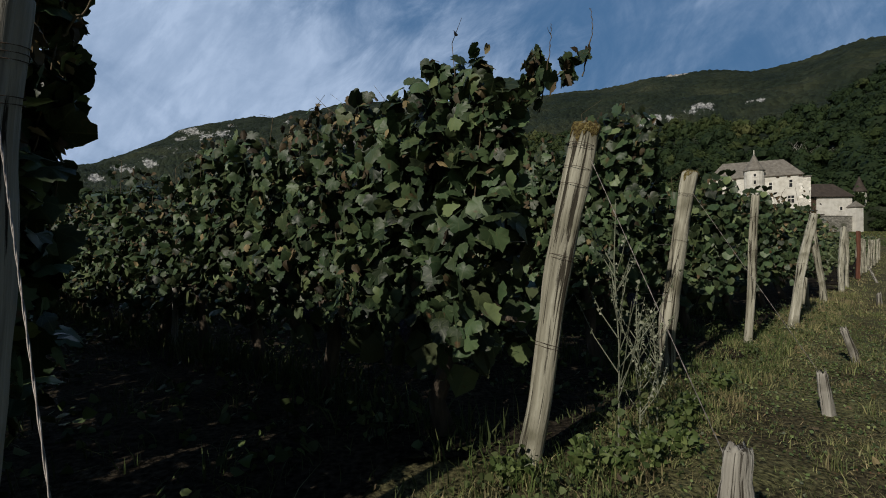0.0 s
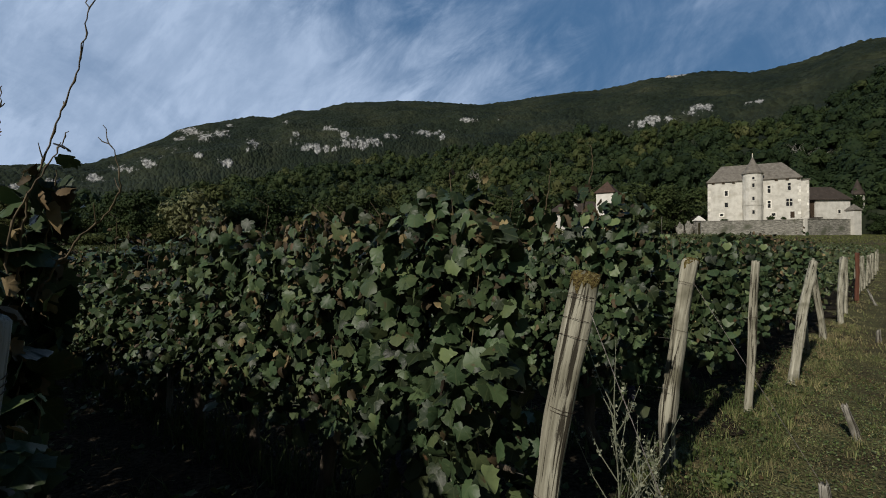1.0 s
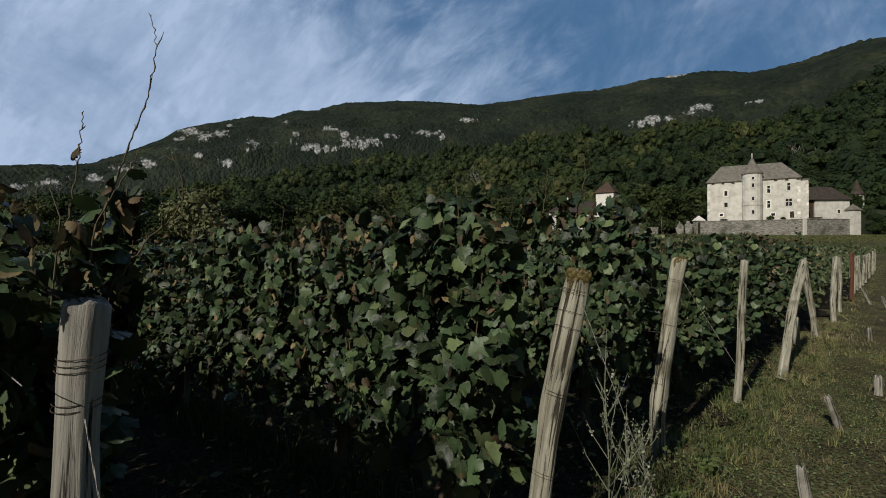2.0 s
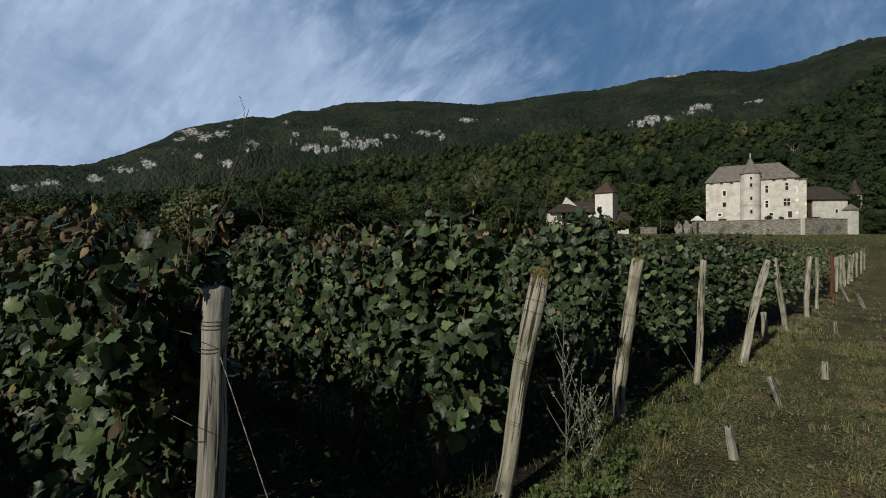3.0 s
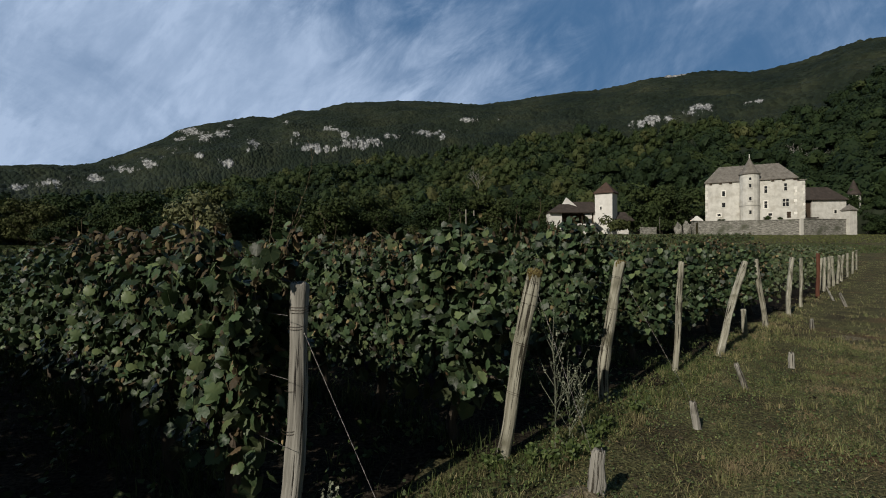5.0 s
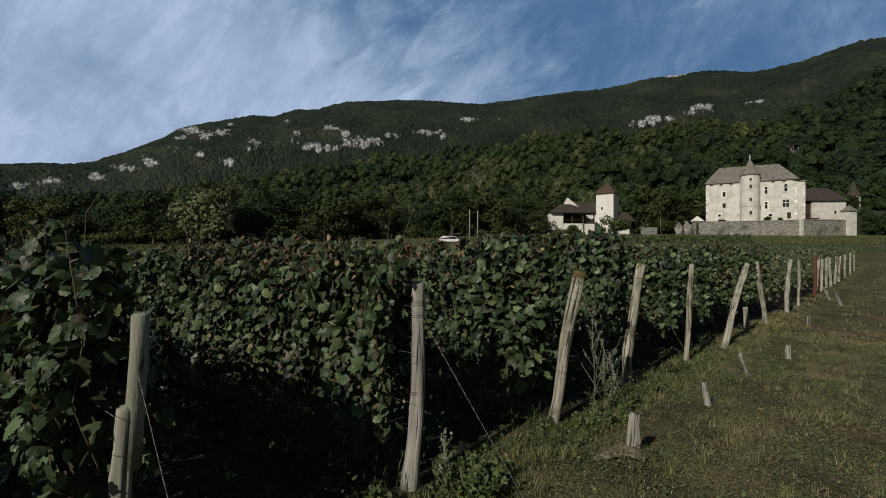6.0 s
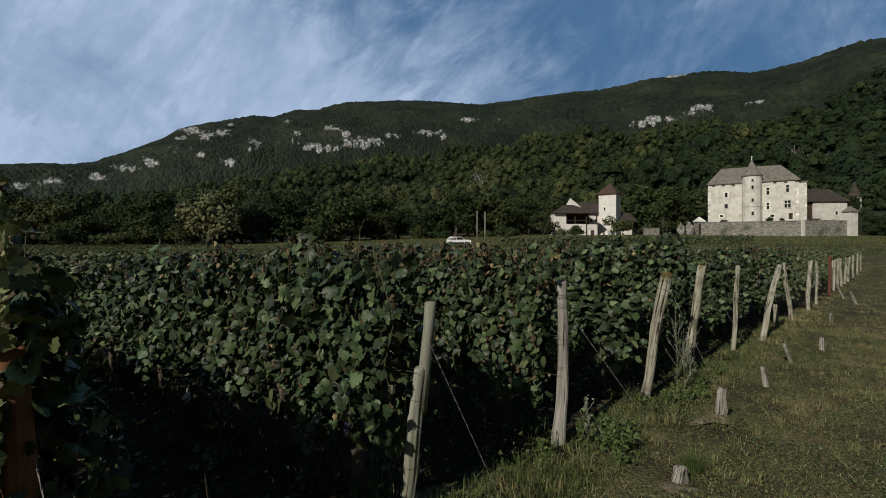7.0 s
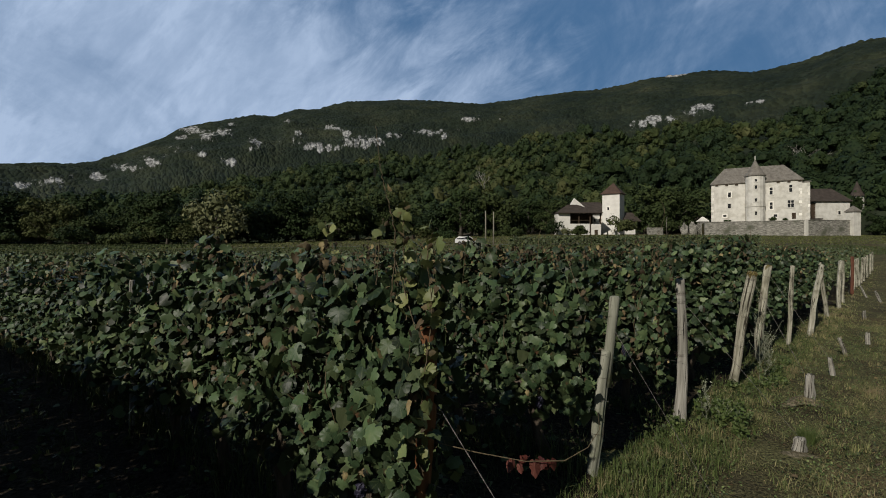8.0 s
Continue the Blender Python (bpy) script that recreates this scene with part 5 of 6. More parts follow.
def build_castle():
    # the front looks at the vineyard
    root = thing("castle", "old pale stone castle with a stair turret and grey hipped roof", "castle", (100.7, 178.4, 13.6), radians(-29))
    W, D, H = 28.4, 13.0, 14.0
    TU = 14.2
    part("wall", box(0, W, 0, D, -4, H), STONE, root)
    part("roof", gable_free_roof(W, D, H, 20.9, 4.6, 0.5), SLATE, root, "grey-brown tiled hipped roof")
    part("stair_turret", drum(TU, -0.6, 3.15, -4, 16.2, 16), STONE, root)
    part("turret_cornice", drum(TU, -0.6, 3.3, 4.7, 5.0, 16), QUOIN, root)
    part("turret_roof", cone_roof(TU, -0.6, 3.5, 16.2, 22.4, 16), SLATE, root)
    part("finial", drum(TU, -0.6, 0.16, 22.1, 23.9, 8), QUOIN, root)
    part("side_bay", box(W, W + 2.4, 0.8, D - 1, -4, H - 0.8), STONE, root)
    part("side_bay_roof", box(W, W + 2.8, 0.5, D - 0.7, H - 0.8, H - 0.4), SLATE, root)
    for k in range(12):
        wq = 0.9 if k % 2 else 0.55
        part("quoin", box(W - wq, W + 0.06, -0.08, 0.5, k * 1.12, k * 1.12 + 1.0), QUOIN, root)
        part("quoin", box(-0.06, wq, -0.08, 0.5, k * 1.12, k * 1.12 + 1.0), QUOIN, root)
        part("quoin", box(W + 2.4 - wq, W + 2.46, 0.72, 1.3, k * 1.06, k * 1.06 + 0.96), QUOIN, root)
    for x, z, w, h, b in ((6.0, 8.9, 1.1, 2.0, 0), (6.0, 4.7, 1.2, 1.8, 0), (4.5, 1.4, 1.2, 0.9, 0), (19.2, 9.2, 1.0, 2.8, 0), (19.2, 3.8, 1.0, 2.7, 0), (25.1, 9.8, 1.0, 2.8, 0), (25.1, 4.2, 2.1, 2.8, 1), (20.5, 0.9, 1.3, 1.0, 0)):
        window(root, x, 0, z, w, h, b)
    for z, h in ((13.9, 1.0), (11.2, 1.4), (6.5, 1.3), (1.6, 1.4)):
        window(root, TU, -3.72, z, 0.8, h, 0)
    part("door", box(25.4, 26.6, -0.06, 0.1, 0, 2.2), TIMBER, root, "dark wooden door")
    for k in range(9):
        x = 1.8 + k * 3.25
        if abs(x - TU) > 4:
            part("eave_bracket", box(x - 0.45, x + 0.45, -0.4, 0.1, H - 0.55, H - 0.05), TIMBER, root)
    return root


build_castle()


def build_terrace():
    root = thing("terrace_wall", "rubble stone retaining wall with grey patches round the castle", "wall", (94.7, 172.4, 8.0), radians(-20))
    part("wall", box(0, 31.9, 0, 1.2, -3.0, 4.6), RUBBLE, root)
    part("coping", box(-0.1, 31.9, -0.12, 1.3, 4.6, 4.85), RUBBLE, root)
    part("terrace_fill", box(0, 31.9, 1.2, 6.0, -3, 4.5), SOIL, root, "grassed terrace behind the wall")
    e = thing("corner_wall", "rubble stone enclosure wall running back from the corner", "wall", (124.7, 161.5, 7.2), radians(10))
    part("wall", box(0, 21.8, 0, 1.2, -3.0, 5.6), RUBBLE, e)
    part("coping", box(0.5, 21.9, -0.12, 1.3, 5.6, 5.85), RUBBLE, e)
    part("corner_pillar", box(-0.6, 0.5, -0.3, 1.4, -3.0, 5.9), QUOIN, e)
    return root


build_terrace()


def build_outbuildings():
    b = thing("castle_barn", "long stone barn with a brown tiled roof beside the castle", "barn", (136.9, 177.0, 12.0), radians(-3))
    part("wall", box(3.4, 16.0, 0, 10, -6, 9.0), STONE, b)
    part("timber_front", box(0, 3.4, 0.6, 10, -6, 8.5), TIMBER, b, "dark open timber front")
    part("roof", gable_free_roof(15.8, 10, 9.0, 14.6, 3.0, 0.7), TILE, b)
    window(b, 12.0, 0, 4.0, 1.0, 1.4, 0)
    g = thing("gate_turret", "small square stone gate turret with a tiled cap", "turret", (143.2, 163.4, 8.0), radians(10))
    part("wall", box(0, 3.0, 0, 3.0, -3, 8.0), STONE, g)
    part("roof", gable_free_roof(3.0, 3.0, 8.0, 10.4, 1.45, 0.3), SLATE, g)
    s2 = thing("low_shed", "low shed with a flat dark roof behind the wall", "shed", (127.5, 168.0, 8.0), radians(8))
    part("wall", box(0, 9.0, 0, 3.0, -3, 5.6), STONE, s2)
    part("roof", box(-0.3, 9.3, -0.3, 3.3, 5.6, 6.0), TILE, s2)
    t = thing("round_tower", "round ivy-grown tower with a conical slate roof", "tower", (169.0, 191.4, 10.0))
    part("wall", drum(0, 0, 2.3, -4, 14.6, 20), STONE, t)
    part("roof", cone_roof(0, 0, 2.75, 14.6, 21.0, 20), TILE, t)
    r = np.random.default_rng(77)
    n = 1500
    a = r.uniform(math.radians(140), math.radians(262), n)
    z = r.uniform(-2, 14.2, n)
    d = np.stack([np.cos(a), np.sin(a), 0 * a], 1)
    v, f = clump_quads(d * 2.45 + np.stack([0 * z, 0 * z, z], 1), d, np.full(n, 0.5), r)
    part("ivy", mesh_from("ivy", v, f, [TREE_LEAF]), None, t, "dark ivy over the tower wall")


build_outbuildings()


def moved(bm, x, y, z=0.0, turn=0.0):
    bmesh.ops.transform(bm, verts=bm.verts[:], matrix=Matrix.Translation((x, y, z)) @ Matrix.Rotation(turn, 4, "Z"))
    return bm


def build_house():
    h = thing("farmhouse", "white plastered farmhouse with a square tower and brown roofs", "house", (41.1, 183.4, 8.3))
    turn = radians(-36)
    tower = part("tower_wall", moved(box(0, 6.9, 0, 6.9, -3, 16.7), 20.2, 4.4, 0, turn), WHITEWASH, h)
    part("tower_roof", moved(gable_free_roof(6.9, 6.9, 16.7, 21.6, 3.4, 0.6), 20.2, 4.4, 0, turn), TILE_RED, h, "red-brown pyramid roof")
    wn_ = window(h, 0, 0, 0, 0.8, 1.3, 0)
    wn_.matrix_basis = Matrix.Translation((20.2, 4.4, 10.2)) @ Matrix.Rotation(turn, 4, "Z") @ Matrix.Translation((2.4, 0, 0))
    # main range with a gable to the vineyard
    part("range_wall", box(9.0, 21.5, 6, 16, -3, 9.1), WHITEWASH, h)
    part("range_roof", moved(gable_free_roof(14.6, 11, 9.1, 14.2, 1.0, 0.5), 8.0, 5.5), TILE, h)
    for x in (17.6, 19.6):
        window(h, x, 6, 5.6, 0.9, 1.4, 0)
        window(h, x, 6, 1.8, 0.9, 1.5, 0)
    bm = bmesh.new()
    vs = [bm.verts.new(p) for p in ((4.6, 3.9, 8.4), (16.6, 3.9, 8.4), (8.6, 3.9, 15.2), (4.6, 5.0, 8.4), (16.6, 5.0, 8.4), (8.6, 5.0, 15.2))]
    for q in ((0, 1, 2), (5, 4, 3), (0, 3, 4, 1), (1, 4, 5, 2), (2, 5, 3, 0)):
        bm.faces.new([vs[i] for i in q])
    bmesh.ops.recalc_face_normals(bm, faces=bm.faces[:])
    part("gable_wall", bm, WHITEWASH, h)
    # open barn in front
    part("barn_back", box(0.5, 15.6, 2.5, 3.8, -3, 8.4), TIMBER, h)
    part("barn_side", box(0.0, 4.9, -3.4, 2.5, -3, 8.4), WHITEWASH, h)
    part("barn_parapet", box(4.9, 12.6, -3.4, -2.8, -3, 4.3), WHITEWASH, h)
    part("barn_front", box(13.0, 17.2, -3.0, -2.4, -3, 4.2), WHITEWASH, h)
    part("barn_door", box(14.6, 15.9, -3.08, -2.9, -1.0, 1.9), TIMBER, h, "dark wooden door")
    part("barn_return", box(16.6, 17.2, -2.4, 2.5, -3, 4.2), WHITEWASH, h)
    for x in (8.4, 12.8, 16.9):
        part("barn_post", box(x - 0.2, x + 0.2, -3.35, -2.9, -1.0 if x == 12.8 else 4.3, 8.4), TIMBER, h)
    part("barn_rail", box(4.9, 12.6, -3.2, -3.0, 5.6, 5.8), TIMBER, h)
    part("barn_roof", moved(gable_free_roof(16.6, 7.5, 8.4, 12.1, 4.3, 0.5, 8.6), 0.3, -4.2), TILE, h)
    part("annex_wall", box(27.0, 34.0, 5, 12, -3, 5.6), WHITEWASH, h)
    part("annex_roof", moved(gable_free_roof(9.6, 8.5, 5.6, 9.6, 1.5, 0.5), 25.6, 3.5), TILE, h)
    w = thing("garden_wall", "low pale stone garden wall", "wall", (76.4, 180.0, 8.0), 0)
    part("wall", box(0, 6.2, 0, 0.6, -2, 2.9), RUBBLE, w)
    part("coping", box(-0.1, 6.3, -0.1, 0.7, 2.9, 3.1), RUBBLE, w)
    k = thing("kiosk", "small white shed with a pale sloping roof", "shed", (97.6, 180.6, 11.2))
    part("wall", box(0, 3.0, 0, 2.2, -4.5, 2.3), RUBBLE, k)
    part("roof", gable_free_roof(3.0, 2.2, 2.3, 4.3, 1.2, 0.35), WHITEWASH, k, "pale sunlit roof")


def boulder(x, y, wide, tall, seed):
    """A jagged block of pale rock standing out of the bank."""
    r = np.random.default_rng(seed)
    bm = bmesh.new()
    bmesh.ops.create_icosphere(bm, subdivisions=3, radius=1.0)
    off = Vector(r.uniform(0, 50, 3))
    for v in bm.verts:
        q = v.co.copy()
        k = 1 + 0.38 * noise.noise(q * 1.3 + off) + 0.16 * noise.noise(q * 3.4 + off)
        v.co = Vector((q.x * wide * 0.5 * k, q.y * wide * 0.4 * k, (q.z * 0.62 + 0.38) * tall * k))
    ob = new("boulder", mesh_from("boulder", [tuple(v.co) for v in bm.verts], [[w.index for w in f.verts] for f in bm.faces], [RUBBLE]))
    bm.free()
    ob.location = (x, y, ground_at(x, y) - 0.3)
    tagged(ob, "grey weathered block of rock beside the terrace wall", "rock", group="rocks by the terrace")


build_house()
boulder(92.6, 183.0, 3.0, 4.2, 3)
boulder(95.6, 182.0, 3.4, 5.0, 4)


def build_road():
    xs = np.linspace(-160, 46, 120)
    vs, fs = [], []
    for x in xs:
        y = 90 + 0.03 * (x + 20)
        for dy in (-1.7, 0, 1.7):
            z = ground_at(x, y + dy) + 0.10
            vs.append((x, y + dy, z))
    for i in range(len(xs) - 1):
        for k in range(2):
            fs.append((i * 3 + k, (i + 1) * 3 + k, (i + 1) * 3 + k + 1, i * 3 + k + 1))
    tagged(new("road", mesh_from("road", vs, fs, [ASPHALT], smooth=True)), "narrow grey asphalt lane along the vineyard", "road", kind="structure")


build_road()


def build_car():
    c = thing("car", "white estate car on the lane, seen from the side", "car", (0.8, 90.6, ground_at(0, 90.6) + 0.10), radians(178))
    prof = [(-2.45, 0.40), (-2.48, 0.86), (-2.3, 1.06), (-1.25, 1.15), (-0.62, 1.70), (1.75, 1.74), (2.32, 1.22), (2.42, 1.05), (2.45, 0.45)]
    bm = bmesh.new()
    for side in (-0.86, 0.86):
        bm.faces.new([bm.verts.new((x, side * (0.86 if z > 1.1 else 1.0), z)) for x, z in prof])
    bm.verts.ensure_lookup_table()
    n = len(prof)
    for i in range(n):
        j = (i + 1) % n
        bm.faces.new((bm.verts[i], bm.verts[j], bm.verts[n + j], bm.verts[n + i]))
    bmesh.ops.recalc_face_normals(bm, faces=bm.faces[:])
    part("body", bm, CAR_PAINT, c)
    for side in (-1, 1):
        for pane in (((-1.16, 1.13), (-0.60, 1.64), (0.41, 1.67), (0.41, 1.13)), ((0.47, 1.13), (0.47, 1.67), (1.70, 1.68), (2.16, 1.17))):
            bm = bmesh.new()
            inner = [bm.verts.new((x, side * (0.84 - (z - 1.05) * 0.26), z)) for x, z in pane]
            outer = [bm.verts.new((x, side * (0.885 - (z - 1.05) * 0.26), z)) for x, z in pane]
            bm.faces.new(inner[::-1])
            bm.faces.new(outer)
            for q in range(4):
                bm.faces.new((inner[q], inner[(q + 1) % 4], outer[(q + 1) % 4], outer[q]))
            bmesh.ops.recalc_face_normals(bm, faces=bm.faces[:])
            part("side_glass", bm, PANE, c, "dark side window")
        part("door_trim", box(-1.1, 1.1, side * 0.87 - 0.02, side * 0.87 + 0.02, 0.38, 0.62), RUBBER, c, "black side trim")
        for x in (-1.55, 1.52):
            bm = bmesh.new()
            bmesh.ops.create_cone(bm, cap_ends=True, segments=20, radius1=0.38, radius2=0.38, depth=0.22, matrix=Matrix.Translation((x, side * 0.80, 0.38)) @ Matrix.Rotation(radians(90), 4, "X"))
            w = part("wheel", bm, RUBBER, c)
            bm = bmesh.new()
            bmesh.ops.create_cone(bm, cap_ends=True, segments=14, radius1=0.2, radius2=0.2, depth=0.03, matrix=Matrix.Translation((x, side * 0.925, 0.38)) @ Matrix.Rotation(radians(90), 4, "X"))
            part("rim", bm, WIRE, w)


build_car()


def utility_pole(x, y, tall):
    p = thing("utility_pole", "plain weathered wooden utility pole", "pole", (x, y, ground_at(x, y)), group="utility poles")
    part("shaft", mesh_from("shaft", *tube([(0, 0, -0.5), (0.02, 0, tall * 0.5), (0, 0, tall)], [0.15, 0.13, 0.10], 10), [POLE_WOOD], smooth=True), None, p)


utility_pole(4.2, 86.5, 6.9)
utility_pole(5.7, 86.2, 6.7)

# ---- trees ----
TREE_KINDS = [
    tree_variant("tree", 14, 11, 301, TREE_LEAF, "broad dark green deciduous tree at the field edge", "field edge trees"),
    tree_variant("tree", 17, 10, 302, TREE_LEAF, "tall dark green deciduous tree at the field edge", "field edge trees"),
    tree_variant("tree", 11, 12, 303, TREE_LEAF, "spreading olive green tree at the field edge", "field edge trees"),
    tree_variant("tree", 12, 9, 304, TREE_PALE, "pale yellowish green tree at the field edge", "field edge trees"),
]
tree_used = set()


def put_tree(k, x, y, turn=0.0, scale=1.0):
    src = TREE_KINDS[k]
    m = Matrix.Translation((x, y, ground_at(x, y) - 0.2)) @ Matrix.Rotation(turn, 4, "Z")
    if k not in tree_used:
        tree_used.add(k)
        src.scale = (scale,) * 3
        src.matrix_basis = m @ Matrix.Diagonal((scale, scale, scale, 1))
        return
    ob = copy_thing(src, m)
    ob.scale = (scale,) * 3


def plant_trees():
    r = np.random.default_rng(31)
    for i in range(54):
        x = -195 + i * 4.9 + r.uniform(-2, 2)
        y = 150 + 45 * smoothstep(-60, 60, x) + r.uniform(-8, 14)
        if 44 < x < 84:
            y += 25
        put_tree(int(r.integers(0, 3)), float(x), float(y), r.uniform(0, 6.3), r.uniform(0.6, 1.05))
    put_tree(3, -70.0, 132.0, 0.4, 1.25)
    for x, y, k, s in ((88, 196, 0, 1.25), (95, 200, 1, 1.15), (82, 192, 2, 1.0), (152, 205, 1, 1.1), (160, 206, 0, 1.0), (181, 184, 2, 1.0), (190, 182, 0, 1.1), (199, 176, 1, 1.1), (184, 202, 0, 0.95), (189, 197, 2, 0.85), (178, 212, 1, 1.1), (195, 208, 1, 1.1), (47, 172, 2, 0.3), (105, 204, 1, 1.1), (140, 205, 1, 1.0), (158.5, 169.5, 0, 0.5), (160, 166, 2, 0.5), (160, 163, 0, 0.5), (165, 160, 2, 0.55), (170, 157, 0, 0.5)):
        put_tree(k, x, y, x * 0.7, s)


plant_trees()


# ---- wires and small vine details ----
def wire(name, pts, radius, label, category="wire", mat=WIRE, group=""):
    root = thing(name, label, category, pts[0], group=group)
    o = Vector(pts[0])
    part("strand", mesh_from("strand", *tube([Vector(p) - o for p in pts], [radius] * len(pts), 6), [mat], smooth=True), None, root)


def twisted(name, a, b, radius, label):
    """Two strands wound round each other, from a post down to its anchor."""
    a, b = Vector(a), Vector(b)
    root = thing(name, label, "wire", a, group="guy wires")
    d = b - a
    n = max(24, int(d.length / 0.02))
    e1 = d.normalized().cross(Vector((0, 0, 1))).normalized()
    e2 = d.normalized().cross(e1)
    for k in range(2):
        pts = [d * (i / n) + (e1 * math.cos(i * 0.9 + k * math.pi) + e2 * math.sin(i * 0.9 + k * math.pi)) * radius * 0.8 for i in range(n + 1)]
        part("strand", mesh_from("strand", *tube(pts, [radius] * len(pts), 5, cap=False), [WIRE], smooth=True), None, root)


twisted("guy_wire", (-1.08, 1.10, 1.48), (-0.18, 0.33, 0.05), 0.0015, "twisted steel guy wire from the grey post to a stake")
twisted("guy_wire", (2.22, 4.22, 1.62), (2.80, 3.44, 0.10), 0.0015, "twisted steel guy wire from the curving post to a stake")
twisted("guy_wire", (0.74, 2.46, 1.62), (1.09, 1.80, 0.24), 0.0015, "rusty guy wire from the stout post to a stake")
twisted("guy_wire", (-2.52, -0.52, 1.35), (-1.85, -1.0, 0.0), 0.0014, "thin guy wire from the slim post to the ground")
twisted("guy_wire", (-4.16, -2.16, 1.20), (-3.30, -2.77, 0.0), 0.0019, "pale guy wire beside the orange-brown post")
for k, s in enumerate(ROWS_AT[1:9]):
    e = row_end(s)
    for z in (0.72, 1.15, 1.55):
        q = e + ROW_DIR * 20
        wire("trellis_wire", [(e.x, e.y, z), ((e.x + q.x) / 2, (e.y + q.y) / 2, z - 0.02), (q.x, q.y, z)], 0.0018, "thin grey trellis wire strung along the vine row", group="trellis wires")


def dry_cane():
    root = thing("broken_cane", "broken vine cane with withered red leaves", "vine cane", (-4.2, -2.12, 0.98))
    pts = [(0, 0, 0), (0.25, -0.08, -0.03), (0.52, -0.20, -0.03), (0.72, -0.26, 0.0), (0.84, -0.28, 0.08), (0.90, -0.29, 0.18), (0.89, -0.29, 0.27)]
    part("stem", mesh_from("stem", *tube(pts, [0.0032, 0.0028, 0.0026, 0.0024, 0.0021, 0.0017, 0.001], 5), [CANE]), None, root)
    r = np.random.default_rng(9)
    p = np.array([(0.42 + 0.03 * i, -0.19 + r.normal(0, 0.03), -0.03) for i in range(9)])
    v, f, idx = leaves(p, np.tile([0.0, -1.0, 0.2], (9, 1)), r.uniform(0.06, 0.11, 9), r, LEAF_FULL, np.ones(9, dtype=bool))
    part("withered_leaves", mesh_from("withered_leaves", v, f, [LEAF_RED]), None, root, "crumpled dark red leaves")


dry_cane()


def tall_weed(x, y, tall, seed, label):
    """A branching wild plant with thin stems and small seed heads."""
    r = np.random.default_rng(seed)
    root = thing("tall_weed", label, "weed", (x, y, ground_at(x, y)), group="tall weeds")
    pieces, tips = [], []
    main = [(0, 0, -0.02), (0.01, 0.01, tall * 0.4), (-0.02, 0.0, tall * 0.75), (0.0, 0.02, tall)]
    pieces.append(tube(main, [0.005, 0.004, 0.003, 0.0015], 5, cap=False))
    tips += [(0, 0, tall * t) for t in np.linspace(0.55, 1, 14)]
    for i in range(17):
        h = tall * r.uniform(0.08, 0.75)
        a = r.uniform(0, 6.28)
        ln = r.uniform(0.18, 0.5) * tall * (1 - 0.55 * h / tall)
        p0 = Vector((0, 0, h))
        p1 = p0 + Vector((math.cos(a) * ln * 0.3, math.sin(a) * ln * 0.3, ln * 0.45))
        p2 = p0 + Vector((math.cos(a) * ln * 0.55, math.sin(a) * ln * 0.55, ln))
        pieces.append(tube([p0, p1, p2], [0.0035, 0.0025, 0.0012], 4, cap=False))
        tips += [tuple(p1.lerp(p2, t)) for t in r.uniform(0, 1, 9)]
    for v_, f_ in pieces:
        part("stem", mesh_from("stem", v_, f_, [WEED]), None, root)
    tips = np.array(tips) + r.normal(0, 0.008, (len(tips), 3))
    v, f = clump_quads(tips, r.normal(0, 1, tips.shape), np.full(len(tips), 0.009), r)
    tagged(part("seed_spray", mesh_from("seed_spray", v, f, [WEED]), None, root, "small dry seed heads"), kind="stuff")
    low = np.array([(r.normal(0, 0.03), r.normal(0, 0.03), tall * r.uniform(0.03, 0.4)) for _ in range(18)])
    v, f, idx = leaves(low, r.normal(0, 1, low.shape) + np.array([0, -0.3, 0.6]), r.uniform(0.02, 0.05, 18), r, LEAF_SMALL, np.zeros(18, dtype=bool), 1.0)
    part("leaves", mesh_from("leaves", v, f, [SHADE_GREEN]), None, root)


tall_weed(0.97, 2.66, 1.42, 41, "tall branching weed gone to seed beside the stout post")
tall_weed(1.15, 2.80, 0.95, 42, "tall branching weed gone to seed beside the stout post")
tall_weed(1.32, 2.95, 0.80, 43, "dry branching weed beside the stout post")
tall_weed(-0.85, 0.95, 0.55, 44, "low leafy weed at the foot of the grey post")

# ---- grass ----
def blade_mesh(name, p, tall, wide, r, lean, mat, segments=2, sway=None):
    m = len(p)
    a = r.uniform(0, 2 * np.pi, m)
    side = np.stack([np.cos(a), np.sin(a), 0 * a], 1) * wide[:, None] * 0.5
    b = r.uniform(0, 2 * np.pi, m) if sway is None else sway + r.normal(0, 0.9, m)
    bend = np.stack([np.cos(b), np.sin(b), 0 * b], 1) * (tall * np.abs(r.normal(0, lean, m)))[:, None]
    up = np.zeros((m, 3))
    up[:, 2] = tall
    base_ = p - np.array([0, 0, 0.01])
    if segments == 2:
        v = np.stack([base_ - side, base_ + side, base_ + up * 0.55 + bend * 0.3 + side * 0.8, base_ + up * 0.55 + bend * 0.3 - side * 0.8, base_ + up * 0.95 + bend], 1).reshape(-1, 3)
        o = np.arange(m)[:, None] * 5
        f = np.concatenate([(o + np.array([[0, 1, 2]])), (o + np.array([[0, 2, 3]])), (o + np.array([[3, 2, 4]]))])
    else:
        v = np.stack([base_ - side, base_ + side, base_ + up + bend], 1).reshape(-1, 3)
        f = np.arange(m * 3).reshape(-1, 3)
    return mesh_from(name, v, f, [mat])


OUT = Vector((END_DIR.y, -END_DIR.x, 0))


def patchiness(x, y):
    return (np.sin(1.9 * x + 1.1 * np.sin(1.3 * y)) * np.sin(2.3 * y + 0.9 * np.sin(1.7 * x)) + 0.6 * np.sin(5.3 * x + 2 * y) * np.sin(4.7 * y - 1.6 * x)) * 0.5


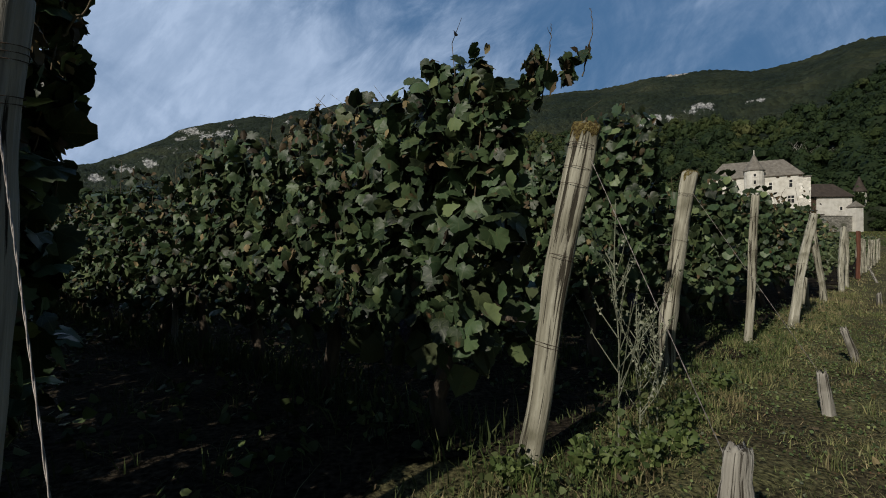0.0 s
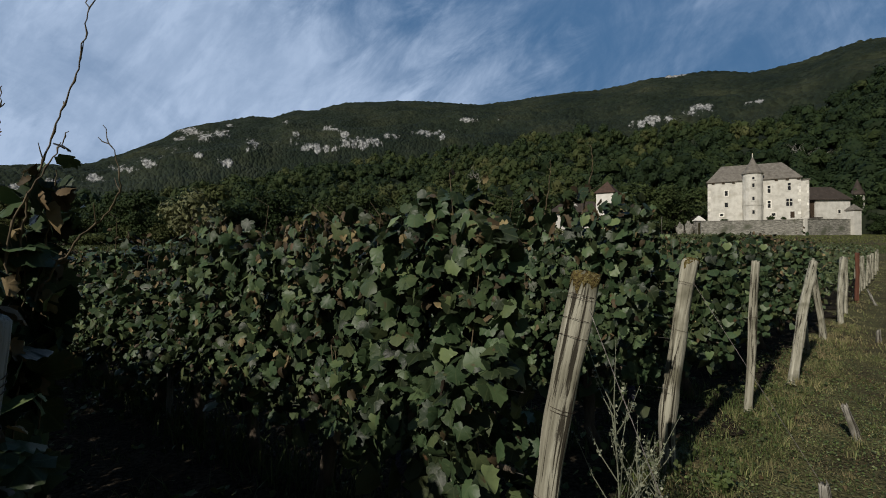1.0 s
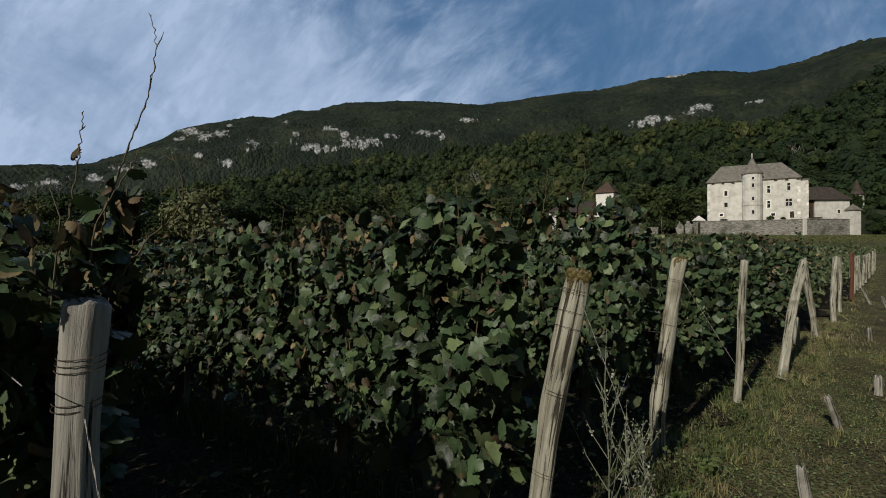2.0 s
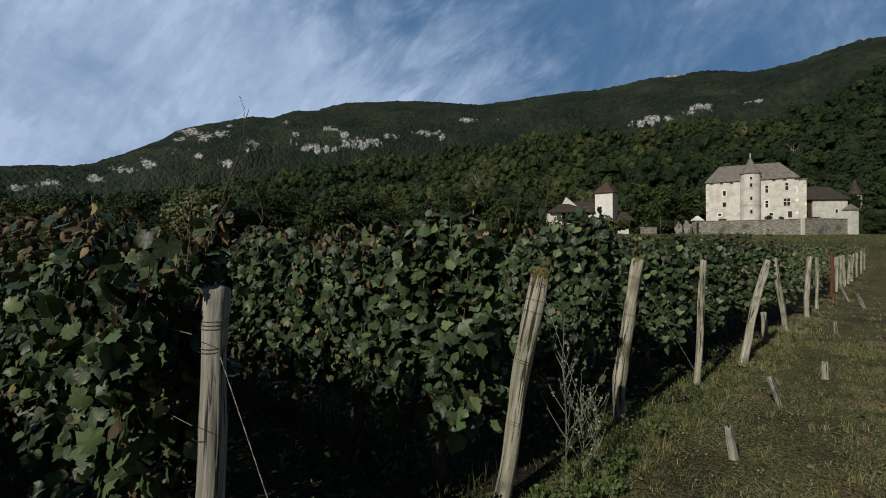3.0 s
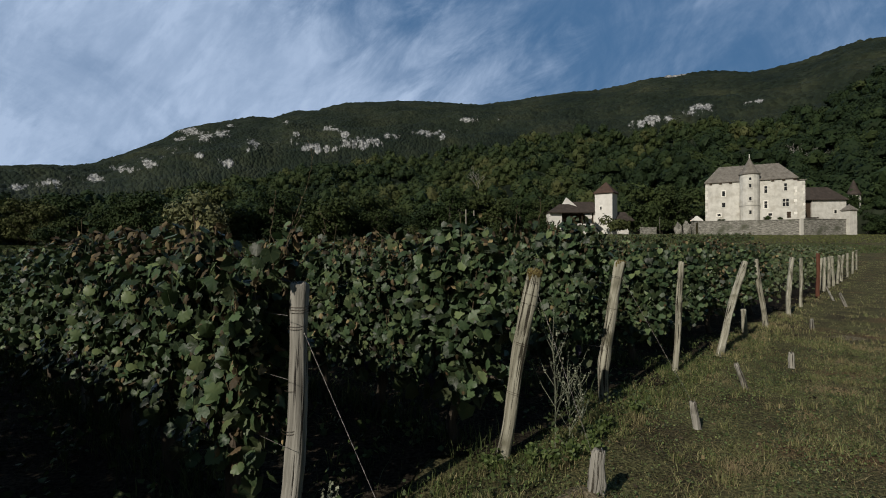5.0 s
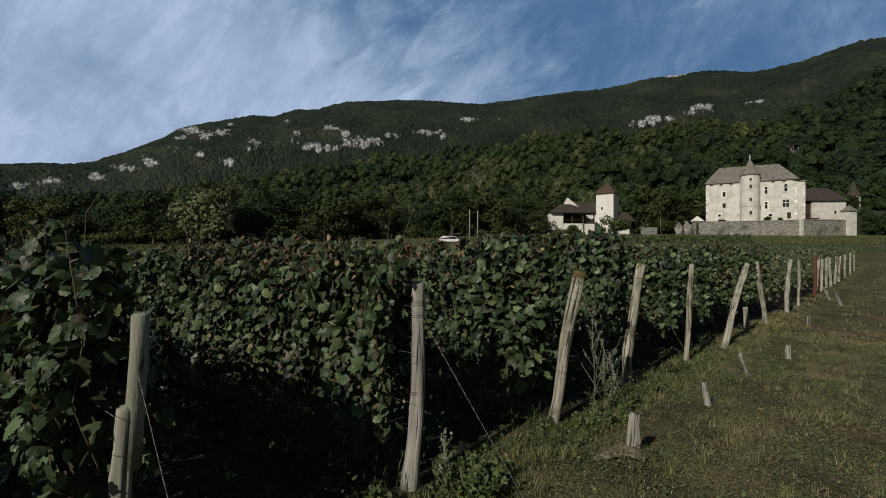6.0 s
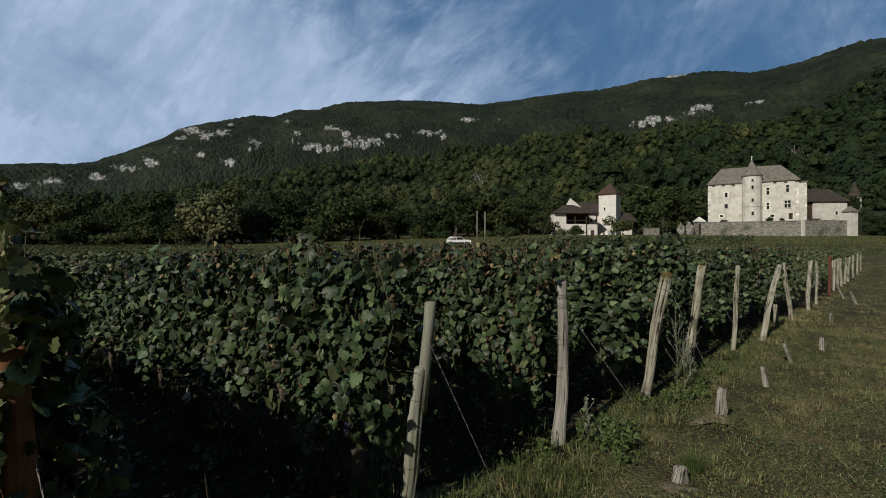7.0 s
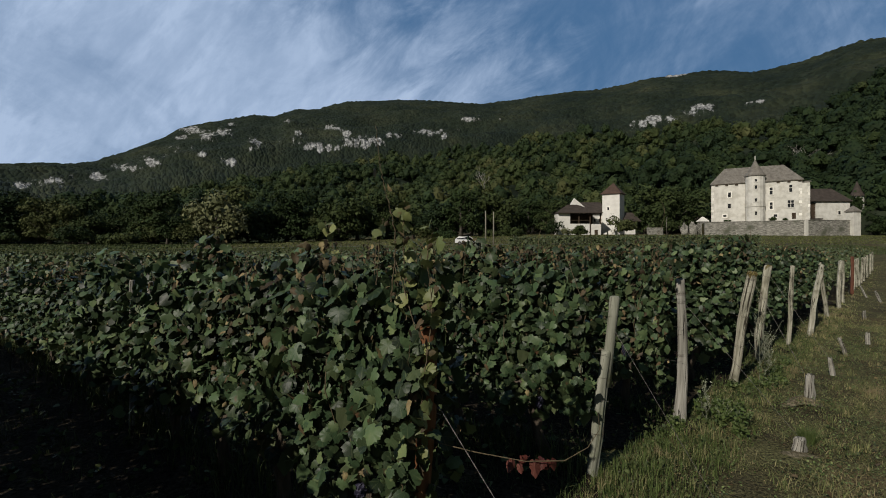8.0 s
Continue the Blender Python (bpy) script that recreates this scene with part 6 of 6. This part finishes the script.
def strip(n, along, out, seed, power=1.0):
    r = np.random.default_rng(seed)
    u_ = along[0] + (along[1] - along[0]) * r.random(n) ** power
    w_ = r.uniform(out[0], out[1], n)
    x = END_0.x + END_DIR.x * u_ + OUT.x * w_
    y = END_0.y + END_DIR.y * u_ + OUT.y * w_
    return r, x, y, w_


def lay_grass(name, n, along, out, tall, wide, lean, seed, label, segments, thin=0.0, power=1.0, mat=None):
    k = 10
    r, x, y, w_ = strip(n // k, along, out, seed, power)
    clump = np.repeat(r.uniform(0.45, 1.35, n // k), k)
    sway = np.repeat(r.uniform(0, 2 * np.pi, n // k), k)
    n = len(clump)
    spread = np.repeat(0.035 + 0.02 * r.random(n // k), k) * (3.0 if along[0] > 5 else 1.3)
    x, y, w_ = np.repeat(x, k) + r.normal(0, 1, n) * spread, np.repeat(y, k) + r.normal(0, 1, n) * spread, np.repeat(w_, k)
    pt = patchiness(x, y)
    keep = r.random(n) < np.clip(0.66 + 1.0 * pt - thin, 0.10, 1)
    x, y, w_, pt, clump, sway = x[keep], y[keep], w_[keep], pt[keep], clump[keep], sway[keep]
    z = height(x, y)
    edge = 1 + 0.10 * np.exp(-((w_ - 0.15) / 0.4) ** 2)
    h = r.uniform(tall[0], tall[1], len(x)) * (0.75 + 0.5 * (pt + 0.6)) * edge * clump
    wd = r.uniform(wide[0], wide[1], len(x))
    me = blade_mesh(name, np.stack([x, y, z], 1), h, wd, r, lean, mat or GRASS, segments, sway)
    tagged(new(name, me), label, "grass", kind="stuff")


lay_grass("headland_grass", 250000, (-5, 10), (0.02, 7.5), (0.016, 0.050), (0.0035, 0.0075), 1.3, 51, "short mown grass with straw on the headland", 1, 0.05)
lay_grass("headland_blades", 60000, (-5, 10), (0.0, 7.5), (0.025, 0.075), (0.0040, 0.0085), 1.1, 56, "scattered longer blades in the mown headland", 2, 0.1)
lay_grass("far_headland_grass", 120000, (9, 60), (-0.3, 26), (0.04, 0.09), (0.012, 0.026), 0.9, 52, "mown grass farther along the headland", 1, power=1.7)


def carpet():
    """Clover and other small round leaves that lie between the blades, in patches."""
    r, x, y, w_ = strip(150000, (-5, 10), (-0.1, 7.0), 58)
    pt = patchiness(x * 1.7 + 3, y * 1.7)
    keep = r.random(len(x)) < np.clip(0.60 + 1.1 * pt, 0.28, 1)
    x, y = x[keep], y[keep]
    n = len(x)
    p = np.stack([x, y, height(x, y) + r.uniform(0.004, 0.040, n)], 1)
    v, f, idx = leaves(p, np.tile([0.0, 0.0, 1.0], (n, 1)), r.uniform(0.009, 0.026, n), r, LEAF_FAR, r.random(n) < np.clip(0.16 + 0.5 * patchiness(x * 0.9 + 7, y * 0.9), 0.05, 0.5), 1.0, 0.75)
    tagged(new("clover", mesh_from("clover", v, f, [CLOVER, LITTER], idx)), "low clover leaves and brown litter between the grass", "grass", kind="stuff")


CLOVER = material("clover_leaf", [(0.0, (0.034, 0.057, 0.018)), (0.45, (0.078, 0.112, 0.037)), (0.8, (0.132, 0.160, 0.058)), (1.0, (0.25, 0.25, 0.10))], scale=1.2, rough=0.5, spec=0.35, bump=0, per="island", jitter=0.75, translucent=0.1)
LITTER = material("leaf_litter", [(0.0, (0.060, 0.036, 0.022)), (0.5, (0.135, 0.080, 0.048)), (1.0, (0.34, 0.25, 0.16))], scale=2.0, rough=0.85, spec=0.1, bump=0, per="island", jitter=0.5)
carpet()
# alley blades take the darker green, so shade is partly in their colour
lay_grass("alley_grass", 42000, (-11, 9), (-8, -0.1), (0.05, 0.15), (0.004, 0.010), 0.8, 53, "thin grass between the vine rows, coloured dark for the shade there", 2, 0.25, 1.0, SHADE_GREEN)


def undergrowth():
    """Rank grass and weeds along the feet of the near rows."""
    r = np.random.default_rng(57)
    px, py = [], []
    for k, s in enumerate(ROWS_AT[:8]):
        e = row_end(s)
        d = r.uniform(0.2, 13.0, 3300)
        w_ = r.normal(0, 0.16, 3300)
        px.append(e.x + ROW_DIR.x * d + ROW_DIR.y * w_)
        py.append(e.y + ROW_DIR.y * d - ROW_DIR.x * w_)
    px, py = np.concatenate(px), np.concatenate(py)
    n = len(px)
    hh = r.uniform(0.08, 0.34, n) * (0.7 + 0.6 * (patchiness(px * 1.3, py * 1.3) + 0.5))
    # same green with the row shade mixed into it
    me = blade_mesh("undergrowth", np.stack([px, py, height(px, py)], 1), hh, r.uniform(0.006, 0.016, n), r, 0.45, SHADE_GREEN, 2)
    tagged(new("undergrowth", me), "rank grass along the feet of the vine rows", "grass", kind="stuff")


undergrowth()


def tufts(n, along, out, seed):
    """Taller tufts, each a fan of longer blades."""
    r, x, y, w_ = strip(n, along, out, seed)
    k = 26
    px = np.repeat(x, k) + r.normal(0, 0.035, n * k)
    py = np.repeat(y, k) + r.normal(0, 0.035, n * k)
    hh = np.repeat(r.uniform(0.06, 0.16, n), k) * r.uniform(0.6, 1.1, n * k)
    me = blade_mesh("grass_tufts", np.stack([px, py, height(px, py)], 1), hh, r.uniform(0.004, 0.009, n * k), r, 0.5, GRASS, 2)
    tagged(new("grass_tufts", me), "taller grass tufts at the posts and on the headland", "grass", kind="stuff")


tufts(300, (-6, 14), (-0.1, 0.6), 54)
tufts(420, (-5, 14), (0.5, 6.0), 55)


def rank_grass(name, n, along, out, tall, seed, label):
    r, x, y, w_ = strip(n, along, out, seed)
    keep = r.random(n) < np.clip(0.6 + 0.9 * patchiness(x * 1.4, y * 1.4), 0.05, 1)
    x, y = x[keep], y[keep]
    hh = r.uniform(tall[0], tall[1], len(x))
    me = blade_mesh(name, np.stack([x, y, height(x, y)], 1), hh, r.uniform(0.004, 0.009, len(x)), r, 0.4, FRESH, 2)
    tagged(new(name, me), label, "grass", kind="stuff")


def leafy_weed(x, y, tall, wide, seed):
    """A bushy green weed: several stems set with small leaves."""
    r = np.random.default_rng(seed)
    root = thing("leafy_weed", "bushy green leafy weed at the foot of the row", "weed", (x, y, ground_at(x, y)), group="leafy weeds")
    tips = []
    for i in range(9):
        a, k = r.uniform(0, 6.28), r.uniform(0.2, 1.0) * wide
        h = tall * r.uniform(0.55, 1.0)
        pts = [Vector((0.02 * math.cos(a), 0.02 * math.sin(a), -0.02)), Vector((k * 0.4 * math.cos(a), k * 0.4 * math.sin(a), h * 0.55)), Vector((k * math.cos(a), k * math.sin(a), h))]
        part("stem", mesh_from("stem", *tube(pts, [0.004, 0.003, 0.0015], 4, cap=False), [WEED]), None, root)
        tips += [tuple(pts[0].lerp(pts[1], t)) for t in r.uniform(0.3, 1, 9)] + [tuple(pts[1].lerp(pts[2], t)) for t in r.random(14)]
    p = np.array(tips) + r.normal(0, 0.018, (len(tips), 3))
    p[:, 2] = np.maximum(p[:, 2], 0.02)
    v, f, idx = leaves(p, r.normal(0, 0.6, p.shape) + np.array([0.1, -0.5, 0.7]), r.uniform(0.022, 0.055, len(p)), r, LEAF_SMALL, np.zeros(len(p), dtype=bool), 1.0)
    part("leaves", mesh_from("leaves", v, f, [FRESH], smooth=True), None, root)


FRESH = material("fresh_weed", [(0.0, (0.045, 0.072, 0.020)), (0.5, (0.080, 0.115, 0.034)), (0.85, (0.13, 0.155, 0.055)), (1.0, (0.25, 0.22, 0.11))], scale=0.8, rough=0.55, spec=0.25, bump=0, per="island", jitter=0.4, translucent=0.15)
rank_grass("verge_tall_grass", 4600, (-5.6, -1.6), (-0.15, 0.70), (0.06, 0.20), 66, "longer green grass at the feet of the end posts")
rank_grass("post_foot_grass", 3200, (-1.4, 6.0), (-0.2, 0.50), (0.05, 0.15), 67, "longer green grass along the row ends")
for i_, (x_, y_, t_, w_) in enumerate(((-0.86, 1.02, 0.36, 0.16), (-0.70, 0.86, 0.30, 0.18), (-0.58, 1.06, 0.30, 0.17), (-0.45, 0.90, 0.24, 0.16), (-0.36, 1.16, 0.26, 0.15), (-1.38, 0.66, 0.22, 0.12), (-0.62, 0.66, 0.20, 0.15), (0.70, 2.42, 0.16, 0.12), (1.36, 2.7, 0.15, 0.12), (0.92, 2.40, 0.14, 0.13), (1.12, 2.58, 0.18, 0.14), (1.62, 3.20, 0.16, 0.13), (1.45, 3.02, 0.14, 0.12), (0.30, 2.28, 0.13, 0.12), (2.25, 3.86, 0.15, 0.13))):
    leafy_weed(x_, y_, t_, w_, 400 + i_)


def fine_tuft(x, y, tall, seed):
    """One dense tuft of fine arching blades."""
    r = np.random.default_rng(seed)
    k = 420
    a, q = r.uniform(0, 6.28, k), 0.07 * np.sqrt(r.random(k))
    px, py = x + np.cos(a) * q, y + np.sin(a) * q
    me = blade_mesh("fine_grass_tuft", np.stack([px, py, height(px, py)], 1), tall * r.uniform(0.6, 1.0, k), r.uniform(0.0025, 0.004, k), r, 0.55, FRESH, 2, a)
    tagged(new("fine_grass_tuft", me), "bright dense tuft of fine arching grass", "grass", kind="stuff")


fine_tuft(0.06, 0.50, 0.26, 68)


def fallen_leaves():
    r, x, y, w_ = strip(900, (-5, 12), (-0.5, 3.2), 61)
    n = len(x)
    p = np.stack([x, y, height(x, y) + r.uniform(0.015, 0.05, n)], 1)
    v, f, idx = leaves(p, np.tile([0.0, 0.0, 1.0], (n, 1)), r.uniform(0.03, 0.085, n), r, LEAF_SMALL, np.ones(n, dtype=bool), 1.0)
    tagged(new("fallen_leaves", mesh_from("fallen_leaves", v, f, [LEAF_DRY])), "dry brown vine leaves fallen on the grass", "leaves", kind="stuff")


fallen_leaves()


def low_weeds():
    """Broad-leaved weeds at the row ends and in the grass."""
    r, x, y, w_ = strip(260, (-5, 10), (-0.3, 0.5), 62)
    r2, x2, y2, w2 = strip(160, (-5, 9), (0.4, 5.0), 63)
    x, y = np.concatenate([x, x2]), np.concatenate([y, y2])
    k = 9
    tall = np.concatenate([r.uniform(0.05, 0.22, 260), r.uniform(0.02, 0.06, 160)])
    px, py = np.repeat(x, k) + r.normal(0, 0.04, len(x) * k), np.repeat(y, k) + r.normal(0, 0.04, len(x) * k)
    pz = height(px, py) + np.repeat(tall, k) * r.random(len(px))
    v, f, idx = leaves(np.stack([px, py, pz], 1), r.normal(0, 0.5, (len(px), 3)) + np.array([0, 0, 0.9]), r.uniform(0.015, 0.045, len(px)), r, LEAF_SMALL, np.zeros(len(px), dtype=bool), 1.2)
    me = mesh_from("low_weeds", v, f, [SHADE_GREEN], smooth=True)
    tagged(new("low_weeds", me), "low broad-leaved weeds among the grass", "weeds", kind="stuff")


low_weeds()


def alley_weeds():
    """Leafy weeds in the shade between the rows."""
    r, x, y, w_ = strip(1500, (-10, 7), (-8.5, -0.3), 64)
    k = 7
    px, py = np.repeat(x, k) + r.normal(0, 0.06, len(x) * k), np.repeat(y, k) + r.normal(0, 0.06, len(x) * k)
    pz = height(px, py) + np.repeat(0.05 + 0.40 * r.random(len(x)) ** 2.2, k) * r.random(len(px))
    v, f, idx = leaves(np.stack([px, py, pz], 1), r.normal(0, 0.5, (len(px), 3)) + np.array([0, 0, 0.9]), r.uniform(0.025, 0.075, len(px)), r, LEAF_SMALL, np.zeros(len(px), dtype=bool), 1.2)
    # about two thirds of the leaves carry the shade-darkened green
    tagged(new("alley_weeds", mesh_from("alley_weeds", v, f, [SHADE_GREEN, FRESH], np.repeat((r.random(len(px)) < 0.35).astype(np.int32), 4), smooth=True)), "leafy weeds in the shade between the vine rows", "weeds", kind="stuff")


alley_weeds()


# ---- distance: meadow, shrubs, bare trees ----
def meadow():
    r = np.random.default_rng(71)
    n = 60000
    x, y = r.uniform(-110, 75, n), 36 + 52 * r.random(n) ** 1.2
    ok = y > 36 + 0.4 * np.maximum(x, 0)
    x, y = x[ok], y[ok]
    # the grass reaches nearer where the rows end sooner
    x2, y2 = r.uniform(-75, -14, 16000), r.uniform(14, 36, 16000)
    ok = x2 < -17 - 0.4 * (y2 - 15)
    x, y = np.concatenate([x, x2[ok]]), np.concatenate([y, y2[ok]])
    me = blade_mesh("meadow_grass", np.stack([x, y, height(x, y)], 1), r.uniform(0.14, 0.34, len(x)), r.uniform(0.09, 0.20, len(x)), r, 0.6, SHADE_GREEN, 1)
    tagged(new("meadow_grass", me), "rough meadow grass between vineyard and lane", "grass", kind="stuff")


meadow()


def lawns():
    """Mown slope between the lane and the terrace wall, and the rank verge before the lane."""
    r = np.random.default_rng(72)
    n = 42000
    x, y = r.uniform(-70, 215, n), 92.5 + 85 * r.random(n)
    me = blade_mesh("sunlit_lawn", np.stack([x, y, height(x, y)], 1), r.uniform(0.12, 0.30, n), r.uniform(0.14, 0.34, n), r, 0.9, MEADOW, 1)
    tagged(new("sunlit_lawn", me), "mown green slope below the castle walls", "grass", kind="stuff")
    # western slope: a darker green stands in for shading on the meadow
    n = 30000
    x, y = r.uniform(-210, -60, n), 92.5 + 95 * r.random(n)
    me = blade_mesh("rough_pasture", np.stack([x, y, height(x, y)], 1), r.uniform(0.2, 0.5, n), r.uniform(0.2, 0.45, n), r, 0.8, SHADE_GREEN, 1)
    tagged(new("rough_pasture", me), "rough pasture below the wood, shading put into its dark green", "grass", kind="stuff")
    n = 22000
    x = r.uniform(-160, 46, n)
    y = 90 + 0.03 * (x + 20) - 2.2 - np.abs(r.normal(0, 0.6, n))
    me = blade_mesh("verge_grass", np.stack([x, y, height(x, y)], 1), r.uniform(0.15, 0.42, n), r.uniform(0.03, 0.09, n), r, 0.5, MEADOW, 1)
    tagged(new("verge_grass", me), "rank grass on the verge of the lane", "grass", kind="stuff")


MEADOW = material("meadow_blade", [(0.0, (0.045, 0.064, 0.020)), (0.5, (0.100, 0.118, 0.037)), (0.85, (0.16, 0.157, 0.058)), (1.0, (0.25, 0.215, 0.11))], scale=0.05, rough=0.6, spec=0.2, bump=0, per="island", jitter=0.35, translucent=0.1)
lawns()


def bare_tree(x, y, z, tall, seed):
    """A leafless pale tree that forks again and again."""
    r = np.random.default_rng(seed)
    root = thing("bare_tree", "leafless pale grey tree standing among the woods", "tree", (x, y, z), group="bare trees")
    pieces = []

    def grow(p, d, ln, rad, depth):
        q = p + d * ln
        pieces.append(tube([p, p.lerp(q, 0.5) + Vector(r.normal(0, ln * 0.04, 3)), q], [rad, rad * 0.8, rad * 0.6], 5, 0, 0, cap=False))
        if depth:
            for _ in range(2 if depth < 3 else 3):
                nd = (d + Vector((r.normal(0, 0.42), r.normal(0, 0.42), r.normal(0.12, 0.2)))).normalized()
                grow(q, nd, ln * r.uniform(0.6, 0.85), rad * 0.6, depth - 1)

    grow(Vector((0, 0, -1)), Vector((r.normal(0, 0.1), 0, 1)).normalized(), tall * 0.36, tall * 0.018, 4)
    part("branches", mesh_from("branches", *join(pieces), [PALE_BARK], smooth=True), None, root)


bare_tree(226, 300, 44, 27, 81)
bare_tree(234, 302, 45, 25, 82)
bare_tree(241, 306, 46, 23, 83)
bare_tree(24, 300, 35, 20, 84)


def shrub(x, y, z, wide, tall, seed, label, leaf=TREE_LEAF):
    r = np.random.default_rng(seed)
    root = thing("shrub", label, "shrub", (x, y, z), group="shrubs")
    stems = [tube([(0, 0, -0.3), (math.cos(a) * wide * 0.15, math.sin(a) * wide * 0.15, tall * 0.35), (math.cos(a) * wide * 0.3, math.sin(a) * wide * 0.3, tall * 0.7)], [0.06, 0.05, 0.02], 5) for a in (0.3, 2.2, 4.4)]
    part("stems", mesh_from("stems", *join(stems), [TREE_BARK]), None, root)
    n = 6
    c = np.stack([r.normal(0, wide * 0.22, n), r.normal(0, wide * 0.22, n), r.uniform(0.3, 0.7, n) * tall], 1)
    v, f = crown_cloud(c, np.full(n, wide * 0.3), np.full(n, tall * 0.32), 190, np.full(n, wide * 0.045), r, 0.4, 0.75, spray_tris)
    part("crown", mesh_from("crown", v, f, [leaf]), None, root)


# on the terrace before the castle, by the house and along the foot of the wall
shrub(116.8, 167.2, 12.5, 2.6, 2.0, 91, "small dark shrub on the castle terrace")
shrub(120.4, 165.4, 12.5, 1.8, 1.6, 92, "small dark shrub on the castle terrace")
shrub(103.5, 173.0, 12.5, 2.2, 1.2, 93, "low shrub on the castle terrace")
shrub(154, 168.5, 8.0, 4.5, 3.6, 94, "rounded dark shrub beside the terrace wall")
shrub(86.5, 184.0, 8.2, 6.0, 7.0, 95, "rounded dark shrub beside the terrace wall")
shrub(43.0, 174.0, 7.6, 4.0, 3.2, 96, "pale green bush before the farmhouse", TREE_PALE)
shrub(39.5, 178.0, 7.6, 6.0, 6.0, 97, "dark green bush beside the farmhouse")
shrub(66.0, 176.5, 7.6, 9.5, 8.2, 99, "large rounded dark bush before the farmhouse tower")
shrub(48.5, 173.5, 7.6, 5.0, 2.6, 98, "low green bush before the farmhouse")
for i_ in range(16):
    shrub(-150 + i_ * 11.5 + 3 * math.sin(i_ * 2.3), 132 + 30 * float(smoothstep(-90, 20, -150 + i_ * 11.5)) + 3 * math.cos(i_ * 1.7), 0.6 + float(height(-150 + i_ * 11.5, 140)) - 0.8, 6.5 + 2 * math.sin(i_ * 3.1), 4.5 + 1.5 * math.cos(i_ * 2.1), 110 + i_, "rounded scrub bush at the edge of the meadow")

lamp_post = thing("lamp_post", "thin grey lamp post beside the farmhouse garden", "lamp post", (82.0, 176.0, ground_at(82, 176)))
part("pole", mesh_from("pole", *tube([(0, 0, -0.2), (0, 0, 3.5), (0, 0, 6.6)], [0.11, 0.09, 0.07], 8), [WIRE], smooth=True), None, lamp_post)
part("head", box(-0.2, 0.35, -0.12, 0.12, 6.6, 6.75, 0.03), WIRE, lamp_post)


def soil_mound(x, y, wide, seed, tall=0.055):
    r = np.random.default_rng(seed)
    vs, fs = [(0, 0, tall * 0.95)], []
    rings, sides = 4, 16
    prof = 1 + 0.25 * r.normal(0, 1, sides)
    for i in range(1, rings + 1):
        for k in range(sides):
            a = 2 * math.pi * k / sides
            q = wide * prof[k] * i / rings
            dx, dy = math.cos(a) * q * 1.5, math.sin(a) * q
            vs.append((dx, dy, ground_at(x + dx, y + dy) - ground_at(x, y) + tall * (1 - (i / rings) ** 2) - 0.022 + 0.008 * r.normal()))
    for k in range(sides):
        fs.append((0, 1 + k, 1 + (k + 1) % sides))
        for i in range(rings - 1):
            fs.append((1 + i * sides + k, 1 + (i + 1) * sides + k, 1 + (i + 1) * sides + (k + 1) % sides, 1 + i * sides + (k + 1) % sides))
    ob = new("soil_mound", mesh_from("soil_mound", vs, fs, [DRY_SOIL], smooth=True))
    ob.location = (x, y, ground_at(x, y))
    tagged(ob, "low bare mound of pale dry soil in the grass", "soil")


DRY_SOIL = material("dry_soil", [(0.3, (0.050, 0.044, 0.028)), (0.48, (0.125, 0.108, 0.070)), (0.7, (0.28, 0.24, 0.17))], scale=24, rough=0.98, spec=0.05, bump=1.0, bump_scale=40, distance=0.03)
soil_mound(0.99, 1.80, 0.17, 5, 0.05)
soil_mound(-0.38, 0.24, 0.20, 6)
soil_mound(9.4, 9.1, 0.35, 7)
